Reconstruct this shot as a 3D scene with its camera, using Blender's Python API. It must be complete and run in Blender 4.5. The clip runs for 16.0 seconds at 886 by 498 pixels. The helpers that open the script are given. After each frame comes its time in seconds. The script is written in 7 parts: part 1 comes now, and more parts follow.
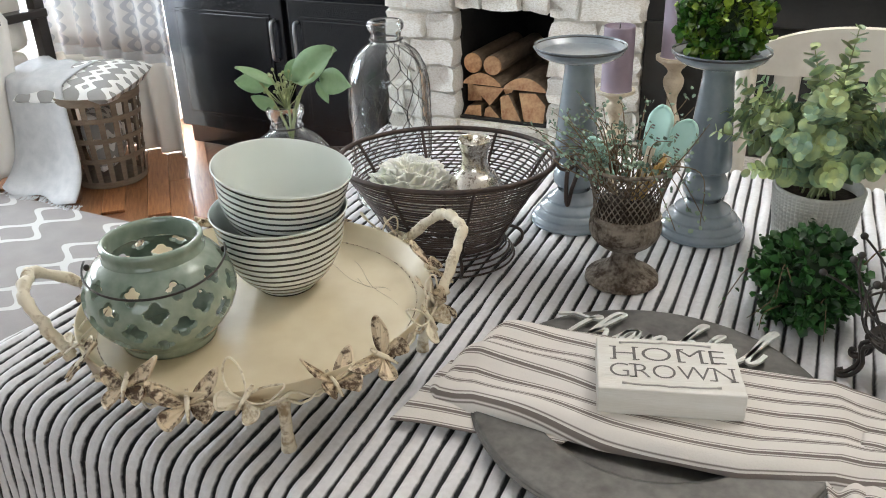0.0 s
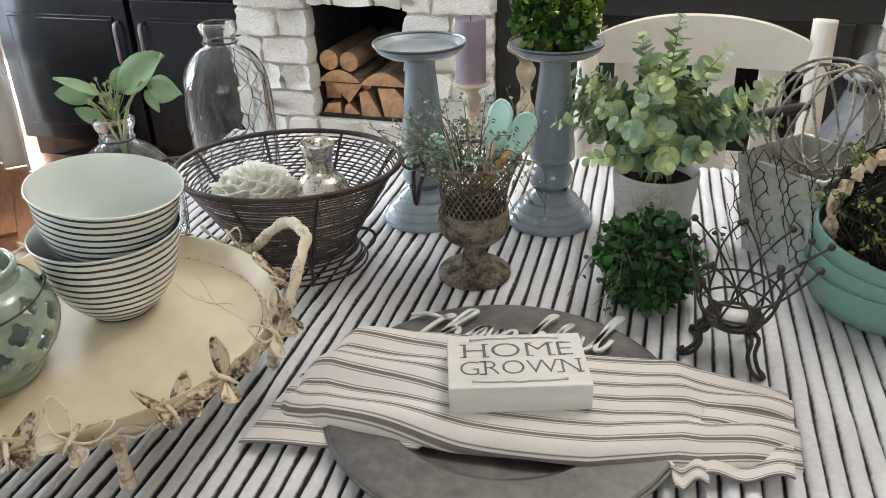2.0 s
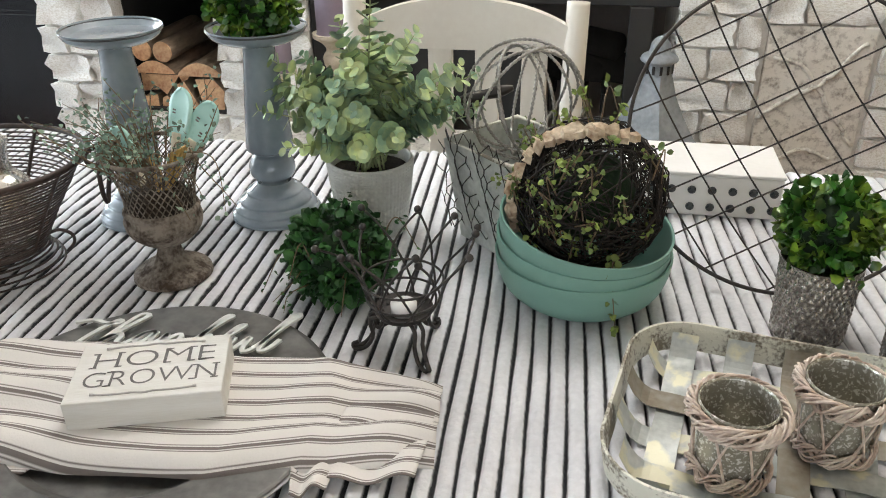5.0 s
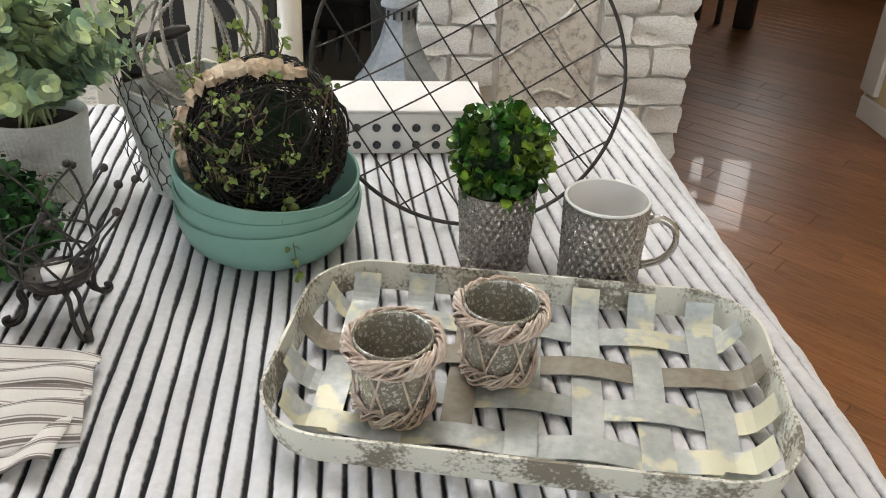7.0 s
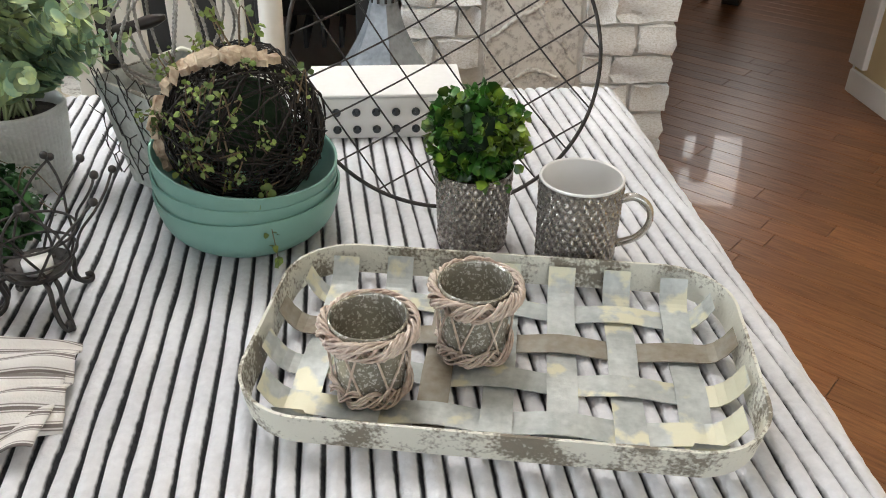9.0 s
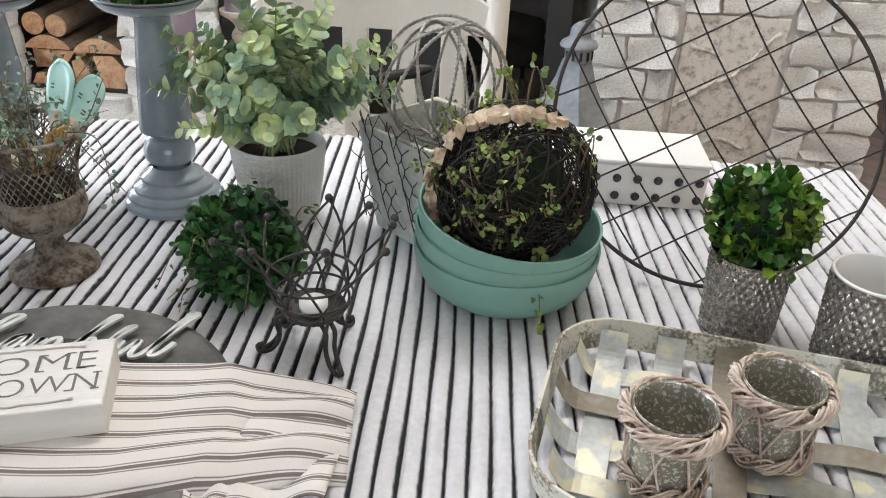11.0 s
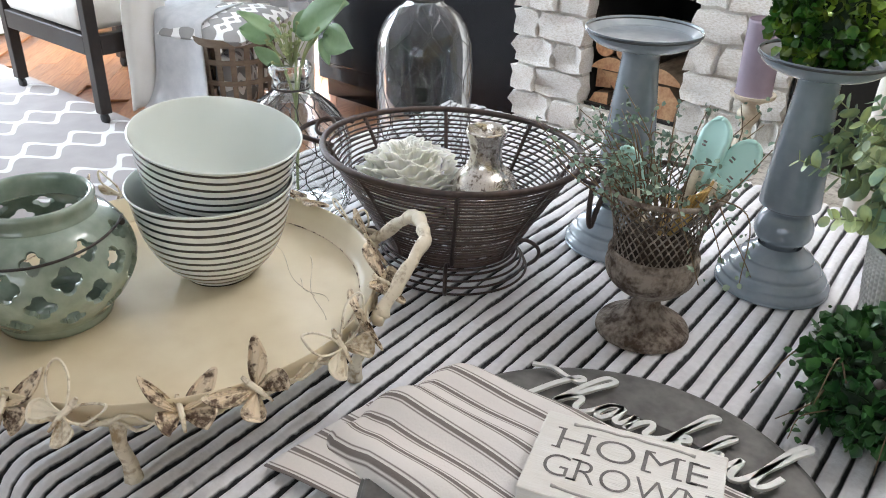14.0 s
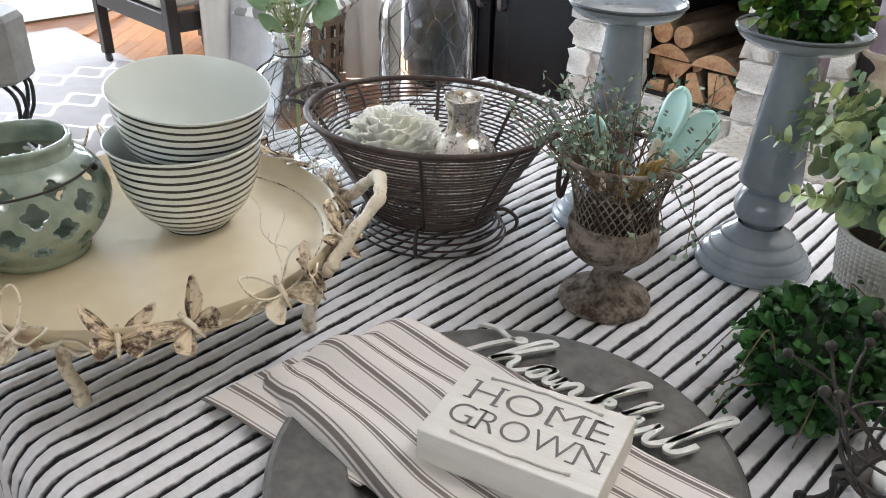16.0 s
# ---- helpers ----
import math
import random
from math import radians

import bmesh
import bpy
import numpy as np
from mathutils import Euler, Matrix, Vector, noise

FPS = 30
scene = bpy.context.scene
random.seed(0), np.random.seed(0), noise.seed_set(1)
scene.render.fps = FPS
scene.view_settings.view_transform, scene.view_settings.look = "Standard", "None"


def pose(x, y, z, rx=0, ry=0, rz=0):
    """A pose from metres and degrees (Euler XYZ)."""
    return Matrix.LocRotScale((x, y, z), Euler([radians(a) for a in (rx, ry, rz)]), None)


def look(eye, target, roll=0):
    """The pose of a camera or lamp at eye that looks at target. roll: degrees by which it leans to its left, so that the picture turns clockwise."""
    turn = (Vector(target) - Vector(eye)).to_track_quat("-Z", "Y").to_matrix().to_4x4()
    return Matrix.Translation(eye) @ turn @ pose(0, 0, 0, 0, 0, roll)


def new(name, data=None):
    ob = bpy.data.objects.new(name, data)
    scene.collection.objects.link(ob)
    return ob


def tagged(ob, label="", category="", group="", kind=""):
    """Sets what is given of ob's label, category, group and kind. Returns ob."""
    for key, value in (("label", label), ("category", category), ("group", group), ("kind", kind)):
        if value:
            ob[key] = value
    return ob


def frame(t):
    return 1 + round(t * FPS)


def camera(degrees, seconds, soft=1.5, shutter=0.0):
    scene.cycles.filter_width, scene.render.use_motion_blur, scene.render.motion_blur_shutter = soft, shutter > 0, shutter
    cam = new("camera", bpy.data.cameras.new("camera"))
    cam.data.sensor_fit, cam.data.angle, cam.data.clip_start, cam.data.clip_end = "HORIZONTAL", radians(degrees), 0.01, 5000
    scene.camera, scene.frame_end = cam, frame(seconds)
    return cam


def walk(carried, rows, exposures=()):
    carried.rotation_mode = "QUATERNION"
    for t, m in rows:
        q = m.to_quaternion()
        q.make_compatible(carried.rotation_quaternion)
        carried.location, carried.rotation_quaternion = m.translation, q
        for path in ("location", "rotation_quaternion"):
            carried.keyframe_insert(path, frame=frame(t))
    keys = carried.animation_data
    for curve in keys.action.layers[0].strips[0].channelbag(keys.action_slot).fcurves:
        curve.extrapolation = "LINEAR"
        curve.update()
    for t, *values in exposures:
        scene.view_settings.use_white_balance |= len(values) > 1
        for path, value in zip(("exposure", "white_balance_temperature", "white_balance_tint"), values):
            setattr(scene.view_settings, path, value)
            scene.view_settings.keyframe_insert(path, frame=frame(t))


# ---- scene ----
cam = camera(56.9, 16.0, soft=1.0)
# survey turned so that x runs along the table and the hearth, y across towards the hearth
TURN = pose(0, 0, 0, 0, 0, 21.5)
PATH = [
    (0, (0.085, 0.035, 1.216), (-0.111, 1.815, 0.325), -1.9),
    (0.5, (0.092, 0.046, 1.217), (-0.012, 1.828, 0.315), -1.6),
    (1, (0.096, 0.053, 1.215), (0.055, 1.834, 0.308), -1.5),
    (1.5, (0.108, 0.057, 1.212), (0.131, 1.84, 0.307), -1.5),
    (2, (0.119, 0.055, 1.217), (0.212, 1.831, 0.304), -1.8),
    (2.5, (0.144, 0.061, 1.214), (0.31, 1.83, 0.294), -1.6),
    (3, (0.181, 0.062, 1.218), (0.417, 1.812, 0.278), -1.1),
    (3.2, (0.199, 0.06, 1.21), (0.437, 1.816, 0.283), -1.2),
    (5.5, (0.38, 0.059, 1.192), (0.775, 1.778, 0.248), -0.5),
    (6, (0.409, 0.051, 1.181), (0.925, 1.743, 0.248), 0.1),
    (6.5, (0.439, 0.057, 1.176), (1.094, 1.673, 0.199), 1.4),
    (7, (0.466, 0.052, 1.17), (1.211, 1.6, 0.146), 1.8),
    (7.5, (0.482, 0.043, 1.168), (1.292, 1.539, 0.117), 2.0),
    (8, (0.488, 0.034, 1.169), (1.321, 1.507, 0.102), 1.8),
    (8.2, (0.486, 0.034, 1.17), (1.304, 1.513, 0.101), 1.6),
    (10.3, (0.42, 0.081, 1.176), (1.049, 1.699, 0.182), 1.5),
    (10.5, (0.399, 0.096, 1.174), (1.006, 1.73, 0.193), 2.0),
    (11, (0.36, 0.117, 1.175), (0.87, 1.791, 0.207), 2.3),
    (11.5, (0.318, 0.143, 1.172), (0.664, 1.86, 0.207), 2.0),
    (12, (0.278, 0.164, 1.175), (0.534, 1.896, 0.21), 2.1),
    (12.5, (0.229, 0.178, 1.182), (0.388, 1.921, 0.214), 1.9),
    (13, (0.192, 0.187, 1.179), (0.21, 1.94, 0.217), 1.7),
    (13.5, (0.194, 0.201, 1.173), (-0.054, 1.944, 0.223), 1.6),
    (14, (0.22, 0.23, 1.17), (-0.331, 1.905, 0.227), 1.5),
    (14.5, (0.256, 0.24, 1.165), (-0.428, 1.866, 0.222), 1.4),
    (15, (0.296, 0.245, 1.162), (-0.415, 1.854, 0.212), 1.4),
    (15.5, (0.316, 0.245, 1.162), (-0.408, 1.842, 0.202), 1.2),
    (16, (0.329, 0.245, 1.158), (-0.404, 1.834, 0.189), 1.1),
]
walk(cam, [(t, TURN @ look(eye, target, roll)) for t, eye, target, roll in PATH], [(0, -0.18, 6650, 10), (3, -0.16, 6600, 10), (5.5, 0.0, 6600, 10), (8, 0.0, 6520, 10), (10.5, 0.10, 6400, 12), (12.5, 0.04, 6320, 13), (14, -0.10, 6320, 13), (15, -0.18, 6320, 13), (16, -0.17, 6380, 13)])

# ---- world and light ----
world = bpy.data.worlds.new("sky")
scene.world = world
world.use_nodes = True
sky = world.node_tree.nodes.new("ShaderNodeTexSky")
sky.sky_type, sky.sun_disc = "NISHITA", False
sky.sun_elevation, sky.sun_rotation = radians(32), radians(-40)
world.node_tree.nodes["Background"].inputs[1].default_value = 0.12
world.node_tree.links.new(sky.outputs[0], world.node_tree.nodes["Background"].inputs[0])


def window_lamp(name, at, target, sx, sy, watts, color):
    lamp = bpy.data.lights.new(name, "AREA")
    lamp.shape, lamp.size, lamp.size_y, lamp.energy, lamp.color = "RECTANGLE", sx, sy, watts, color
    ob = new(name, lamp)
    ob.matrix_world = look(at, target)
    return ob


DAY = (0.80, 0.905, 1.0)
window_lamp("daylight_north", (-3.3, 2.98, 1.2), (-2.6, 0.0, 0.8), 1.15, 1.8, 330, DAY)
window_lamp("daylight_west", (-4.7, 0.9, 1.4), (0, 0.6, 0.8), 1.8, 1.5, 150, DAY)
window_lamp("daylight_south", (0.9, -2.55, 1.6), (0.4, 1.2, 0.7), 2.4, 1.3, 21, (0.90, 0.95, 1.0))
window_lamp("daylight_hall", (2.75, 5.36, 1.45), (1.4, 1.5, 0.3), 0.40, 0.5, 8, (1.0, 0.97, 0.93))
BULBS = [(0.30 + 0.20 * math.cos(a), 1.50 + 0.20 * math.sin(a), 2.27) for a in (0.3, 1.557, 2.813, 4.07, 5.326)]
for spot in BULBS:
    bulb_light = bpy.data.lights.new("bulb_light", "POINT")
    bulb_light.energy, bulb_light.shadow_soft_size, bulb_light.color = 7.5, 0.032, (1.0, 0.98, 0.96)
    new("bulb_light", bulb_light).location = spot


# ---- materials ----
def mat(name, a, b=None, rough=0.6, metal=0.0, scale=8.0, fine=60.0, bump=0.15, spec=0.5, vary=0.0, island=0.0, coat=0.0,
        stretch=(1, 1, 1), lo=0.35, hi=0.65, rough_b=None, sheen=0.0):
    m = bpy.data.materials.new(name)
    m.use_nodes = True
    nt = m.node_tree
    bs = nt.nodes["Principled BSDF"]
    N, L = nt.nodes.new, nt.links.new
    tc, mp = N("ShaderNodeTexCoord"), N("ShaderNodeMapping")
    mp.inputs["Scale"].default_value = stretch
    L(tc.outputs["Object"], mp.inputs[0])
    n1, n2 = N("ShaderNodeTexNoise"), N("ShaderNodeTexNoise")
    n1.inputs["Scale"].default_value, n2.inputs["Scale"].default_value = scale, fine
    n1.inputs["Detail"].default_value, n2.inputs["Detail"].default_value = 5, 4
    L(mp.outputs[0], n1.inputs[0])
    L(mp.outputs[0], n2.inputs[0])
    mixn = N("ShaderNodeMix")
    mixn.inputs[0].default_value = 0.35
    L(n1.outputs[0], mixn.inputs[2])
    L(n2.outputs[0], mixn.inputs[3])
    ramp = N("ShaderNodeMapRange")
    ramp.inputs[1].default_value, ramp.inputs[2].default_value = lo, hi
    L(mixn.outputs[0], ramp.inputs[0])
    col = N("ShaderNodeMix")
    col.data_type = "RGBA"
    b = b or tuple(c * 0.8 for c in a)
    col.inputs[6].default_value, col.inputs[7].default_value = (*a, 1), (*b, 1)
    L(ramp.outputs[0], col.inputs[0])
    out = col.outputs[2]
    if vary or island:
        if vary:
            info, sock = N("ShaderNodeObjectInfo"), "Random"
        else:
            info, sock = N("ShaderNodeNewGeometry"), "Random Per Island"
        amt = vary or island
        mr = N("ShaderNodeMapRange")
        mr.inputs[3].default_value, mr.inputs[4].default_value = 1 - amt, 1 + amt
        L(info.outputs[sock], mr.inputs[0])
        hsv = N("ShaderNodeHueSaturation")
        L(out, hsv.inputs["Color"])
        L(mr.outputs[0], hsv.inputs["Value"])
        out = hsv.outputs[0]
    L(out, bs.inputs["Base Color"])
    bs.inputs["Metallic"].default_value = metal
    bs.inputs["Specular IOR Level"].default_value = spec
    bs.inputs["Coat Weight"].default_value = coat
    bs.inputs["Sheen Weight"].default_value = sheen
    rr = N("ShaderNodeMapRange")
    rr.inputs[3].default_value, rr.inputs[4].default_value = rough, rough_b if rough_b is not None else min(1, rough + 0.12)
    L(ramp.outputs[0], rr.inputs[0])
    L(rr.outputs[0], bs.inputs["Roughness"])
    if bump:
        bp = N("ShaderNodeBump")
        bp.inputs["Strength"].default_value, bp.inputs["Distance"].default_value = bump, 0.004
        L(mixn.outputs[0], bp.inputs["Height"])
        L(bp.outputs[0], bs.inputs["Normal"])
    return m


def nodes_of(m):
    return m.node_tree.nodes, m.node_tree.links, m.node_tree.nodes["Principled BSDF"]


def banded(name, light, dark, axis, period, share, rough=0.3, bump=0.2, wander=0.0, fine=90, second=None, coat=0.0, uv=False, start=0.0, soft_edge=0.02, mottle=0.93):
    """Two colours in bands along one axis of the thing, as woven, printed or glazed."""
    m = mat(name, light, tuple(c * mottle for c in light), rough=rough, fine=fine, bump=bump, coat=coat)
    nd, L, bs = nodes_of(m)
    tc, sep = nd.new("ShaderNodeTexCoord"), nd.new("ShaderNodeSeparateXYZ")
    L.new(tc.outputs["UV" if uv else "Object"], sep.inputs[0])
    src = sep.outputs[axis]
    if wander:
        nz = nd.new("ShaderNodeTexNoise")
        nz.inputs["Scale"].default_value = 140 if uv else 30
        L.new(tc.outputs["Object"], nz.inputs[0])
        ma = nd.new("ShaderNodeMath")
        ma.operation = "MULTIPLY_ADD"
        ma.inputs[1].default_value = wander
        L.new(nz.outputs[0], ma.inputs[0])
        L.new(src, ma.inputs[2])
        src = ma.outputs[0]
    dv, fr = nd.new("ShaderNodeMath"), nd.new("ShaderNodeMath")
    dv.operation, fr.operation = "DIVIDE", "FRACT"
    dv.inputs[1].default_value = period
    L.new(src, dv.inputs[0])
    L.new(dv.outputs[0], fr.inputs[0])
    ramp = nd.new("ShaderNodeValToRGB")
    ramp.color_ramp.interpolation = "LINEAR"
    els = ramp.color_ramp.elements
    els[0].position, els[0].color = 0.0, (1, 1, 1, 1)
    els[1].position, els[1].color = 1.0, (0, 0, 0, 1)
    if start:
        els[0].color = (0, 0, 0, 1)
    spans = [(start, start + share)] + list(second or [])
    stops = []
    for a, b in spans:
        stops += [(a, 1.0), (b - soft_edge, 1.0), (b + soft_edge, 0.0)]
        if a > 0:
            stops.append((a - 2 * soft_edge, 0.0))
    for p, v in sorted(stops):
        if p > 0:
            els.new(p).color = (v, v, v, 1)
    L.new(fr.outputs[0], ramp.inputs[0])
    mx = nd.new("ShaderNodeMix")
    mx.data_type = "RGBA"
    mx.inputs[7].default_value = (*dark, 1)
    old = bs.inputs["Base Color"].links[0].from_socket
    L.new(old, mx.inputs[6])
    L.new(ramp.outputs[0], mx.inputs[0])
    L.new(mx.outputs[2], bs.inputs["Base Color"])
    return m


def glassy(name, tint=(0.96, 0.98, 0.98), rough=0.02):
    m = bpy.data.materials.new(name)
    m.use_nodes = True
    nd, L, bs = nodes_of(m)
    bs.inputs["Base Color"].default_value = (*tint, 1)
    bs.inputs["Roughness"].default_value = rough
    bs.inputs["IOR"].default_value = 1.45
    bs.inputs["Transmission Weight"].default_value = 1.0
    return m


RIB = 0.0162
# grooves are black backing; the wide soft_edge paints shade onto the cords' flanks
M_CLOTH = banded("plush_cloth", (0.85, 0.85, 0.88), (0.006, 0.006, 0.008), 0, RIB, 0.17, rough=0.9, bump=1.0, fine=170, wander=0.0014, uv=True, start=0.405, soft_edge=0.045, mottle=0.76)
M_CLOTH.node_tree.nodes["Principled BSDF"].inputs["Sheen Weight"].default_value = 0.3
M_CHARGER = mat("galvanized_dark", (0.095, 0.092, 0.088), (0.19, 0.185, 0.175), rough=0.45, metal=0.5, scale=45, fine=140, bump=0.1)
M_GALV = mat("galvanized_patina", (0.66, 0.68, 0.64), (0.44, 0.46, 0.43), rough=0.42, metal=0.15, scale=40, fine=160, bump=0.15)
M_CREAMCHIP = mat("chipped_cream_metal", (0.76, 0.75, 0.66), (0.26, 0.23, 0.18), rough=0.6, metal=0.15, scale=26, fine=330, bump=0.4, lo=0.49, hi=0.58)
M_STRIP = mat("galvanized_strip", (0.60, 0.63, 0.61), (0.40, 0.43, 0.42), rough=0.40, metal=0.2, scale=40, fine=160, bump=0.15)
nd, L, bs = nodes_of(M_STRIP)
tc_, sp_, ab_, nz_, ad_, mr_, mx_ = [nd.new("ShaderNode" + q) for q in ("TexCoord", "SeparateXYZ", "Math", "TexNoise", "Math", "MapRange", "Mix")]
L.new(tc_.outputs["Object"], sp_.inputs[0])
ab_.operation = "ABSOLUTE"
L.new(sp_.outputs[0], ab_.inputs[0])
nz_.inputs["Scale"].default_value, nz_.inputs["Detail"].default_value = 26, 6
inf_, vm_ = nd.new("ShaderNodeObjectInfo"), nd.new("ShaderNodeVectorMath")
L.new(tc_.outputs["Object"], vm_.inputs[0])
L.new(inf_.outputs["Random"], vm_.inputs[1])
L.new(vm_.outputs[0], nz_.inputs[0])
ad_.operation = "MULTIPLY_ADD"
ad_.inputs[1].default_value = 1.1
L.new(ab_.outputs[0], ad_.inputs[0])
L.new(nz_.outputs[0], ad_.inputs[2])
mr_.inputs[1].default_value, mr_.inputs[2].default_value = 0.60, 0.66
L.new(ad_.outputs[0], mr_.inputs[0])
mx_.data_type = "RGBA"
mx_.inputs[7].default_value = (0.74, 0.72, 0.55, 1)
L.new(bs.inputs["Base Color"].links[0].from_socket, mx_.inputs[6])
L.new(mr_.outputs[0], mx_.inputs[0])
L.new(mx_.outputs[2], bs.inputs["Base Color"])
M_BROWNMETAL = mat("brown_patina_metal", (0.22, 0.18, 0.13), (0.36, 0.34, 0.29), rough=0.6, metal=0.3, scale=50, fine=150, bump=0.3)
M_WHITEWOOD = mat("white_washed_wood", (0.80, 0.79, 0.76), (0.70, 0.68, 0.63), rough=0.55, scale=10, fine=90, stretch=(1, 12, 12), bump=0.25)
M_INK = mat("printed_ink", (0.12, 0.11, 0.11), (0.2, 0.19, 0.18), rough=0.7, scale=200, fine=500, bump=0)
M_INKSOFT = mat("worn_ink", (0.42, 0.40, 0.38), (0.55, 0.53, 0.50), rough=0.7, scale=150, fine=500, bump=0)
M_TICKING = banded("ticking_linen", (0.80, 0.765, 0.73), (0.21, 0.18, 0.165), 1, 0.0195, 0.17, rough=0.85, bump=0.4, fine=600, second=[(0.245, 0.275), (0.895, 0.925)], uv=True)
M_SILVERWORD = mat("brushed_silver", (0.80, 0.81, 0.78), (0.64, 0.65, 0.63), rough=0.38, metal=0.15, scale=60, fine=200, bump=0.05)
M_TRAYFACE = mat("aged_cream_enamel", (0.78, 0.70, 0.52), (0.66, 0.56, 0.38), rough=0.3, scale=6, fine=35, bump=0.05, spec=0.5, rough_b=0.42)
M_TWIG = mat("whitewashed_twig_metal", (0.76, 0.69, 0.55), (0.34, 0.25, 0.15), rough=0.55, scale=60, fine=240, bump=0.4, lo=0.50, hi=0.66)
M_BUTTERFLY = mat("antiqued_butterfly_metal", (0.70, 0.58, 0.42), (0.10, 0.06, 0.035), rough=0.5, metal=0.15, scale=110, fine=300, bump=0.4, lo=0.47, hi=0.58)
M_BOWL = banded("white_glaze_black_lines", (0.82, 0.85, 0.82), (0.02, 0.02, 0.025), 2, 0.0070, 0.36, rough=0.12, bump=0.03, wander=0.0016, coat=0.4)
M_BOWLIN = mat("white_celadon_glaze", (0.80, 0.85, 0.82), (0.76, 0.82, 0.79), rough=0.1, scale=5, fine=40, bump=0.02, coat=0.4)
M_CELADON = mat("crackled_celadon_glaze", (0.17, 0.235, 0.19), (0.36, 0.43, 0.365), rough=0.1, scale=14, fine=80, bump=0.06, coat=0.6, rough_b=0.2)
M_DARKWIRE = mat("dark_wire", (0.03, 0.028, 0.027), (0.07, 0.06, 0.055), rough=0.45, metal=0.5, scale=80, fine=300, bump=0.2)
M_RUSTWIRE = mat("rusty_brown_wire", (0.045, 0.034, 0.032), (0.085, 0.058, 0.05), rough=0.45, metal=0.45, scale=90, fine=300, bump=0.3)
M_GREYWIRE = mat("grey_twisted_wire", (0.50, 0.48, 0.45), (0.25, 0.23, 0.20), rough=0.45, metal=0.6, scale=120, fine=400, bump=0.3)
M_RUST = mat("rusted_cast_iron", (0.27, 0.23, 0.19), (0.07, 0.048, 0.034), rough=0.85, scale=70, fine=260, bump=1.0, lo=0.42, hi=0.60)
M_BLUEGREY = mat("blue_grey_enamel", (0.215, 0.255, 0.295), (0.275, 0.32, 0.36), rough=0.10, scale=14, fine=110, bump=0.10, coat=0.6, rough_b=0.2)
M_RIMBLACK = mat("dark_rim_enamel", (0.03, 0.035, 0.04), (0.05, 0.055, 0.06), rough=0.25, scale=50, bump=0.05)
M_GLASS = glassy("clear_glass")
M_MERC = mat("mercury_glass", (0.88, 0.85, 0.80), (0.26, 0.22, 0.18), rough=0.14, metal=0.85, scale=150, fine=500, bump=0.15, lo=0.53, hi=0.60)
M_SMOKE = mat("smoky_mercury_glass", (0.36, 0.34, 0.28), (0.88, 0.86, 0.80), rough=0.08, metal=0.45, scale=330, fine=700, bump=0.1, lo=0.53, hi=0.58)
M_SILVER = mat("polished_silver", (0.72, 0.70, 0.67), (0.50, 0.48, 0.45), rough=0.14, metal=0.95, scale=40, fine=200, bump=0.05)
M_PETAL = mat("cream_petal", (0.96, 0.96, 0.93), (0.94, 0.94, 0.78), rough=0.7, scale=30, fine=120, bump=0.1, island=0.1)
nd, L, bs = nodes_of(M_PETAL)
bs.inputs["Subsurface Weight"].default_value, bs.inputs["Subsurface Scale"].default_value = 0.6, 0.02
bs.inputs["Subsurface Radius"].default_value = (1.0, 1.0, 0.8)
M_TEALBOWL = mat("matte_teal_stoneware", (0.19, 0.36, 0.30), (0.21, 0.385, 0.325), rough=0.42, scale=9, fine=120, bump=0.03)
M_BOX_LEAF = mat("boxwood_leaf", (0.03, 0.11, 0.013), (0.36, 0.48, 0.05), rough=0.32, scale=30, fine=80, bump=0.1, island=0.65, lo=0.47, hi=0.7)
M_DARK_LEAF = mat("dark_green_leaf", (0.010, 0.048, 0.015), (0.05, 0.16, 0.035), rough=0.35, scale=40, fine=90, bump=0.1, island=0.5)
M_EUCA = mat("eucalyptus_leaf", (0.22, 0.34, 0.23), (0.52, 0.60, 0.27), rough=0.45, scale=26, fine=90, bump=0.1, island=0.45, lo=0.42, hi=0.62)
M_MOSS = mat("moss_leaf", (0.09, 0.15, 0.045), (0.27, 0.34, 0.07), rough=0.55, scale=40, fine=90, bump=0.1, island=0.5)
M_SAGE = mat("sage_sprig_leaf", (0.14, 0.24, 0.19), (0.24, 0.31, 0.22), rough=0.6, scale=40, fine=90, bump=0.1, island=0.4)
M_RUBBERLEAF = mat("broad_green_leaf", (0.20, 0.34, 0.17), (0.30, 0.44, 0.26), rough=0.5, scale=20, fine=120, bump=0.1, island=0.2)
M_STEM = mat("brown_stem", (0.12, 0.08, 0.05), (0.2, 0.14, 0.08), rough=0.8, scale=60, bump=0.3)
M_GREENSTEM = mat("pale_green_stem", (0.3, 0.36, 0.16), (0.36, 0.4, 0.22), rough=0.7, scale=60, bump=0.1)
M_BARK = mat("pale_bark_chip", (0.74, 0.62, 0.46), (0.26, 0.16, 0.10), rough=0.8, scale=60, fine=200, bump=0.5, island=0.3)
M_VINE = mat("black_vine", (0.008, 0.006, 0.005), (0.03, 0.02, 0.014), rough=0.7, scale=60, fine=200, bump=0.4, island=0.5)
# near-black green: the shade deep inside the balls, put into the colour
M_SHADECORE = mat("painted_shade_core", (0.008, 0.022, 0.008), (0.016, 0.035, 0.012), rough=0.9, scale=60, fine=200, bump=0.8)
M_SOIL = mat("dark_soil", (0.02, 0.014, 0.01), (0.05, 0.035, 0.025), rough=0.95, scale=120, fine=300, bump=1.0)
M_POT = mat("ribbed_grey_ceramic", (0.66, 0.65, 0.62), (0.54, 0.53, 0.50), rough=0.7, scale=30, fine=300, bump=0.2)
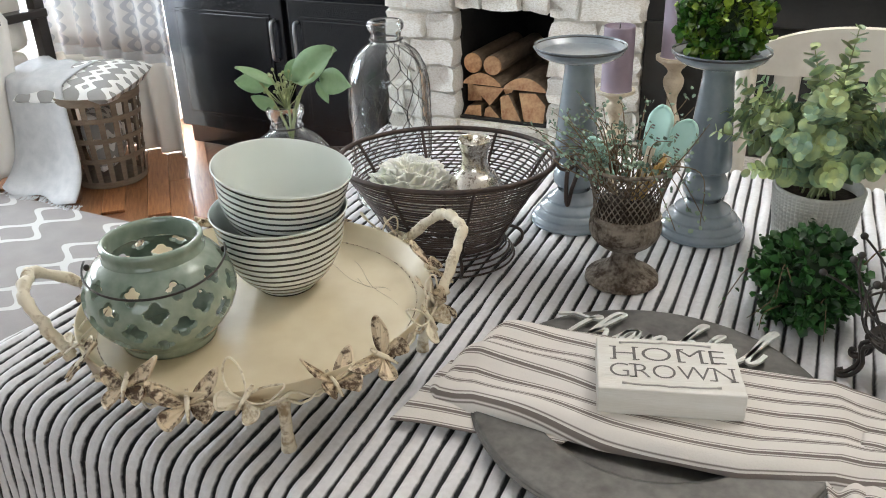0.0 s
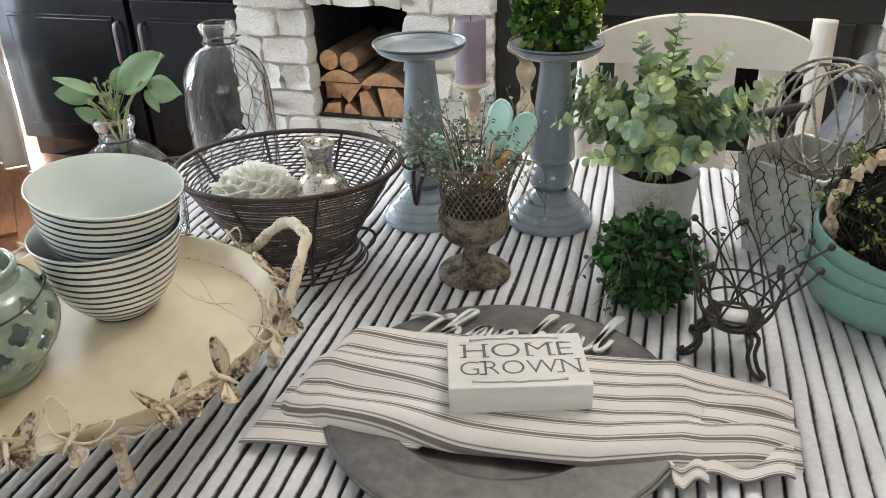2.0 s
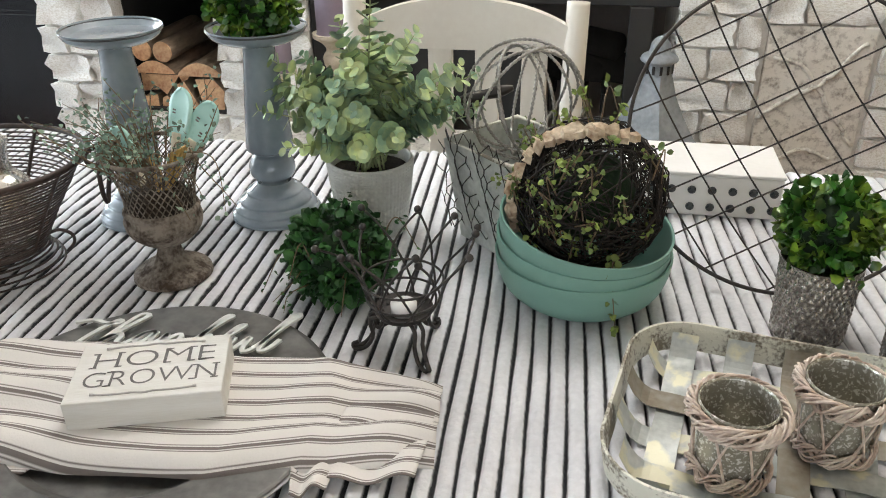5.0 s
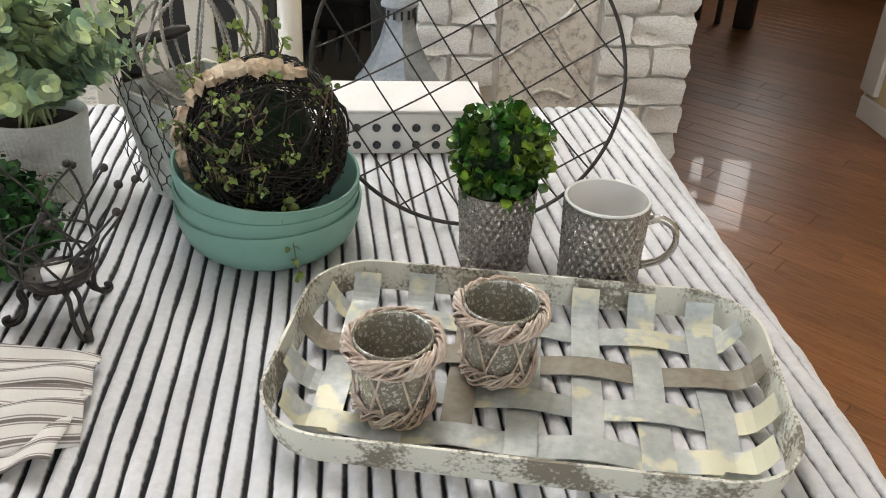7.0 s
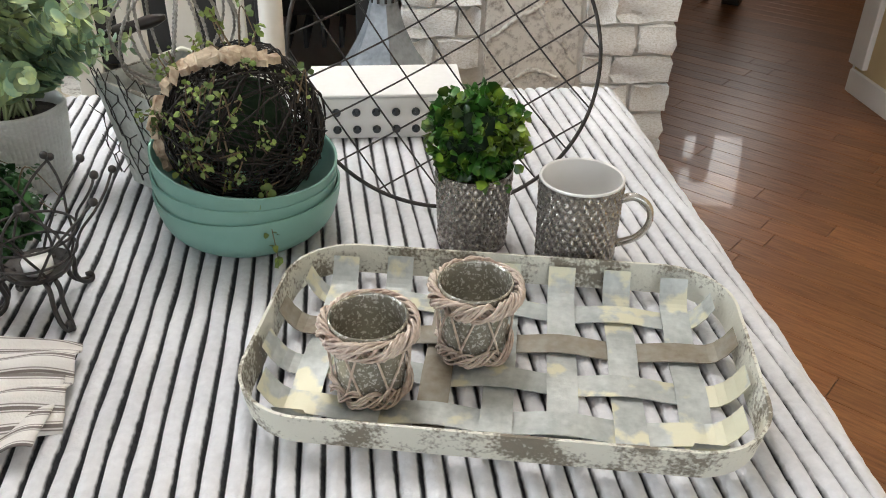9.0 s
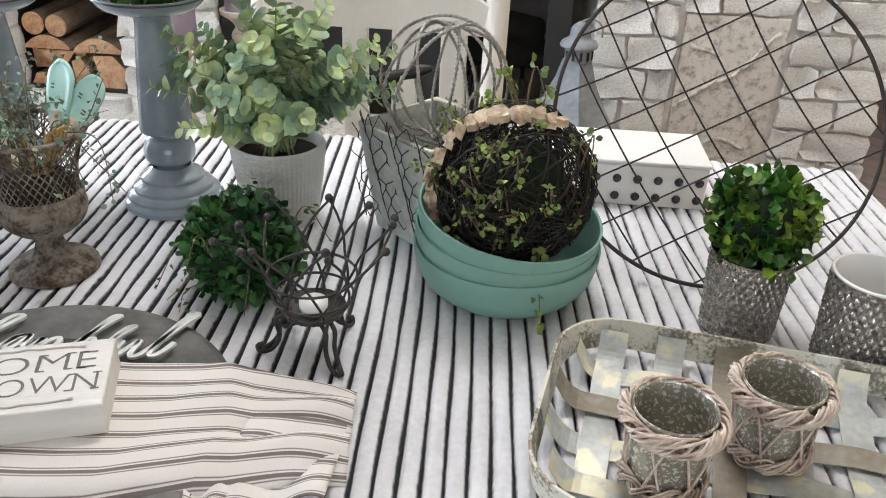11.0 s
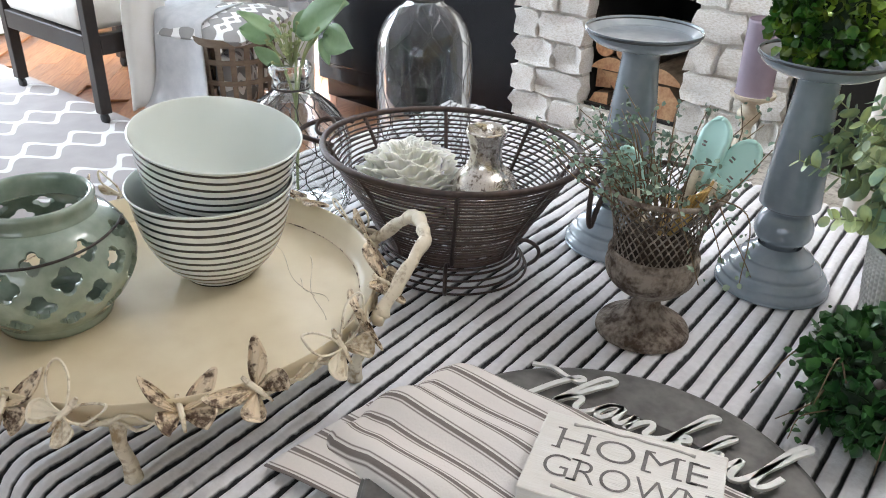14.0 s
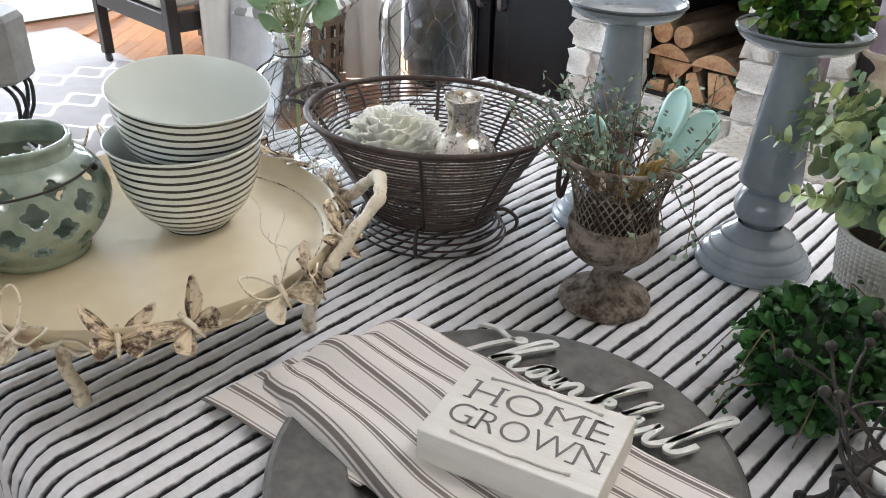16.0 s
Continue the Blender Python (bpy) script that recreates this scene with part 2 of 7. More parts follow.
M_SPOON = mat("aqua_ceramic", (0.45, 0.76, 0.70), (0.56, 0.82, 0.76), rough=0.25, scale=20, fine=60, bump=0.03)
M_STRAW = mat("straw", (0.55, 0.36, 0.10), (0.42, 0.28, 0.12), rough=0.7, scale=60, bump=0.2, island=0.3)
M_WICKER = mat("whitewashed_wicker", (0.76, 0.66, 0.58), (0.40, 0.29, 0.23), rough=0.75, scale=60, fine=250, bump=0.5, island=0.3)
M_MUG = mat("embossed_silver_mug", (0.52, 0.49, 0.46), (0.22, 0.195, 0.175), rough=0.22, metal=0.85, scale=200, fine=520, bump=0.2, lo=0.42, hi=0.6)
M_WHITEGLAZE = mat("white_glaze", (0.85, 0.84, 0.82), (0.82, 0.81, 0.79), rough=0.15, scale=10, bump=0.02)
M_WHITEPAINT = mat("white_painted_board", (0.82, 0.81, 0.79), (0.76, 0.75, 0.72), rough=0.5, scale=12, fine=120, bump=0.1)
M_CHAIR = mat("cream_painted_wood", (0.74, 0.70, 0.62), (0.68, 0.63, 0.55), rough=0.45, scale=8, fine=90, bump=0.08)
M_BLACKPAINT = mat("black_cabinet_paint", (0.006, 0.0068, 0.009), (0.0075, 0.0085, 0.011), spec=0.35, rough=0.24, scale=3, fine=90, bump=0.02, rough_b=0.27)
M_BLACK = mat("matte_black_iron", (0.012, 0.012, 0.012), (0.025, 0.024, 0.023), rough=0.6, scale=20, fine=120, bump=0.2)
M_NEARBLACK = mat("matte_near_black", (0.012, 0.011, 0.010), (0.028, 0.025, 0.022), rough=0.95, scale=10, fine=90, bump=0.4)
M_HANDLE = mat("pewter_handle", (0.35, 0.35, 0.36), (0.25, 0.25, 0.26), rough=0.3, metal=0.9, scale=40, bump=0.05)
M_BRICK = mat("whitewashed_brick", (0.90, 0.89, 0.86), (0.60, 0.55, 0.47), rough=0.85, scale=20, fine=70, bump=1.0, vary=0.10, lo=0.44, hi=0.72)
M_MORTAR = mat("grey_mortar", (0.74, 0.71, 0.66), (0.56, 0.52, 0.46), rough=0.95, scale=25, fine=160, bump=0.8)
M_ROUGHSTONE = mat("rough_grey_stone", (0.68, 0.65, 0.59), (0.22, 0.19, 0.16), rough=0.95, scale=55, fine=160, bump=1.0, lo=0.48, hi=0.72)
M_BARKLOG = mat("log_bark", (0.12, 0.08, 0.05), (0.33, 0.24, 0.16), rough=0.9, scale=18, fine=120, bump=1.0, stretch=(1, 0.3, 1))
M_CUT = mat("cut_log_face", (0.72, 0.48, 0.27), (0.40, 0.19, 0.10), rough=0.8, scale=25, fine=120, bump=0.4, vary=0.2)
M_LILAC = mat("lilac_candle_wax", (0.25, 0.205, 0.26), (0.30, 0.25, 0.31), rough=0.5, scale=10, bump=0.05)
M_OLDCREAM = mat("antique_cream_paint", (0.66, 0.60, 0.48), (0.48, 0.41, 0.30), rough=0.65, scale=40, fine=160, bump=0.3, lo=0.45, hi=0.7)
M_ZINC = mat("weathered_blue_zinc", (0.34, 0.37, 0.40), (0.20, 0.22, 0.24), rough=0.55, metal=0.4, scale=16, fine=90, bump=0.2)
M_PLANK = mat("red_oak_plank", (0.34, 0.145, 0.055), (0.17, 0.064, 0.025), rough=0.34, scale=9, fine=70, bump=0.08, stretch=(1, 12, 1), vary=0.22, coat=0.12, rough_b=0.42)
M_SUBFLOOR = mat("oak_floor_rest", (0.20, 0.08, 0.035), (0.12, 0.045, 0.02), rough=0.28, scale=9, fine=70, bump=0.08, stretch=(10, 1, 1))
M_WALL = mat("warm_grey_wall_paint", (0.55, 0.52, 0.47), (0.53, 0.50, 0.45), rough=0.8, scale=3, fine=200, bump=0.08)
M_TANWALL = mat("tan_wall_paint", (0.60, 0.48, 0.28), (0.57, 0.45, 0.26), rough=0.75, scale=3, fine=200, bump=0.08)
M_OLIVE = mat("olive_wall_paint", (0.16, 0.14, 0.06), (0.15, 0.13, 0.055), rough=0.75, scale=3, fine=200, bump=0.08)
M_TRIM = mat("white_trim_paint", (0.86, 0.85, 0.83), (0.82, 0.81, 0.79), rough=0.35, scale=8, fine=120, bump=0.04)
M_CEIL = mat("white_ceiling", (0.80, 0.79, 0.76), (0.77, 0.76, 0.73), rough=0.9, scale=5, fine=220, bump=0.2)
M_LINEN = mat("cream_linen", (0.74, 0.70, 0.64), (0.66, 0.62, 0.56), rough=0.9, scale=20, fine=300, bump=0.3)
M_CURTAIN = mat("ivory_curtain", (0.86, 0.84, 0.80), (0.80, 0.77, 0.72), rough=0.9, scale=8, fine=300, bump=0.2)
M_THROW = mat("pale_grey_throw", (0.62, 0.62, 0.63), (0.50, 0.51, 0.53), rough=0.95, scale=25, fine=260, bump=0.6)
M_BASKETWOOD = mat("grey_brown_splint", (0.22, 0.17, 0.12), (0.15, 0.11, 0.08), rough=0.7, scale=20, fine=150, bump=0.3, stretch=(1, 1, 6))
M_ESPRESSO = mat("espresso_wood", (0.018, 0.013, 0.011), (0.03, 0.022, 0.018), rough=0.35, scale=10, fine=90, bump=0.1)
M_STOOL = mat("grey_stool_top", (0.22, 0.21, 0.20), (0.30, 0.29, 0.27), rough=0.7, scale=25, fine=140, bump=0.3)
M_TABLEWOOD = mat("table_wood", (0.2, 0.13, 0.08), (0.14, 0.09, 0.05), rough=0.5, scale=8, fine=80, stretch=(1, 8, 8))


def trellis(name, ground, line, period, width, axes=(0, 1), rough=0.9, space="Object", curve=0.32):
    """A woven quatrefoil-like trellis: pale wavy lines on a darker ground."""
    m = mat(name, ground, tuple(c * 0.88 for c in ground), rough=rough, scale=12, fine=260, bump=0.5)
    nd, L, bs = nodes_of(m)
    tc, sep = nd.new("ShaderNodeTexCoord"), nd.new("ShaderNodeSeparateXYZ")
    L.new(tc.outputs[space], sep.inputs[0])

    def ma(op, *ins):
        n = nd.new("ShaderNodeMath")
        n.operation = op
        for k, v in enumerate(ins):
            if isinstance(v, (int, float)):
                n.inputs[k].default_value = v
            else:
                L.new(v, n.inputs[k])
        return n.outputs[0]

    tau = 2 * math.pi
    a, b = ma("MULTIPLY", sep.outputs[axes[0]], tau / period), ma("MULTIPLY", sep.outputs[axes[1]], tau / period)
    lines = []
    for s in (1, -1):
        w = ma("MULTIPLY", ma("SINE", b), s * (math.pi / 2) * 0.92)
        wob = ma("MULTIPLY", ma("SINE", ma("MULTIPLY", b, 3.0)), -s * curve)
        ph = ma("ADD", ma("ADD", a, w), wob)
        lines.append(ma("ABSOLUTE", ma("SINE", ma("MULTIPLY", ph, 0.5))))
    near = ma("MINIMUM", lines[0], lines[1])
    hit = ma("LESS_THAN", near, width)
    mx = nd.new("ShaderNodeMix")
    mx.data_type = "RGBA"
    old = bs.inputs["Base Color"].links[0].from_socket
    L.new(old, mx.inputs[6])
    mx.inputs[7].default_value = (*line, 1)
    L.new(hit, mx.inputs[0])
    L.new(mx.outputs[2], bs.inputs["Base Color"])
    return m


M_RUG = trellis("trellis_rug", (0.33, 0.305, 0.30), (0.60, 0.59, 0.58), 0.36, 0.16)
M_PILLOW = trellis("trellis_pillow_cloth", (0.34, 0.33, 0.32), (0.86, 0.85, 0.83), 0.11, 0.42, axes=(0, 1))
M_IKAT = trellis("diamond_valance", (0.86, 0.86, 0.87), (0.58, 0.60, 0.65), 0.11, 0.30, axes=(0, 2), curve=0.0)


# ---- geometry helpers ----
class Geo:
    def __init__(self):
        self.v, self.f, self.n = [], [], 0

    def add(self, v, f):
        v = np.asarray(v, float).reshape(-1, 3)
        self.v.append(v)
        self.f += [tuple(int(i) + self.n for i in q) for q in f]
        self.n += len(v)
        return self

    def tube(self, pts, r, seg=6, closed=False, ends=True):
        p = np.asarray(pts, float)
        k = len(p)
        rr = np.broadcast_to(np.asarray(r, float), (k,))
        d = np.roll(p, -1, 0) - np.roll(p, 1, 0) if closed else np.gradient(p, axis=0)
        d /= np.maximum(np.linalg.norm(d, axis=1, keepdims=True), 1e-9)
        ref = np.array([0, 0, 1.0]) if abs(d[0][2]) < 0.9 else np.array([1.0, 0, 0])
        a = np.cross(d[0], ref)
        a /= np.linalg.norm(a)
        rings = []
        for i in range(k):
            a = a - d[i] * (a @ d[i])
            a /= max(np.linalg.norm(a), 1e-9)
            b = np.cross(d[i], a)
            th = np.arange(seg) * 2 * np.pi / seg
            rings.append(p[i] + rr[i] * (np.cos(th)[:, None] * a + np.sin(th)[:, None] * b))
        f = []
        for i in range(k if closed else k - 1):
            j = (i + 1) % k
            f += [(i * seg + s, i * seg + (s + 1) % seg, j * seg + (s + 1) % seg, j * seg + s) for s in range(seg)]
        if ends and not closed:
            f += [tuple(range(seg))[::-1], tuple((k - 1) * seg + s for s in range(seg))]
        return self.add(np.concatenate(rings), f)

    def lathe(self, prof, seg=64, ex=1.0, ey=1.0, at=(0, 0, 0)):
        p = np.asarray(prof, float)
        th = np.arange(seg) * 2 * np.pi / seg
        v = np.stack([p[:, 0][:, None] * np.cos(th) * ex + at[0], p[:, 0][:, None] * np.sin(th) * ey + at[1],
                      np.repeat(p[:, 1][:, None], seg, 1) + at[2]], -1).reshape(-1, 3)
        f = [(i * seg + s, i * seg + (s + 1) % seg, (i + 1) * seg + (s + 1) % seg, (i + 1) * seg + s)
             for i in range(len(p) - 1) for s in range(seg)]
        return self.add(v, f)

    def ball(self, c, r, seg=10):
        a = np.linspace(-np.pi / 2, np.pi / 2, seg // 2 + 2)
        return self.lathe([(max(1e-5, r * math.cos(t)), r * math.sin(t)) for t in a], seg, at=c)

    def grid(self, P):
        """P: rows x cols x 3."""
        r, c = P.shape[:2]
        f = [(i * c + j, i * c + j + 1, (i + 1) * c + j + 1, (i + 1) * c + j) for i in range(r - 1) for j in range(c - 1)]
        return self.add(P.reshape(-1, 3), f)

    def block(self, lo, hi, bevel=0.0, m=None):
        lo, hi = np.array(lo, float), np.array(hi, float)
        c, s = (lo + hi) / 2, (hi - lo)
        b = min(bevel, 0.45 * s.min())
        bm = bmesh.new()
        bmesh.ops.create_cube(bm, size=1.0, matrix=Matrix.Translation(c) @ Matrix.Diagonal((*s, 1)))
        if b > 0:
            bmesh.ops.bevel(bm, geom=list(bm.edges), offset=b, segments=2, profile=0.5, affect="EDGES")
        if m is not None:
            bm.transform(m)
        bm.verts.index_update()
        self.add([tuple(v.co) for v in bm.verts], [tuple(v.index for v in f.verts) for f in bm.faces])
        bm.free()
        return self

    def move(self, m):
        M4 = np.array(m)
        self.v = [v @ M4[:3, :3].T + M4[:3, 3] for v in self.v]
        return self

    def mesh(self, name, smooth=True, uv=None):
        me = bpy.data.meshes.new(name)
        me.from_pydata(np.concatenate(self.v).tolist(), [], self.f)
        if uv is not None:
            lay = me.uv_layers.new(name="UVMap")
            vi = np.empty(len(me.loops), np.int32)
            me.loops.foreach_get("vertex_index", vi)
            lay.data.foreach_set("uv", np.asarray(uv, np.float32)[vi].ravel())
        me.validate()
        me.polygons.foreach_set("use_smooth", [bool(smooth)] * len(me.polygons))
        me.update()
        return me


def part(name, geo, material, parent, label="", smooth=True, uv=None, sharp=None):
    me = geo if isinstance(geo, bpy.types.Mesh) else geo.mesh(name, smooth, uv)
    if sharp:
        me.set_sharp_from_angle(angle=radians(sharp))
    if not me.materials:
        me.materials.append(material)
    ob = new(name, me)
    ob.parent = parent
    if label:
        ob["label"] = label
    return ob


def thing(name, label, category, m, group="", kind=""):
    ob = new(name)
    ob.empty_display_size = 0.05
    ob.matrix_world = m
    return tagged(ob, label, category, group, kind)


def solo(name, geo, material, label, category, m=None, group="", kind="", smooth=True, uv=None, sharp=None):
    me = geo.mesh(name, smooth, uv)
    if sharp:
        me.set_sharp_from_angle(angle=radians(sharp))
    me.materials.append(material)
    ob = new(name, me)
    if m is not None:
        ob.matrix_world = m
    return tagged(ob, label, category, group, kind)


def at(x, y, z=0.0, turn=0.0):
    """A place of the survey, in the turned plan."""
    p = TURN @ Vector((x, y, 0))
    return pose(p.x, p.y, z, 0, 0, turn)


def smooth_path(pts, n):
    """A Catmull-Rom run through the points."""
    p = np.asarray(pts, float)
    q = np.vstack([2 * p[0] - p[1], p, 2 * p[-1] - p[-2]])
    out = []
    k = len(p) - 1
    for t in np.linspace(0, k, n):
        i = min(int(t), k - 1)
        u = t - i
        a, b, c, d = q[i], q[i + 1], q[i + 2], q[i + 3]
        out.append(0.5 * (2 * b + (c - a) * u + (2 * a - 5 * b + 4 * c - d) * u * u + (3 * b - a - 3 * c + d) * u ** 3))
    return np.array(out)


def unit(v):
    v = np.asarray(v, float)
    return v / np.maximum(np.linalg.norm(v, axis=-1, keepdims=True), 1e-9)


def foliage(geo, rng, base, out, size, wide=0.62, cup=0.18, droop=0.0):
    """Adds one small cupped leaf for each base point, pointing along out."""
    n = len(base)
    out = unit(out)
    side = unit(np.cross(out, unit(rng.normal(size=(n, 3)))))
    up = np.cross(side, out)
    size = np.broadcast_to(np.asarray(size, float), (n,))
    tmpl = [(0, 0, 0), (0.3, 0.42, cup), (0.68, 0.46, cup), (1.0, 0.0, -droop), (0.68, -0.46, cup), (0.3, -0.42, cup), (0.5, 0, -0.02)]
    V = np.stack([base + size[:, None] * (a * out + b * wide * 1.1 * side + c * up) for a, b, c in tmpl], 1)
    f = []
    for i in range(n):
        o = i * 7
        f += [(o, o + 6, o + 1), (o + 1, o + 6, o + 2), (o + 2, o + 6, o + 3), (o + 3, o + 6, o + 4), (o + 4, o + 6, o + 5), (o + 5, o + 6, o)]
    return geo.add(V.reshape(-1, 3), f)


def sphere_dirs(rng, n, zmin=-1.0):
    d = unit(rng.normal(size=(n * 3, 3)))
    return d[d[:, 2] > zmin][:n]


T = 0.76

# ---- the room ----
def structure(name, geo, material, label, category, **kw):
    return solo(name, geo, material, label, category, kind="structure", smooth=False, **kw)


WX0, WX1, WY0, WY1, H = -4.8, 3.6, -2.7, 5.4, 2.45
structure("floor", Geo().block((WX0, WY0, -0.12), (WX1, WY1, -0.012)), M_SUBFLOOR, "dark red oak board floor with a satin finish", "floor")
structure("ceiling", Geo().block((WX0, WY0, H), (WX1, WY1, H + 0.1)), M_CEIL, "plain white painted ceiling", "ceiling")
# north wall with a window behind the curtain
g = Geo()
NY = 3.02
g.block((WX0, NY, 0), (-3.95, NY + 0.14, H)).block((-3.95, NY, 0), (-2.72, NY + 0.14, 0.25)).block((-3.95, NY, 2.15), (-2.72, NY + 0.14, H))
g.block((-2.72, NY, 0), (1.30, NY + 0.14, H))
structure("wall_north", g, M_WALL, "warm grey painted wall behind the hearth", "wall")
g = Geo().block((1.16, NY + 0.14, 0), (1.30, WY1, H))
structure("wall_hall", g, M_OLIVE, "olive painted wall of the hallway", "wall")
structure("wall_far", Geo().block((1.30, WY1, 0), (2.32, WY1 + 0.14, H)).block((3.18, WY1, 0), (WX1, WY1 + 0.14, H)).block((2.32, WY1, 2.06), (3.18, WY1 + 0.14, H)), M_OLIVE, "olive painted wall at the end of the hall", "wall")
g = Geo().block((2.28, WY0, 0), (2.42, 3.19, H))
structure("wall_east", g, M_TANWALL, "tan painted wall beside the oak floor", "wall")
structure("wall_stair", Geo().block((WX1, 3.19, 0), (WX1 + 0.14, WY1, H)).block((2.42, 3.05, 0), (WX1, 3.19, H)), M_OLIVE, "olive wall of the stair hall", "wall")
g = Geo()
g.block((WX0 - 0.14, WY0, 0), (WX0, -0.1, H)).block((WX0 - 0.14, 1.9, 0), (WX0, NY + 0.14, H)).block((WX0 - 0.14, -0.1, 0), (WX0, 1.9, 0.6)).block((WX0 - 0.14, -0.1, 2.2), (WX0, 1.9, H))
structure("wall_west", g, M_WALL, "warm grey painted wall with a window", "wall")
g = Geo()
g.block((WX0, WY0 - 0.14, 0), (-0.35, WY0, H)).block((2.15, WY0 - 0.14, 0), (2.42, WY0, H)).block((-0.35, WY0 - 0.14, 0), (2.15, WY0, 0.9)).block((-0.35, WY0 - 0.14, 2.28), (2.15, WY0, H))
structure("wall_south", g, M_WALL, "warm grey painted wall with a wide window", "wall")
# trim on the east wall
structure("baseboard", Geo().block((2.262, -1.5, 0), (2.28, 3.19, 0.09), 0.004), M_TRIM, "white painted baseboard along the tan wall", "baseboard")
structure("trim", Geo().block((2.255, 3.10, 0.11), (2.279, 3.205, 2.2), 0.004).block((2.28, 3.19, 0), (2.42, 3.21, 2.2), 0.004), M_TRIM, "white painted corner trim", "trim")


def window_frame(name, m, w, h):
    root = thing(name, "white framed window letting in daylight", "window", m, kind="structure")
    g = Geo().block((-w / 2, -0.03, 0), (-w / 2 + 0.05, 0.03, h)).block((w / 2 - 0.05, -0.03, 0), (w / 2, 0.03, h))
    g.block((-w / 2 + 0.05, -0.03, 0), (w / 2 - 0.05, 0.03, 0.05)).block((-w / 2 + 0.05, -0.03, h - 0.05), (w / 2 - 0.05, 0.03, h))
    g.block((-0.02, -0.02, 0.05), (0.02, 0.02, h - 0.05)).block((-w / 2 + 0.05, -0.018, h / 2 - 0.02), (-0.02, 0.018, h / 2 + 0.02)).block((0.02, -0.018, h / 2 - 0.02), (w / 2 - 0.05, 0.018, h / 2 + 0.02))
    part("window_frame", g, M_TRIM, root, smooth=False)


window_frame("window_1", pose(-3.335, NY + 0.09, 0.25), 1.22, 1.9)
window_frame("window_2", pose(WX0 - 0.1, 0.9, 0.6, 0, 0, 90), 1.98, 1.6)
window_frame("window_3", pose(0.9, WY0 - 0.1, 0.9), 2.48, 1.38)

# ---- table and cloth ----
TX, TY, HX, HY = 0.026, 0.872, 0.736, 0.446
tab = thing("dining_table", "wooden dining table hidden under a striped plush cloth", "table", pose(TX, TY, 0))
part("tabletop", Geo().block((-HX + 0.02, -HY + 0.02, T - 0.05), (HX - 0.02, HY - 0.02, T - 0.0125), 0.006), M_TABLEWOOD, tab, smooth=False)
leg = Geo().block((-0.035, -0.035, 0), (0.035, 0.035, T - 0.05), 0.006).mesh("leg", False)
for sx in (-1, 1):
    for sy in (-1, 1):
        part("leg", leg, M_TABLEWOOD, tab).location = (sx * (HX - 0.09), sy * (HY - 0.09), 0)


def drape(s, half, R=0.028):
    """Distance across and drop of a sheet that bends over an edge."""
    a = np.clip((np.abs(s) - (half - R)) / R, 0, None)
    arc = np.minimum(a, np.pi / 2)
    over = np.maximum(a - np.pi / 2, 0) * R
    x = np.minimum(np.abs(s), half - R) + R * np.sin(arc) + 0.10 * over
    z = -R * (1 - np.cos(arc)) - over
    return np.sign(s) * x, z, arc * np.sign(s)


DROP = 0.30
rng = np.random.default_rng(4)
k = 8
ns = int(2 * (HX + DROP) / RIB)
s = (np.arange(ns * k + 1) / k - ns / 2) * RIB
tt = np.concatenate([np.linspace(-HY - DROP, -HY - 0.03, 14), np.linspace(-HY - 0.02, -HY + 0.05, 9), np.linspace(-HY + 0.07, HY - 0.07, 110),
                     np.linspace(HY - 0.05, HY + 0.02, 9), np.linspace(HY + 0.04, HY + DROP, 8)])
S, Q = np.meshgrid(s, tt)
frac = S / RIB - np.floor(S / RIB)
nap = rng.normal(size=S.shape)
nap = (nap + np.roll(nap, 1, 0) + np.roll(nap, 1, 1) + np.roll(nap, 2, 1)) / 2
rib = 0.0074 * np.sqrt(np.clip(1 - np.abs(2 * frac - 1) ** 2.4, 0, 1)) * (1 + 0.05 * nap) + 0.0007 * np.sin(Q * 70 + np.floor(S / RIB + 0.001) * 2.1)
wob = 0.0025 * np.sin(Q * 5.0 + 1.3 * np.sin(S * 3.1)) + 0.0014 * np.sin(Q * 11 + S * 4.0 + 0.7) + 0.0004 * np.sin(Q * 37 + np.floor(S / RIB + 0.001) * 1.7)
xs, zs, As = drape(S - 0.07 * np.clip(Q, -HY, HY), HX)
ys, zq, Aq = drape(Q, HY)
corner = (np.abs(As) >= np.pi / 2) & (np.abs(Aq) >= np.pi / 2)
X = xs + wob + rib * np.sin(As) * np.cos(Aq)
Y = ys + rib * np.sin(Aq)
Z = T - 0.0095 + np.minimum(zs, zq) + rib * np.cos(As) * np.cos(Aq)
ripple = 0.012 * np.sin(S * 22 + 1.0) * np.clip(-zq / 0.2, 0, 1)
Y = Y + ripple * np.sign(Q)
g = Geo().grid(np.stack([X, Y, Z], -1))
cloth = solo("tablecloth", g, M_CLOTH, "white plush tablecloth with raised cords and black grooves", "tablecloth", pose(TX, TY, 0),
             uv=np.stack([S + 100.46 * RIB, Q], -1).reshape(-1, 2))

# ---- things on the table ----
TS = T - 0.002
rng = np.random.default_rng(11)


def wavy_ring(r, z, n=64, ex=1.0, ey=1.0, amp=0.0, seed=0):
    th = np.arange(n) * 2 * np.pi / n
    q = r * (1 + amp * np.sin(th * 3 + seed))
    return np.stack([q * np.cos(th) * ex, q * np.sin(th) * ey, np.full(n, z) + amp * r * np.sin(th * 2 + seed)], -1)


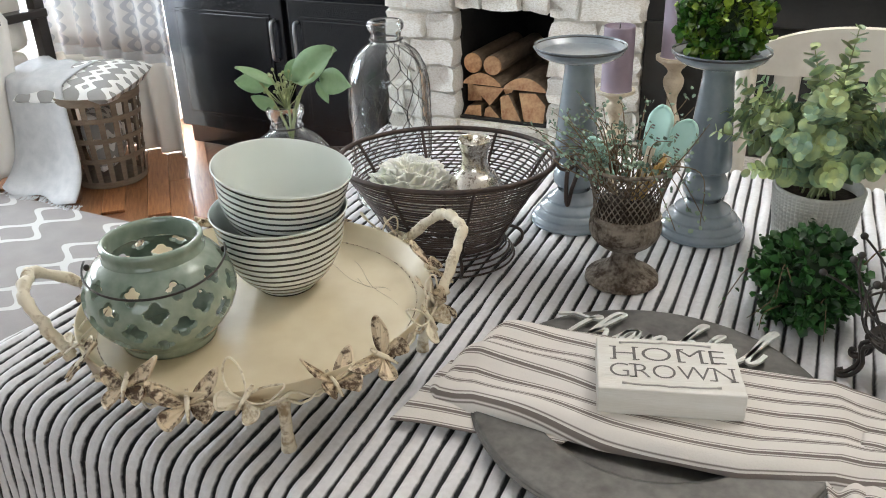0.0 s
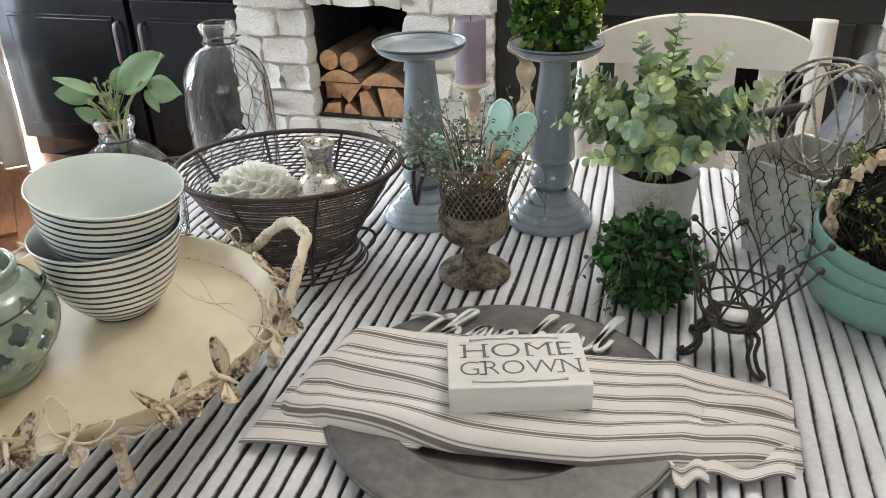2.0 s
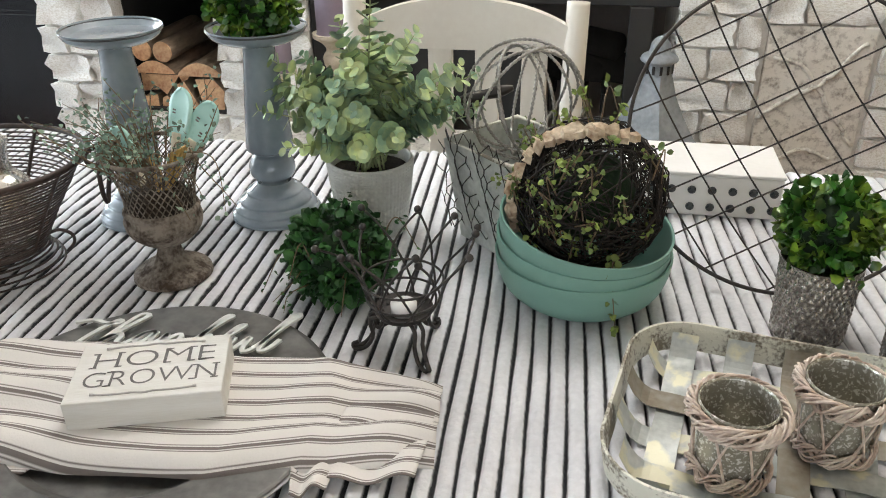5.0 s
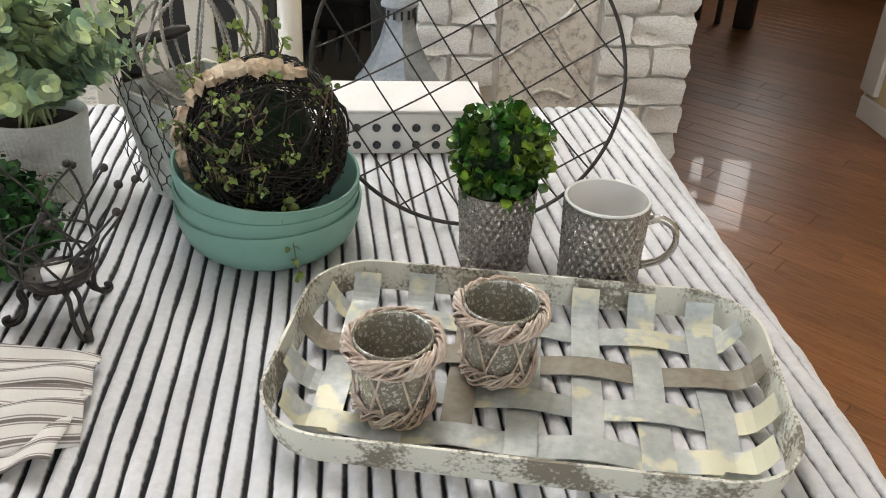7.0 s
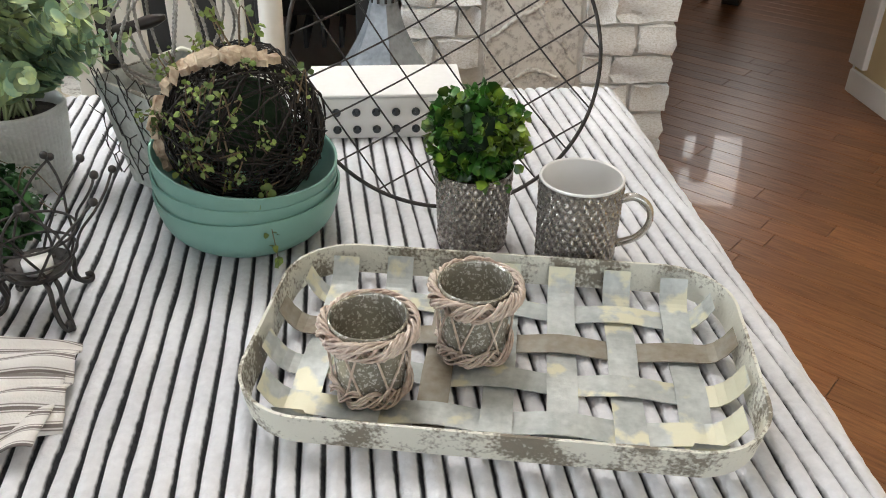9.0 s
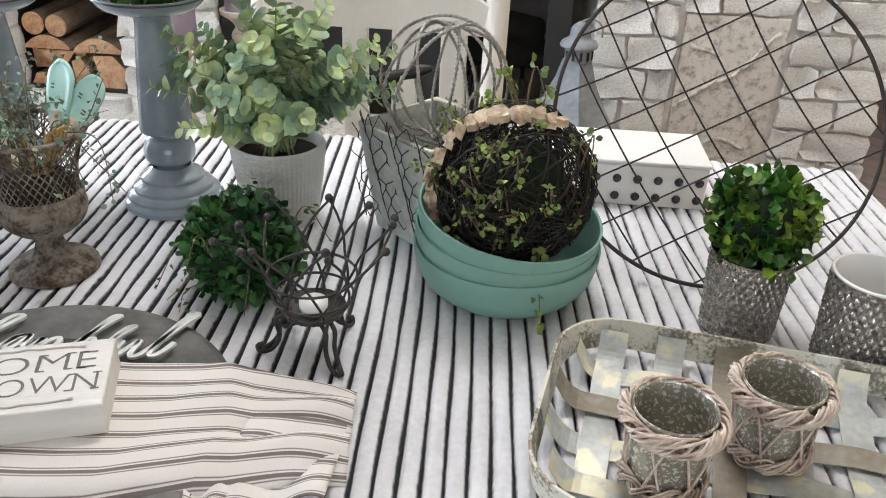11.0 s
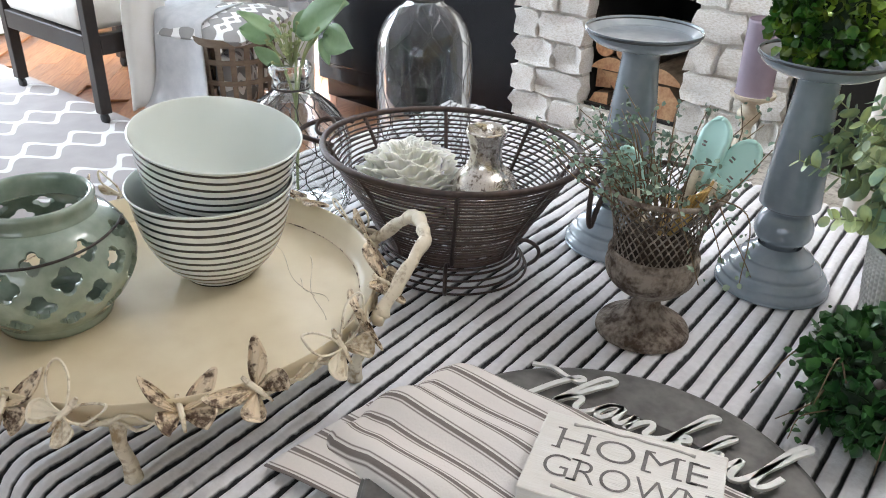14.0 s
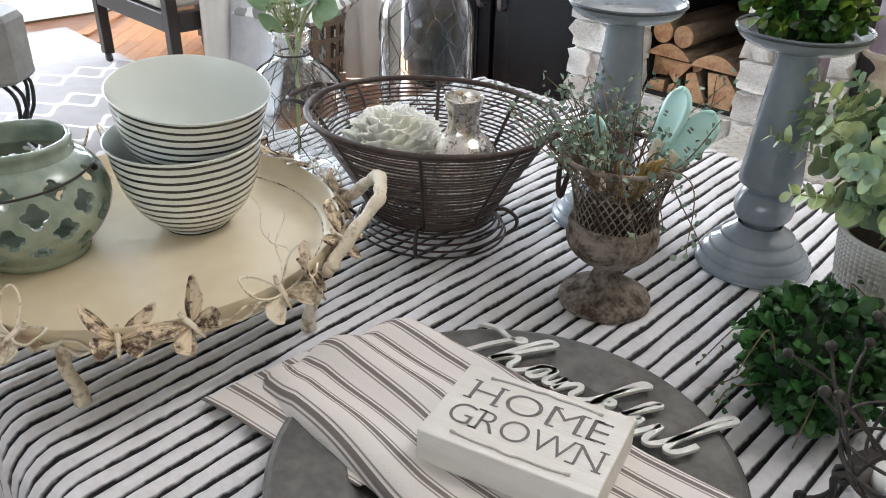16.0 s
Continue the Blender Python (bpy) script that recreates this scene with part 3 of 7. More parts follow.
def net(geo, point, rows, cols, r, hexes=True, seg=4, jitter=0.0, twist=0.35, seed=1):
    """Chicken wire (or a diamond net) over a surface: point(u, v) with u round (0..1) and v up (0..1)."""
    rg = np.random.default_rng(seed)
    jit = rg.normal(size=(rows + 2, cols + 1, 2)) * jitter

    def node(i, j):
        o = 0.5 * (i % 2)
        return (j + o) / cols + jit[i, j % cols, 0] / cols, i / rows + jit[i, j % cols, 1] / rows

    for i in range(rows + 1):
        for j in range(cols):
            u, v = node(i, j)
            if hexes:
                a, b = (u, v - twist / rows / 2), (u, v + twist / rows / 2)
                if 0 <= a[1] and b[1] <= 1:
                    geo.tube([point(*a), point(*b)], r * 1.5, seg)
            if i < rows:
                for dj in ((0, 1) if i % 2 else (-1, 0)):
                    u2, v2 = node(i + 1, (j + dj) % cols)
                    u2 += round(u - u2)
                    v0, v1 = (v + twist / rows / 2, v2 - twist / rows / 2) if hexes else (v, v2)
                    geo.tube([point(u, v0), point((u + u2) / 2, (v0 + v1) / 2), point(u2, v1)], r, seg)
    return geo


def profile_point(prof, off=0.0):
    """u, v to a place on a turned form."""
    p = np.asarray(prof, float)
    d = np.r_[0, np.cumsum(np.linalg.norm(np.diff(p, axis=0), axis=1))]
    d /= d[-1]

    def point(u, v):
        r, z = np.interp(v, d, p[:, 0]) + off, np.interp(v, d, p[:, 1])
        return (r * math.cos(2 * math.pi * u), r * math.sin(2 * math.pi * u), z)
    return point


def curve_prof(pts, n=40):
    return smooth_path(pts, n)


# round tray on twig legs, edged with butterflies
FORE = [(0.0, 0.04), (0.22, 0.34), (0.55, 0.62), (0.90, 0.76), (1.0, 0.66), (0.92, 0.42), (0.74, 0.16), (0.42, 0.02), (0.1, -0.03)]
HIND = [(0.0, 0.0), (0.32, -0.02), (0.64, -0.06), (0.76, -0.26), (0.64, -0.50), (0.46, -0.60), (0.34, -0.50), (0.22, -0.40), (0.08, -0.16)]


def butterfly(rg, size=0.034, wire=False):
    """Two pairs of cast wings with raised veins and edges, and a body along y."""
    wings = []
    for sx in (-1, 1):
        tilt = rg.uniform(0.10, 0.75)
        for shape in (FORE, HIND):
            g = Geo()
            wings.append(g)
            q = np.array(shape + shape[:1]) * size
            q = smooth_path(q + rg.normal(size=q.shape) * 0.012 * size, 30)[:-1]
            lift = np.abs(q[:, 0]) * math.sin(tilt) + 0.06 * np.sin(q[:, 0] / size * 5 + 1) * size
            out = np.stack([sx * q[:, 0] * math.cos(tilt), q[:, 1], lift], -1)
            n_ = len(out)
            if wire and shape is FORE:
                g.tube(out, 0.0010, 5, closed=True)
                continue
            root = out[0]
            vein = np.array([0.0009 if k2 % 4 == 3 else 0.0 for k2 in range(n_)])
            rows = []
            for fr, edge_ in ((0.06, 0.0), (0.35, 0.0), (0.65, 0.0), (0.88, 0.0), (0.92, 0.0011), (1.0, 0.0009)):
                ring = root + (out - root) * fr
                ring[:, 2] += np.maximum(vein, edge_) - 0.0006 * (edge_ == 0)
                rows.append(ring)
            rows.append(rows[-1] - np.array([0, 0, 0.0018]))
            P = np.stack(rows)
            g.grid(np.concatenate([P, P[:, :1]], 1))
    g = Geo()
    g.tube([(0, -0.46 * size, 0.001), (0, -0.1 * size, 0.003), (0, 0.25 * size, 0.002), (0, 0.42 * size, 0.004)], [0.0010, 0.0022, 0.0026, 0.0014], 8)
    return g, wings


TRX, TRY, TRR, TRZ = -0.17, 0.708, 0.166, 0.812
tray = thing("serving_tray", "round aged cream metal tray edged with antiqued butterflies", "tray", at(TRX, TRY, 0))
part("plate", Geo().lathe(curve_prof([(0.0001, TRZ), (0.08, TRZ), (0.138, TRZ), (0.153, TRZ + 0.002), (0.161, TRZ + 0.012), (TRR, TRZ + 0.020), (TRR + 0.002, TRZ + 0.020),
     (TRR + 0.001, TRZ + 0.012), (0.158, TRZ - 0.003), (0.1, TRZ - 0.005), (0.0001, TRZ - 0.005)], 50), 96), M_TRAYFACE, tray)
# faint etched strokes on the plate
g = Geo()
for k0, (x0, y0, x1, y1) in enumerate([(-0.02, 0.115, 0.085, 0.075), (0.03, 0.118, 0.12, 0.055), (0.055, 0.085, 0.10, 0.078)]):
    q = np.linspace(0, 1, 24)
    g.tube(np.stack([x0 + (x1 - x0) * q, y0 + (y1 - y0) * q + 0.004 * np.sin(q * 7 + k0), np.full(24, TRZ + 0.0001)], -1), 0.0003 + 0.0001 * np.sin(q * 19), 4)
part("etching", g, M_OLDCREAM, tray, "faint brown etched leaf outline")
part("rim_line", Geo().tube(wavy_ring(0.1525, TRZ + 0.0018, 90), 0.0006, 5, closed=True), M_BUTTERFLY, tray, "thin dark line inside the rim")
rg = np.random.default_rng(5)
nb = 19
for i in range(nb):
    th = 2 * np.pi * (i + 0.3 * rg.uniform(-1, 1)) / nb + 0.1
    if min(abs((th - a + np.pi) % (2 * np.pi) - np.pi) for a in (0.89, 3.80)) < 0.16:
        continue
    body, wings = butterfly(rg, rg.uniform(0.029, 0.035), wire=(i % 4 == 0))
    ob = part("butterfly", body, M_TWIG, tray, smooth=False)
    for w_ in wings:
        part("wing", w_, M_TWIG if i % 4 == 0 else M_BUTTERFLY, ob, smooth=False)
    ob.matrix_local = pose((TRR + 0.006) * math.cos(th), (TRR + 0.006) * math.sin(th), TRZ + 0.015 + rg.uniform(-0.006, 0.006), rg.uniform(22, 58), rg.uniform(-22, 22), math.degrees(th) + 90 + rg.uniform(-30, 30))
# a twisted twig round the rim
g = Geo()
for ph in (0, 2.1):
    th = np.linspace(0, 2 * np.pi, 140)[:-1]
    rr = TRR + 0.002 + 0.003 * np.cos(th * 31 + ph) + 0.002 * np.sin(th * 7)
    g.tube(np.stack([rr * np.cos(th), rr * np.sin(th), TRZ + 0.008 + 0.004 * np.sin(th * 31 + ph) + 0.003 * np.sin(th * 5 + ph)], -1), 0.0013 + 0.0004 * np.sin(th * 13), 6, closed=True)
part("twig_band", g, M_TWIG, tray, "whitewashed twig band round the rim")
for th0 in (0.84, 3.80):
    a = np.array([math.cos(th0), math.sin(th0)])
    b = np.array([-a[1], a[0]])

    def hp(o, sd, z):
        q = a * (TRR + o) + b * sd
        return (q[0], q[1], z)
    pts = [hp(-0.002, -0.066, TRZ + 0.006), hp(0.004, -0.058, TRZ + 0.016), hp(0.020, -0.044, TRZ + 0.034), hp(0.036, -0.028, TRZ + 0.050), hp(0.040, -0.018, TRZ + 0.056), hp(0.039, -0.004, TRZ + 0.057), hp(0.038, 0.012, TRZ + 0.056),
           hp(0.034, 0.028, TRZ + 0.051), hp(0.020, 0.044, TRZ + 0.034), hp(0.004, 0.056, TRZ + 0.016), hp(-0.002, 0.062, TRZ + 0.006)]
    pth = smooth_path(pts, 46)
    pth += np.random.default_rng(3).normal(size=pth.shape) * 0.0007
    rr = 0.0046 + 0.0014 * np.abs(np.sin(np.arange(46) * 0.55))
    g = Geo().tube(pth, rr, 9)
    g.tube(pth[6:40] + np.array([0.0022, 0, 0.0024]), 0.0019, 6)
    part("handle", g, M_TWIG, tray, "twig-shaped whitewashed handle")
for th0 in (-0.80, 0.45, 2.0, 3.6):
    a = np.array([math.cos(th0), math.sin(th0)])
    pts = [(a[0] * (TRR - 0.004), a[1] * (TRR - 0.004), TRZ + 0.006), (a[0] * (TRR + 0.001), a[1] * (TRR + 0.001), TRZ - 0.012), (a[0] * (TRR - 0.008), a[1] * (TRR - 0.008), TRZ - 0.035), (a[0] * (TRR - 0.010), a[1] * (TRR - 0.010), TS + 0.002)]
    part("leg", Geo().tube(smooth_path(pts, 10), [0.006, 0.006, 0.005, 0.005, 0.005, 0.005, 0.005, 0.006, 0.006, 0.007], 8), M_TWIG, tray)


# stacked bowls
def bowl(h=0.088, R=0.0785):
    outer = curve_prof([(0.034, 0.0), (0.036, 0.004), (0.044, 0.010), (0.058, 0.026), (0.069, 0.050), (0.0755, h - 0.006), (R, h)], 34)
    inner = curve_prof([(R - 0.0015, h + 0.0008), (R - 0.0045, h - 0.008), (0.066, 0.050), (0.054, 0.027), (0.036, 0.012), (0.0001, 0.008)], 30)
    foot = [(0.0001, 0.004), (0.030, 0.003), (0.031, 0.0), (0.034, 0.0)]
    return Geo().lathe(np.vstack([foot, outer[1:-3]]), 72), Geo().lathe(np.vstack([outer[-4:], inner]), 72)


def put_bowl(m, label):
    b = thing("soup_bowl", label, "bowl", m, "stacked striped bowls")
    o, i = bowl()
    for q in (o, i):
        q.move(Matrix.Diagonal((0.905, 0.905, 0.92, 1)))
    part("outside", o, M_BOWL, b, "white glaze ringed with black lines")
    part("inside", i, M_BOWLIN, b, "plain pale celadon glaze")


put_bowl(at(-0.1575, 0.7580, TRZ + 0.0012, 52) @ pose(0, 0, 0, 2.0, 0, 0) @ Matrix.Diagonal((0.96, 0.96, 1.06, 1)), "white bowl ringed with black lines standing on a cream tray")
put_bowl(at(-0.161, 0.766, TRZ + 0.0470, 52) @ pose(0, 0, 0, 9.0, 0, 40) @ Matrix.Diagonal((0.965, 0.965, 1, 1)), "white bowl ringed with black lines nested in another bowl")


# pierced celadon lantern
def quatrefoil(a, b, r):
    total = np.zeros(np.shape(a))
    for cx, cy in ((0.62, 0), (-0.62, 0), (0, 0.62), (0, -0.62), (0, 0)):
        total = total + np.exp(-np.clip((np.hypot(a - cx * r, b - cy * r) - 0.48 * r) / (0.10 * r), -40, 40))
    return -0.10 * r * np.log(total)


def pierced_shell(prof, rows, seg=380, lines=124):
    p = curve_prof(prof, lines)
    d = np.r_[0, np.cumsum(np.linalg.norm(np.diff(p, axis=0), axis=1))]
    th = np.arange(seg + 1) * 2 * np.pi / seg
    A, D = np.meshgrid(th, d)
    cell = d[-1] / lines

    def field(A, D):
        out = np.full(A.shape, 1e9)
        for zc, n, r, off in rows:
            dc = np.interp(zc, p[:, 1], d)
            rad = np.interp(zc, p[:, 1], p[:, 0])
            step = 2 * np.pi / n
            aa = ((A - off + step / 2) % step - step / 2) * rad
            out = np.minimum(out, quatrefoil(aa, D - dc, r))
        return out

    F = field(A, D)
    e = 1e-5
    for _ in range(2):
        gx, gy = (field(A + e / 0.07, D) - F) / e, (field(A, D + e) - F) / e
        nrm = np.maximum(gx ** 2 + gy ** 2, 1e-6)
        near = np.abs(F) < 0.75 * cell
        A = np.where(near, A - F * gx / nrm / 0.07, A)
        D = np.where(near, D - F * gy / nrm, D)
        F = field(A, D)
    R, Zz = np.interp(D, d, p[:, 0]), np.interp(D, d, p[:, 1])
    P = np.stack([R * np.cos(A), R * np.sin(A), Zz], -1)
    c = seg + 1
    f = []
    Fc = (F[:-1, :-1] + F[1:, :-1] + F[:-1, 1:] + F[1:, 1:]) / 4
    for i in range(lines - 1):
        for j in range(seg):
            if Fc[i, j] > 1e-4:
                f.append((i * c + j, i * c + j + 1, (i + 1) * c + j + 1, (i + 1) * c + j))
    return Geo().add(P.reshape(-1, 3), f)


lan = thing("candle_lantern", "sage green glazed ceramic lantern pierced with quatrefoils", "lantern", at(-0.241, 0.654, TRZ + 0.0005, 42))
lan.scale = (0.935, 0.935, 0.97)
g = pierced_shell([(0.044, 0.0), (0.046, 0.006), (0.049, 0.010), (0.063, 0.026), (0.0715, 0.046), (0.069, 0.066), (0.058, 0.083), (0.0475, 0.091)],
                  [(0.0765, 10, 0.0086, 0.0), (0.0605, 10, 0.0104, 0.314), (0.0425, 10, 0.0108, 0.0), (0.0240, 10, 0.0092, 0.314)])
ob = part("body", g, M_CELADON, lan)
sol = ob.modifiers.new("wall", "SOLIDIFY")
sol.thickness, sol.offset = 0.0045, -1
bev = ob.modifiers.new("soft", "BEVEL")
bev.width, bev.segments, bev.limit_method, bev.angle_limit = 0.0009, 2, "ANGLE", radians(50)
part("collar", Geo().lathe(curve_prof([(0.044, 0.088), (0.0478, 0.090), (0.0465, 0.096), (0.0475, 0.102), (0.0455, 0.105), (0.0425, 0.104), (0.041, 0.098), (0.041, 0.088)], 26), 72), M_CELADON, lan)
part("base", Geo().lathe([(0.0001, 0.004), (0.040, 0.004), (0.042, 0.0), (0.0455, 0.0), (0.0465, 0.004), (0.046, 0.008)], 64), M_CELADON, lan)
th = np.linspace(-0.15, np.pi + 0.15, 40)
hp3 = np.stack([0.0655 * np.cos(th), -0.0715 * np.sin(th), 0.083 - 0.006 * np.sin(th)], -1)
part("wire_handle", Geo().tube(hp3, 0.0011, 6), M_DARKWIRE, lan, "thin black wire handle hanging down")
g = Geo()
for sx in (-1, 1):
    g.ball((sx * 0.0635, 0.010, 0.078), 0.0032, 8)
part("pin", g, M_DARKWIRE, lan)


# oval wire basket
EX, EY = 1.12, 0.96
bas = thing("wire_basket", "oval brown wire basket with looped side handles", "basket", at(-0.008, 0.940, 0, 17))
prof_b = [(0.060, 0.785), (0.066, 0.797), (0.084, 0.832), (0.107, 0.873), (0.1145, 0.883)]
pb = np.array(prof_b)
rg = np.random.default_rng(8)
for z in np.linspace(0.788, 0.878, 24):
    r = np.interp(z, pb[:, 1], pb[:, 0])
    part("band_wire", Geo().tube(wavy_ring(r, z + rg.uniform(-0.0007, 0.0007), 56, EX, EY, 0.004, rg.uniform(0, 6)), 0.0011, 5, closed=True), M_RUSTWIRE, bas)
part("rim", Geo().tube(wavy_ring(0.1145, 0.884, 72, EX, EY), 0.0032, 8, closed=True), M_RUSTWIRE, bas)
part("bottom_ring", Geo().tube(wavy_ring(0.060, 0.785, 60, EX, EY), 0.0026, 6, closed=True), M_RUSTWIRE, bas)
g = Geo()
for r in np.linspace(0.010, 0.054, 8):
    g.tube(wavy_ring(r, 0.785, 40, EX, EY), 0.001, 4, closed=True)
part("bottom", g, M_RUSTWIRE, bas)
for i in range(8):
    th = 2 * np.pi * (i + 0.5) / 8
    pts = [(EX * r * math.cos(th), EY * r * math.sin(th), z) for r, z in [(0.001, 0.785), (0.058, 0.785)] + prof_b[1:]]
    part("rib", Geo().tube(smooth_path(pts, 14), 0.0021, 6), M_RUSTWIRE, bas)
for z, r in ((TS + 0.0025, 0.073), (0.7665, 0.071), (0.7715, 0.0675), (0.777, 0.064), (0.781, 0.062)):
    part("foot_wire", Geo().tube(wavy_ring(r, z, 60, EX, EY, 0.004, z * 900), 0.0013, 5, closed=True), M_RUSTWIRE, bas)
for i in range(4):
    th = 2 * np.pi * (i + 0.2) / 4
    a = np.array([EX * math.cos(th), EY * math.sin(th)])
    pts = [(*(a * 0.060), 0.786), (*(a * 0.072), 0.789), (*(a * 0.083), 0.781), (*(a * 0.083), 0.770), (*(a * 0.075), TS + 0.003)]
    part("scroll_foot", Geo().tube(smooth_path(pts, 16), 0.002, 6), M_RUSTWIRE, bas)
for sx in (-1, 1):
    x0 = sx * 0.1145 * EX
    th = np.linspace(0, 2 * np.pi, 22)[:-1]
    part("eye", Geo().tube(np.stack([x0 + sx * 0.012 + 0.010 * np.cos(th), 0.008 * np.sin(th), 0.882 + 0.006 * np.sin(th)], -1), 0.0022, 6, closed=True), M_RUSTWIRE, bas)
    if sx > 0:
        pts = [(x0 + 0.018, 0.004, 0.885), (x0 + 0.026, 0.003, 0.873), (x0 + 0.020, 0.0, 0.849), (x0 + 0.016, -0.002, 0.830), (x0 + 0.014, -0.006, 0.843), (x0 + 0.014, -0.004, 0.867), (x0 + 0.016, 0.0, 0.881)]
    else:
        pts = [(x0 + 0.006, 0.026, 0.882), (x0 - 0.02, 0.028, 0.880), (x0 - 0.038, 0.018, 0.876), (x0 - 0.042, 0.0, 0.874), (x0 - 0.038, -0.018, 0.874), (x0 - 0.02, -0.028, 0.878), (x0 + 0.012, -0.026, 0.874)]
    part("handle", Geo().tube(smooth_path(pts, 30), 0.0026, 7), M_RUSTWIRE, bas)

# speckled bottle and flower in the basket
prof_m = [(0.0001, 0.0), (0.030, 0.0), (0.035, 0.006), (0.036, 0.030), (0.0345, 0.056), (0.027, 0.072), (0.0175, 0.082), (0.0155, 0.098), (0.0195, 0.113), (0.020, 0.117), (0.018, 0.117), (0.0135, 0.100)]
solo("bottle", Geo().lathe(curve_prof(prof_m, 60), 48), M_MERC, "small mercury glass bottle with silvery speckles in a wire basket", "bottle", at(0.026, 0.944, 0.7875))
fl = thing("flower_head", "cream white artificial hydrangea head lying in a wire basket", "flower", at(-0.052, 0.942, 0.7855))
fl.scale = (1.2, 1.2, 1.15)
for k0 in range(11):
    # ruffled rings of petals, closing towards the crown
    lean = radians(8 + 7.8 * k0)
    rt, zt = 0.041 * math.cos(lean) + 0.003, 0.046 + 0.036 * math.sin(lean)
    th = np.arange(150) * 2 * np.pi / 150
    lobes = max(3, 11 - k0)
    rows = []
    for q in np.linspace(0, 1, 7):
        ruf = q ** 1.5 * (0.0030 * np.sin(lobes * th + k0 * 1.7) + 0.0018 * np.sin(2.7 * lobes * th + k0) + 0.0007 * np.sin(31 * th + k0))
        r_ = np.maximum(0.0006, rt * (0.72 + 0.28 * q) + ruf)
        rows.append(np.stack([r_ * np.cos(th), r_ * np.sin(th), zt - 0.013 * (1 - q) ** 1.3 + q * 0.0022 * np.sin(lobes * th * 1.0 + k0 * 0.9 + 1.3) + 0.0 * th], -1))
    P = np.stack(rows)
    ob = part("petal_ring", Geo().grid(np.concatenate([P, P[:, :1]], 1)), M_PETAL, fl)
    ob.modifiers.new("petal_thickness", "SOLIDIFY").thickness = 0.0006
part("calyx", Geo().lathe(curve_prof([(0.0001, 0.0), (0.016, 0.004), (0.030, 0.022), (0.034, 0.040), (0.026, 0.062), (0.0001, 0.074)], 20), 24), M_PETAL, fl)


# glass bottles in chicken wire
def wired_bottle(name, label, m, prof, rows, cols, group):
    b = thing(name, label, "bottle", m, group)
    p = np.array(curve_prof(prof, 60))
    inner = p[::-1].copy()
    inner[:, 0] = np.maximum(inner[:, 0] - 0.0028, 0.0001)
    inner[-4:, 1] += 0.004
    glass = part("glass", Geo().lathe(np.vstack([p, inner]), 64), M_GLASS, b, "clear glass")
    glass.visible_shadow = False
    zz = [q for q in prof if q[0] > 0.01]
    body = [q for q in zz if q[1] <= zz[-1][1] - 0.022]
    part("wire_net", net(Geo(), profile_point(curve_prof(body, 60), 0.0012), rows, cols, 0.00055, jitter=0.10, seed=rows), M_DARKWIRE, b, "dark hexagonal chicken wire")
    top = body[-1]
    part("neck_wire", Geo().tube(wavy_ring(top[0] + 0.0012, top[1], 40), 0.0012, 5, closed=True), M_DARKWIRE, b)
    return b


wired_bottle("glass_bottle", "tall clear glass bottle wrapped in chicken wire", at(-0.101, 1.118, TS) @ Matrix.Diagonal((1.05, 1.05, 1.04, 1)),
             [(0.0001, 0.003), (0.044, 0.0), (0.0515, 0.006), (0.052, 0.06), (0.052, 0.148), (0.049, 0.176), (0.037, 0.200), (0.0215, 0.212), (0.0195, 0.218), (0.0195, 0.226), (0.0225, 0.231), (0.023, 0.238), (0.020, 0.241)], 7, 10, "wired bottles")
sb = wired_bottle("glass_bottle", "squat clear glass bottle wrapped in chicken wire holding leaves", at(-0.215, 1.005, TS),
                  [(0.0001, 0.003), (0.050, 0.0), (0.060, 0.008), (0.063, 0.04), (0.061, 0.08), (0.052, 0.108), (0.036, 0.126), (0.0215, 0.136), (0.019, 0.143), (0.0195, 0.152), (0.023, 0.159), (0.0235, 0.166), (0.0205, 0.169)], 5, 11, "wired bottles")


def broad_leaf(base, tip, width, up, cup=0.15):
    base, tip = np.array(base, float), np.array(tip, float)
    ax = tip - base
    L = np.linalg.norm(ax)
    ax /= L
    side = unit(np.cross(ax, up))
    nrm = np.cross(side, ax)
    t = np.linspace(0, 1, 9)
    w = width * 0.5 * np.sin(np.pi * np.clip(t, 0.0, 1) ** 0.8) ** 0.75
    P = np.stack([base + ax * L * a + side * (s * ww) + nrm * (cup * width * (abs(s) ** 1.5) - 0.10 * L * (a - 0.5) ** 2) for a, ww in zip(t, w) for s in (-1, -0.5, 0, 0.5, 1)]).reshape(9, 5, 3)
    return P


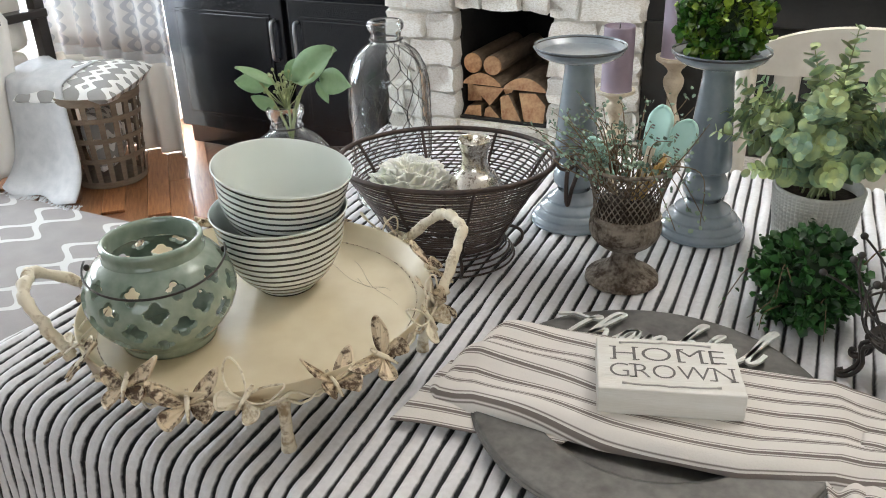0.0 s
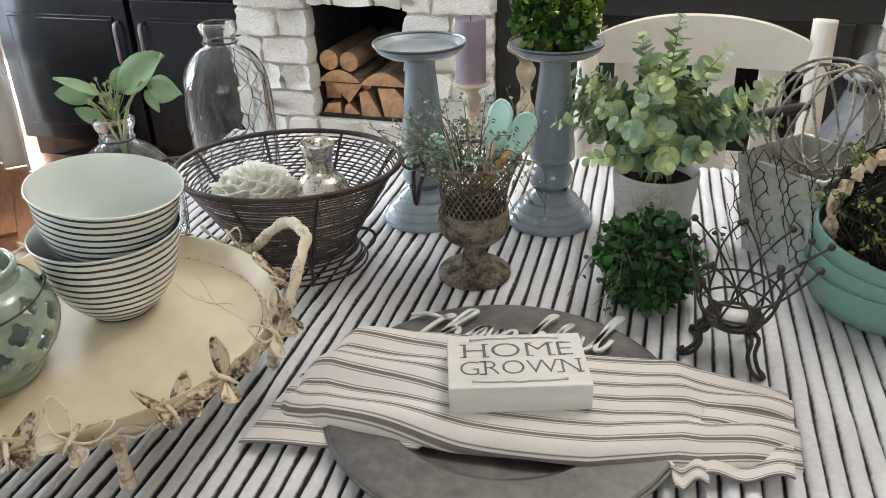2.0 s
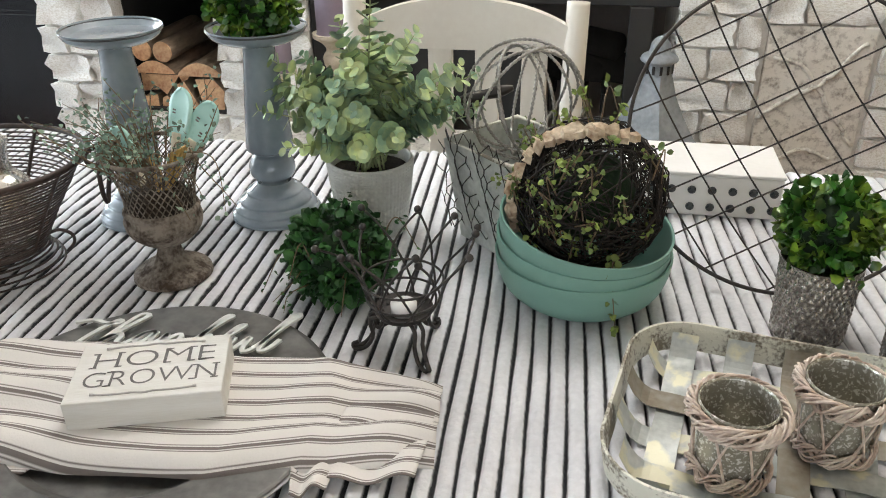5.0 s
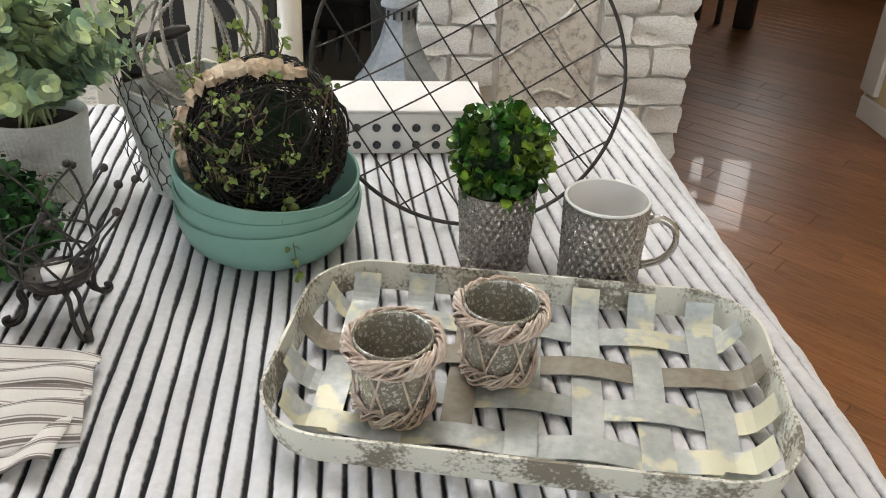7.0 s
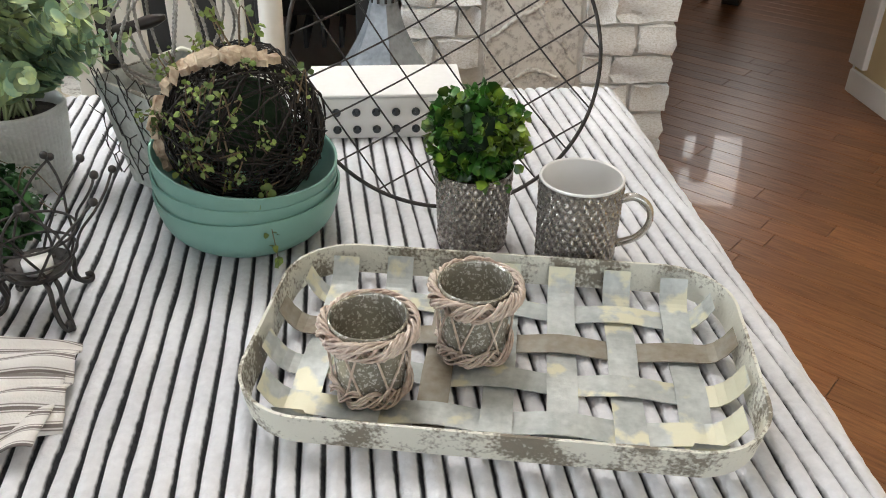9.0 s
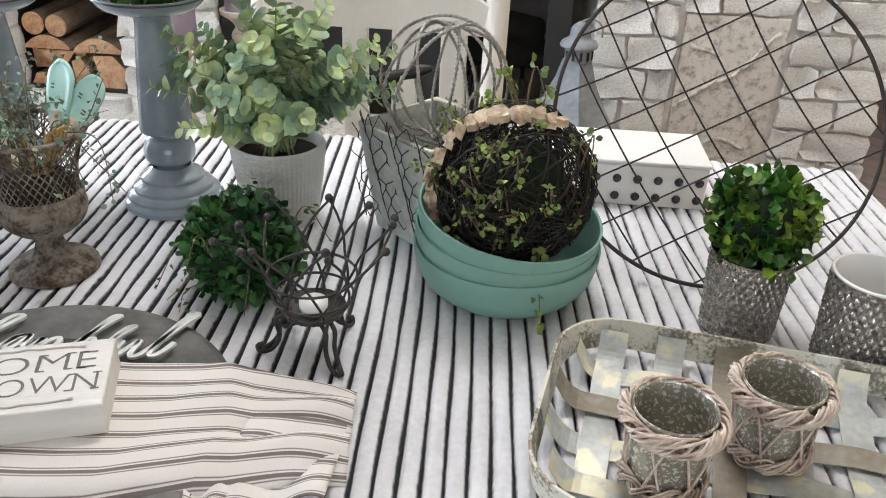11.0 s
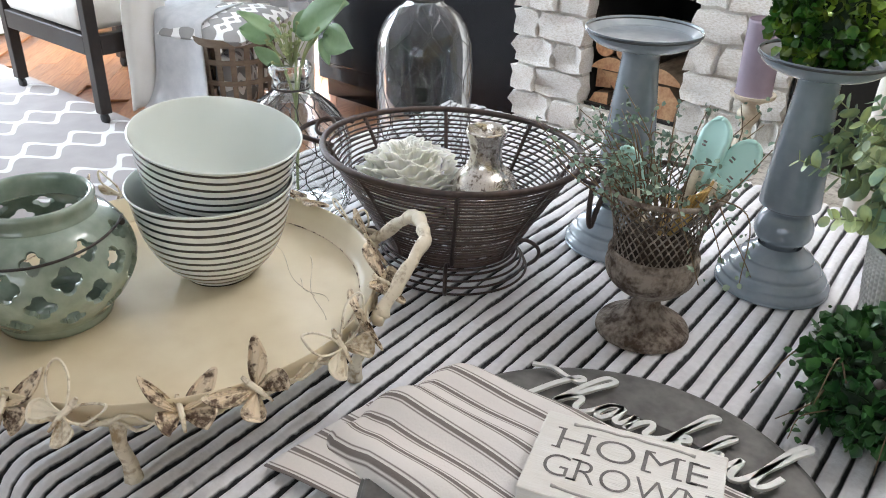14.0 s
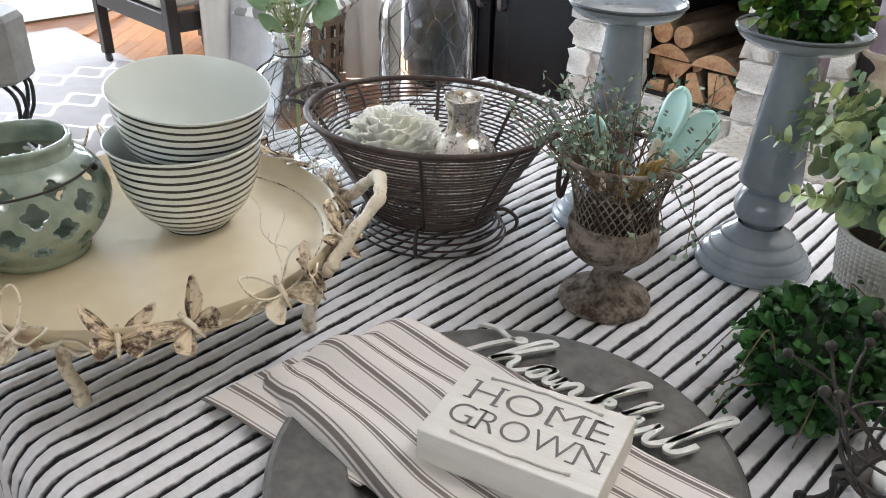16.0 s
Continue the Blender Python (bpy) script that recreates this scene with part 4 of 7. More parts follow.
spr = thing("leaf_sprig", "green broad-leaved sprig standing in a glass bottle", "plant", at(-0.215, 1.005, TS))
for stem_tip in ((0.05, 0.0, 0.215), (-0.03, -0.01, 0.205), (0.0, 0.02, 0.20), (0.03, 0.015, 0.20)):
    part("stem", Geo().tube(smooth_path([(0.0, 0.0, 0.02), (0.004, 0.002, 0.12), tuple(0.5 * np.array(stem_tip) + np.array([0, 0, 0.075])), stem_tip], 14), 0.0016, 6), M_GREENSTEM, spr)
for b, t_, w, u in [((0.02, 0, 0.20), (0.075, 0.03, 0.245), 0.062, (-0.3, -0.8, 0.5)), ((-0.015, 0, 0.195), (-0.066, -0.02, 0.198), 0.034, (0, -0.8, 0.6)), ((-0.01, 0, 0.195), (-0.050, -0.035, 0.225), 0.022, (0, -0.5, 0.9)),
                    ((0.06, 0, 0.21), (0.115, -0.01, 0.205), 0.036, (0.1, -0.9, 0.3)), ((0.0, 0.01, 0.20), (0.03, 0.03, 0.225), 0.034, (0, -0.9, 0.2)), ((0.055, -0.002, 0.205), (0.078, -0.012, 0.180), 0.014, (0, -0.5, 0.9)),
                    ((-0.01, -0.005, 0.165), (-0.04, -0.02, 0.185), 0.02, (0, -0.8, 0.5))]:
    b, t_ = np.array(b), np.array(t_)
    ob = part("leaf", Geo().grid(broad_leaf(b, b + (t_ - b) * 0.86, w * 0.86, u)), M_RUBBERLEAF, spr)
    ob.modifiers.new("leaf_thickness", "SOLIDIFY").thickness = 0.0006
g = Geo()
for q in rng.normal(size=(46, 3)) * np.array([0.011, 0.011, 0.013]) + np.array([0.005, -0.006, 0.195]):
    g.ball(q, 0.0022, 6)
    g.tube([(0.003, 0.0, 0.165), tuple(q)], 0.0005, 4)
part("bud_cluster", g, M_GREENSTEM, spr, "small yellow green seed buds")["kind"] = "stuff"


# rusty urn
urn = thing("urn", "rusted cast iron footed urn with a wire mesh cup", "urn", at(0.198, 0.882, TS))
part("foot", Geo().lathe(curve_prof([(0.0001, 0.0), (0.038, 0.0), (0.041, 0.003), (0.040, 0.007), (0.030, 0.013), (0.017, 0.022), (0.0125, 0.032), (0.013, 0.038), (0.017, 0.041)], 34), 48), M_RUST, urn)
part("cup", Geo().lathe(curve_prof([(0.013, 0.039), (0.026, 0.045), (0.037, 0.056), (0.0405, 0.068), (0.0385, 0.076), (0.0395, 0.080), (0.037, 0.084), (0.034, 0.080), (0.03, 0.06), (0.0001, 0.05)], 34), 48), M_RUST, urn)
mesh_prof = [(0.036, 0.082), (0.036, 0.095), (0.039, 0.112), (0.045, 0.130), (0.0505, 0.142)]
part("mesh", net(Geo(), profile_point(curve_prof(mesh_prof, 30)), 12, 34, 0.0007, hexes=False), M_RUST, urn, "rusty diamond wire mesh")
part("mesh_rim", Geo().tube(wavy_ring(0.051, 0.143, 60), 0.0022, 6, closed=True), M_RUST, urn)
part("filling", Geo().lathe(curve_prof([(0.034, 0.080), (0.030, 0.096), (0.018, 0.104), (0.0001, 0.106)], 16), 30), M_SOIL, urn, "dark brown moss filling")


def sprig(rg, start, tip, nleaf, size, leafgeo, stemgeo, sag=0.0):
    mid = (np.array(start) + np.array(tip)) / 2 + rg.normal(size=3) * 0.008 + np.array([0, 0, 0.015])
    p = smooth_path([start, mid, tip], 12)
    p[:, 2] -= sag * np.linspace(0, 1, 12) ** 2
    stemgeo.tube(p, np.linspace(0.0009, 0.0004, 12), 4)
    k = rg.integers(3, 12, nleaf)
    base = p[k] + rg.normal(size=(nleaf, 3)) * 0.003
    foliage(leafgeo, rg, base, rg.normal(size=(nleaf, 3)) + unit(np.array(tip) - np.array(start)) * 0.6, size * rg.uniform(0.6, 1.2, nleaf), wide=0.75)


filler = thing("greenery_sprigs", "thin grey green artificial sprigs spilling out of a rusty urn", "plant", at(0.198, 0.882, TS))
lg, sg = Geo(), Geo()
rg = np.random.default_rng(21)
for i in range(66):
    th = rg.uniform(0, 2 * np.pi) if i < 40 else rg.normal(2.7, 0.6)
    ln = rg.uniform(0.03, 0.090)
    if math.cos(th - 2.6) > 0.3:
        ln *= 1.4
    s0 = (0.02 * math.cos(th), 0.02 * math.sin(th), 0.11)
    tip = (ln * math.cos(th), ln * math.sin(th), 0.143 + rg.uniform(0.0, 0.055))
    sprig(rg, s0, tip, 13, 0.0056, lg, sg, sag=0.02 if i % 4 == 0 else 0.0)
for i in range(4):
    th = rg.uniform(-0.9, 0.4)
    sprig(rg, (0.04 * math.cos(th), 0.04 * math.sin(th), 0.146), (0.085 * math.cos(th), 0.085 * math.sin(th) - 0.01, 0.148 - rg.uniform(0.0, 0.05)), 12, 0.0058, lg, sg, sag=0.03)
part("leaves", lg, M_SAGE, filler)["kind"] = "stuff"
part("stem", sg, M_STEM, filler)["kind"] = "stuff"
g = Geo()
for i in range(26):
    a = rg.uniform(-1.2, 0.6)
    g.tube([(0.012 * math.cos(a), 0.012 * math.sin(a), 0.095), (0.03 * math.cos(a), 0.03 * math.sin(a), 0.125 + rg.uniform(0, 0.02)), (0.038 * math.cos(a), 0.038 * math.sin(a), 0.15)], 0.0008, 4)
part("straw", g, M_STRAW, filler, "orange dried straw")["kind"] = "stuff"


def spoon(m, label, length=0.050, w=0.022):
    s_ = thing("ceramic_spoon", label, "spoon", m, "aqua ceramic spoons")
    P = []
    for a in np.r_[np.linspace(0, 0.74, 8), 1 - 0.26 * (1 - np.linspace(0.1, 1, 9)) ** 2]:
        half = w * 0.5 * (0.55 + 0.45 * math.sin(min(1, a / 0.6) * np.pi / 2))
        half *= math.sqrt(max(0.0004, 1 - (max(0, a - 0.74) / 0.26) ** 2))
        P.append([(half * q, a * length, 0.0016 * q ** 4) for q in np.linspace(-1, 1, 9)])
    ob = part("blade", Geo().grid(np.array(P)), M_SPOON, s_)
    ob.modifiers.new("thick", "SOLIDIFY").thickness = 0.0035
    part("handle", Geo().tube([(0, -0.06, 0.001), (0, -0.03, 0.001), (0, 0.012, 0.001)], [0.004, 0.004, 0.0055], 8), M_OLDCREAM, s_, "unglazed tan handle")
    g = Geo()
    for k2, (px, py) in enumerate([(-0.004, 0.036), (0.006, 0.024)]):
        for q in range(2):
            g.block((px - 0.002, py - 0.003 * q - 0.001, 0.0042), (px + 0.002, py - 0.003 * q + 0.0005, 0.0046))
    part("stamped_mark", g, M_INK, s_, "small illegible stamped bars")


spoon(at(0.221, 0.903, TS + 0.140, -20) @ pose(0, 0, 0, 74, 4, 0), "aqua glazed round-ended spoon standing in the urn", 0.056, 0.029)
spoon(at(0.233, 0.893, TS + 0.136, -24) @ pose(0, 0, 0, 66, 24, 8), "aqua glazed round-ended spoon leaning in the urn", 0.054, 0.027)
spoon(at(0.178, 0.898, TS + 0.116, 10) @ pose(0, 0, 0, 64, -34, 0), "aqua glazed spoon half hidden by sprigs in the urn", 0.050, 0.022)


# two candlesticks
def candlestick(m, label):
    c = thing("candlestick", label, "candlestick", m, "blue grey candlesticks")
    base = [(0.0001, 0.0), (0.050, 0.0), (0.054, 0.003), (0.0545, 0.007), (0.051, 0.011), (0.0505, 0.014), (0.047, 0.018), (0.044, 0.020), (0.043, 0.024), (0.035, 0.030), (0.034, 0.034), (0.026, 0.040), (0.021, 0.045)]
    part("base", Geo().lathe(curve_prof(base, 60), 64), M_BLUEGREY, c)
    part("knob", Geo().lathe(curve_prof([(0.018, 0.043), (0.0195, 0.047), (0.0265, 0.055), (0.0275, 0.066), (0.023, 0.077), (0.019, 0.081), (0.018, 0.084)], 30), 56), M_BLUEGREY, c)
    part("shaft", Geo().lathe(curve_prof([(0.018, 0.083), (0.0265, 0.086), (0.0285, 0.092), (0.0265, 0.115), (0.0235, 0.150), (0.0195, 0.190), (0.0185, 0.206), (0.022, 0.214)], 40), 56), M_BLUEGREY, c)
    part("dish", Geo().lathe(curve_prof([(0.018, 0.210), (0.026, 0.214), (0.042, 0.217), (0.053, 0.224), (0.0555, 0.232), (0.0565, 0.2325), (0.055, 0.230), (0.049, 0.2255), (0.046, 0.224), (0.030, 0.2235), (0.0001, 0.2235)], 50), 72), M_BLUEGREY, c)
    part("rim", Geo().tube(wavy_ring(0.0558, 0.2300, 72), 0.0012, 6, closed=True), M_RIMBLACK, c, "thin dark rim line")


candlestick(at(0.150, 1.047, TS), "tall glossy blue grey candlestick with an empty dish")
candlestick(at(0.311, 1.016, TS), "tall glossy blue grey candlestick carrying a leaf ball")


def leaf_ball(name, label, m, r, n, size, material, squash=1.0, zmin=-1.0, wide=0.7, core=0.8):
    b = thing(name, label, "topiary", m, "artificial leaf balls")
    rg = np.random.default_rng(n)
    d = sphere_dirs(rg, n, zmin)
    lump = 1 + 0.07 * np.sin(d[:, 0] * 7 + 1) * np.sin(d[:, 1] * 6) + 0.05 * rg.normal(size=len(d))
    pos = d * r * (rg.uniform(0.72, 0.97, len(d)) * lump)[:, None] * np.array([1, 1, squash])
    g = foliage(Geo(), rg, pos, d * 0.8 + 0.75 * rg.normal(size=d.shape), size * rg.uniform(0.65, 1.2, len(d)), wide=wide, cup=0.22)
    part("leaves", g, material, b)["kind"] = "stuff"
    # added inner ball, its dark colour stands in for shade between leaves
    part("core", Geo().ball((0, 0, 0), r * core * squash, 20), M_SHADECORE, b, "green black ball painting in the shade between leaves")
    return b


leaf_ball("boxwood_ball", "bright green artificial boxwood ball in a candlestick dish", at(0.311, 1.016, TS + 0.2235 + 0.0430), 0.052, 1150, 0.0105, M_BOX_LEAF, 0.95, wide=0.95)
dark = leaf_ball("ivy_ball", "dark green artificial leaf ball lying on the cloth", at(0.374, 0.800, TS + 0.0485), 0.053, 1100, 0.0108, M_DARK_LEAF, 0.95, wide=0.95)
lg, sg = Geo(), Geo()
for i in range(16):
    a = rng.uniform(0, 2 * np.pi)
    s0 = (0.045 * math.cos(a), 0.045 * math.sin(a), rng.uniform(-0.02, 0.02))
    sprig(rng, s0, (0.082 * math.cos(a), 0.082 * math.sin(a), max(-0.044, s0[2] - rng.uniform(0.0, 0.03))), 7, 0.006, lg, sg, sag=0.0)
part("tendril", lg, M_DARK_LEAF, dark)["kind"] = "stuff"
part("tendril_stem", sg, M_STEM, dark)["kind"] = "stuff"

# eucalyptus in a ribbed pot
pot = thing("plant_pot", "pale grey ribbed ceramic pot of soil on the cloth", "plant pot", at(0.425, 0.952, TS))
pr = curve_prof([(0.036, 0.0), (0.039, 0.002), (0.043, 0.03), (0.0475, 0.065), (0.0497, 0.088)], 116)
th = np.arange(480) * 2 * np.pi / 480
R = pr[:, 0][:, None] + 0.0017 * (np.abs(np.sin(th * 30))[None] * np.abs(np.sin(np.arange(116) * np.pi / 5.0))[:, None]) ** 0.6
P = np.stack([R * np.cos(th), R * np.sin(th), np.repeat(pr[:, 1][:, None], 480, 1)], -1)
P = np.concatenate([P, P[:, :1]], 1)
part("wall", Geo().grid(P), M_POT, pot, "ribbed outer wall")
part("lip", Geo().lathe(curve_prof([(0.0495, 0.087), (0.0492, 0.0895), (0.0465, 0.0895), (0.045, 0.080), (0.043, 0.06)], 16), 72), M_POT, pot)
part("soil", Geo().lathe([(0.0001, 0.077), (0.02, 0.078), (0.0455, 0.075)], 40), M_SOIL, pot)
part("underside", Geo().lathe([(0.0001, 0.0), (0.037, 0.0)], 40), M_POT, pot)
euc = thing("eucalyptus", "grey green artificial eucalyptus with round paired leaves", "plant", at(0.425, 0.952, TS + 0.076))
rg = np.random.default_rng(33)
lg, sg = Geo(), Geo()
tips = [(0.010, 0.0, 0.192), (-0.030, 0.012, 0.165), (0.060, -0.01, 0.160), (0.125, 0.0, 0.118), (0.112, -0.035, 0.135), (-0.098, -0.02, 0.128), (-0.105, 0.0, 0.085)]
for i in range(34):
    a = rg.uniform(0, 2 * np.pi)
    q = rg.uniform(0.15, 1.0)
    tips.append((0.135 * q * math.cos(a), 0.105 * q * math.sin(a), 0.150 - 0.085 * q ** 1.5 + rg.uniform(-0.03, 0.02)))


def disc_leaf(base, out, face, size, fold):
    """A round eucalyptus leaf, dished and a little folded along its midrib."""
    out = unit(out)
    side = unit(np.cross(out, face))
    up = np.cross(side, out)
    a = np.arange(10) * 2 * np.pi / 10
    x, y = 0.52 - 0.50 * np.cos(a), 0.50 * np.sin(a)
    rim_ = base + size * (x[:, None] * out + y[:, None] * side + (fold * np.abs(y) + 0.10 * (x - 0.4) ** 2)[:, None] * up)
    mid = base + size * np.array([[0.12], [0.5], [0.85]]) * out
    V = np.concatenate([rim_, mid])
    f = [(0, 1, 10), (9, 0, 10), (1, 2, 10), (8, 9, 10), (2, 11, 10), (10, 11, 8), (2, 3, 11), (3, 4, 11), (11, 6, 7), (11, 7, 8), (4, 12, 11), (11, 12, 6), (4, 5, 12), (12, 5, 6)]
    return V, f


for tx, ty, tz in tips:
    p = smooth_path([(0.010 * rg.normal(), 0.010 * rg.normal(), 0.0), (0.30 * tx, 0.30 * ty, 0.5 * tz + 0.012), (tx, ty, tz)], 22)
    sg.tube(p, np.linspace(0.0014, 0.0006, 22), 5)
    dirn = unit(np.gradient(p, axis=0))
    for k2 in range(5, 22):
        a0 = k2 * 1.57 + tx * 50 + 0.2 * rg.normal()
        ax1 = unit(np.cross(dirn[k2], (0.3, 0.2, 1.0)))
        ax2 = np.cross(dirn[k2], ax1)
        for sg2 in (1, -1):
            o = sg2 * (math.cos(a0) * ax1 + math.sin(a0) * ax2) + 0.45 * dirn[k2] + 0.18 * rg.normal(size=3)
            sz = np.interp(k2, [5, 12, 18, 21], [0.023, 0.0225, 0.017, 0.010]) * rg.uniform(0.75, 1.15)
            lg.add(*disc_leaf(p[k2], o, dirn[k2] + 0.25 * rg.normal(size=3), sz, rg.uniform(0.08, 0.3)))
part("leaves", lg, M_EUCA, euc)["kind"] = "stuff"
part("stem", sg, M_GREENSTEM, euc)["kind"] = "stuff"

# bent wire candle stand
ws = thing("wire_candle_stand", "dark bent wire candle stand with bead-tipped prongs", "candle holder", at(0.425, 0.692, TS))
part("dish", Geo().lathe(curve_prof([(0.0001, 0.036), (0.018, 0.036), (0.0255, 0.040), (0.027, 0.044), (0.0258, 0.044), (0.017, 0.039), (0.0001, 0.0385)], 30), 40), M_DARKWIRE, ws)
part("candle_stub", Geo().lathe([(0.0001, 0.039), (0.012, 0.039), (0.012, 0.049), (0.0001, 0.0495)], 24), M_WHITEGLAZE, ws, "small white tealight")
feet = [(-0.042, -0.011), (0.027, -0.034), (0.018, 0.032), (-0.026, 0.022)]
for fx, fy in feet:
    a = unit(np.array([fx, fy]))
    for off in (-0.004, 0.004):
        b = np.array([-a[1], a[0]]) * off
        pts = [(*(a * 0.018 + b), 0.040), (*(a * 0.031 + b), 0.035), (*(a * 0.029 + b), 0.018), (*(a * 0.036 + b), 0.006), (*(a * 0.046 + b * 0.5), 0.0025), (*(a * 0.048), 0.007), (*(a * 0.043), 0.009)]
        part("leg", Geo().tube(smooth_path(pts, 20), 0.0021, 6), M_DARKWIRE, ws)
rg = np.random.default_rng(6)
for i in range(14):
    a0 = 2 * np.pi * i / 14
    tw = 1.1 if i % 2 else -1.1
    zt = 0.120 + rg.uniform(-0.016, 0.012)
    rt = 0.056 + rg.uniform(-0.006, 0.024)
    pts = []
    for q in np.linspace(0, 1, 7):
        r = 0.022 + 0.014 * math.sin(min(1, q * 2.4) * np.pi / 2) + (rt - 0.036) * max(0, q - 0.45) / 0.55
        a = a0 + tw * q
        pts.append((r * math.cos(a), r * math.sin(a), 0.038 + (zt - 0.038) * q))
    pr_ = part("prong", Geo().tube(smooth_path(pts, 22), 0.0012, 5), M_DARKWIRE, ws)
    part("bead", Geo().ball(pts[-1], 0.0036, 10), M_DARKWIRE, pr_)
part("hoop", Geo().tube(wavy_ring(0.0365, 0.074, 40), 0.0012, 5, closed=True), M_DARKWIRE, ws)
part("hoop", Geo().tube(wavy_ring(0.033, 0.056, 40), 0.0012, 5, closed=True), M_DARKWIRE, ws)


# three teal bowls with a twig ball
def teal(m, label):
    o = curve_prof([(0.0001, 0.0), (0.050, 0.0), (0.064, 0.004), (0.0795, 0.018), (0.0865, 0.036), (0.0885, 0.050), (0.0878, 0.0512), (0.0855, 0.050), (0.083, 0.036), (0.075, 0.018), (0.055, 0.007), (0.0001, 0.005)], 64)
    return solo("pasta_bowl", Geo().lathe(o, 88), M_TEALBOWL, label, "bowl", m, "stacked teal bowls")


teal(at(0.617, 0.754, TS), "matte teal stoneware bowl at the bottom of a stack")
teal(at(0.6135, 0.7560, TS + 0.0175) @ pose(0, 0, 0, 2.0, 4.0, 0) @ Matrix.Diagonal((0.985, 0.985, 1, 1)), "matte teal stoneware bowl in the middle of a stack")
teal(at(0.6120, 0.7564, TS + 0.0350) @ pose(0, 0, 0, 4.0, 8.0, 0) @ Matrix.Diagonal((0.978, 0.978, 1, 1)), "matte teal stoneware bowl holding a twig ball")

nest = thing("twig_ball", "round ball of dark vines with bark chips and moss", "decor ball", at(0.6215, 0.7585, TS + 0.108))
rg = np.random.default_rng(17)
NR = 0.074
g = Geo()
for i in range(190):
    a, b = unit(rg.normal(size=3)), unit(rg.normal(size=3))
    b = unit(b - a * (a @ b))
    th = np.linspace(0, rg.uniform(2.0, 5.5), 20)
    p = (np.cos(th)[:, None] * a + np.sin(th)[:, None] * b) * NR * rg.uniform(0.86, 1.03)
    g.tube(p + rg.normal(size=p.shape) * 0.001, rg.uniform(0.0004, 0.0010), 4)
part("vine_weave", g, M_VINE, nest, "dark brown woven vines")
# added dark ball, paints the shade inside the woven vines
part("core", Geo().ball((0, 0, 0), NR * 0.60, 20), M_SHADECORE, nest)
g = Geo()
for i in range(19):
    a = 0.34 + 0.78 * (i + 0.2 * rg.normal()) / 18
    ring = np.array([math.cos(a * np.pi) * 0.95, -0.28 + 0.03 * rg.normal(), math.sin(a * np.pi)])
    d = unit(ring)
    q = d * NR * 1.03
    side = unit(np.cross(d, (0.2, 1, 0.1)))
    M4 = Matrix((( *side, 0), (*np.cross(d, side), 0), (*d, 0), (0, 0, 0, 1))).transposed()
    M4 = Matrix.Translation(q) @ M4 @ pose(0, 0, 0, rg.uniform(-18, 18), rg.uniform(-18, 18), rg.uniform(-20, 20))
    sz = rg.uniform(0.8, 1.2)
    nk = int(rg.integers(5, 8))
    ta = np.arange(nk) * 2 * np.pi / nk + rg.uniform(-0.3, 0.3, nk)
    ro = rg.uniform(0.75, 1.05, nk)
    rim_ = np.stack([0.0092 * sz * ro * np.cos(ta), 0.0110 * sz * ro * np.sin(ta), 0.0025 * rg.normal(size=nk) * 0.6], -1)
    V = np.concatenate([rim_, rim_ * np.array([0.8, 0.8, 1.0]) + np.array([0, 0, 0.0065])])
    chip = Geo().add(V, [tuple(range(nk))[::-1], tuple(range(nk, 2 * nk))] + [(q, (q + 1) % nk, nk + (q + 1) % nk, nk + q) for q in range(nk)])
    part("bark_chip", chip.move(M4), M_BARK, nest, smooth=False)
lg, sg = Geo(), Geo()
for i in range(44):
    d = unit(np.array([rg.normal() * 0.5 - 0.35, -abs(rg.normal()) * 0.8, rg.normal() * 0.5 + 0.25]))
    s0 = d * NR
    tip = s0 + unit(d * 0.5 + rg.normal(size=3) + np.array([0, -0.3, -0.1])) * rg.uniform(0.008, 0.018)
    sprig(rg, tuple(s0), tuple(tip), 9, 0.0066, lg, sg)
for i in range(3):
    s0 = np.array([rg.uniform(-0.012, 0.012), rg.uniform(-0.02, 0.0), NR])
    sprig(rg, tuple(s0), tuple(s0 + np.array([rg.normal() * 0.02, rg.normal() * 0.015, rg.uniform(0.004, 0.02)])), 8, 0.009, lg, sg)
sprig(rg, (0.035, -0.06, -0.03), (0.032, -0.096, -0.090), 18, 0.009, lg, sg)
part("moss_leaves", lg, M_MOSS, nest, "small fresh green leaves")["kind"] = "stuff"
part("tendril", sg, M_STEM, nest)["kind"] = "stuff"

# charger plate, napkin, sign block and silver word
CHX, CHY, CHR = 0.198, 0.634, 0.156
solo("charger_plate", Geo().lathe(curve_prof([(0.0001, 0.004), (0.085, 0.004), (0.096, 0.005), (0.104, 0.011), (0.110, 0.0125), (0.148, 0.0135), (0.1545, 0.0128), (CHR, 0.0115), (0.155, 0.010), (0.110, 0.009), (0.098, 0.001), (0.0001, 0.0)], 70), 128),
     M_CHARGER, "round dark galvanized metal charger plate with a wide rim", "plate", at(CHX, CHY, TS))


def edge(keys, q):
    p = np.array(keys, float)
    return np.array([np.interp(q, p[:, 0], p[:, k]) for k in (1, 2)])


UP = [(0.0, -0.215, 0.690), (0.08, -0.198, 0.712), (0.35, -0.10, 0.722), (0.62, 0.075, 0.733), (0.85, 0.150, 0.738), (1.0, 0.190, 0.734)]
LO = [(0.0, -0.233, 0.592), (0.08, -0.222, 0.584), (0.40, -0.068, 0.583), (0.62, 0.037, 0.594), (0.85, 0.150, 0.632), (1.0, 0.199, 0.648)]
cpl = TURN @ Vector((CHX, CHY, 0))


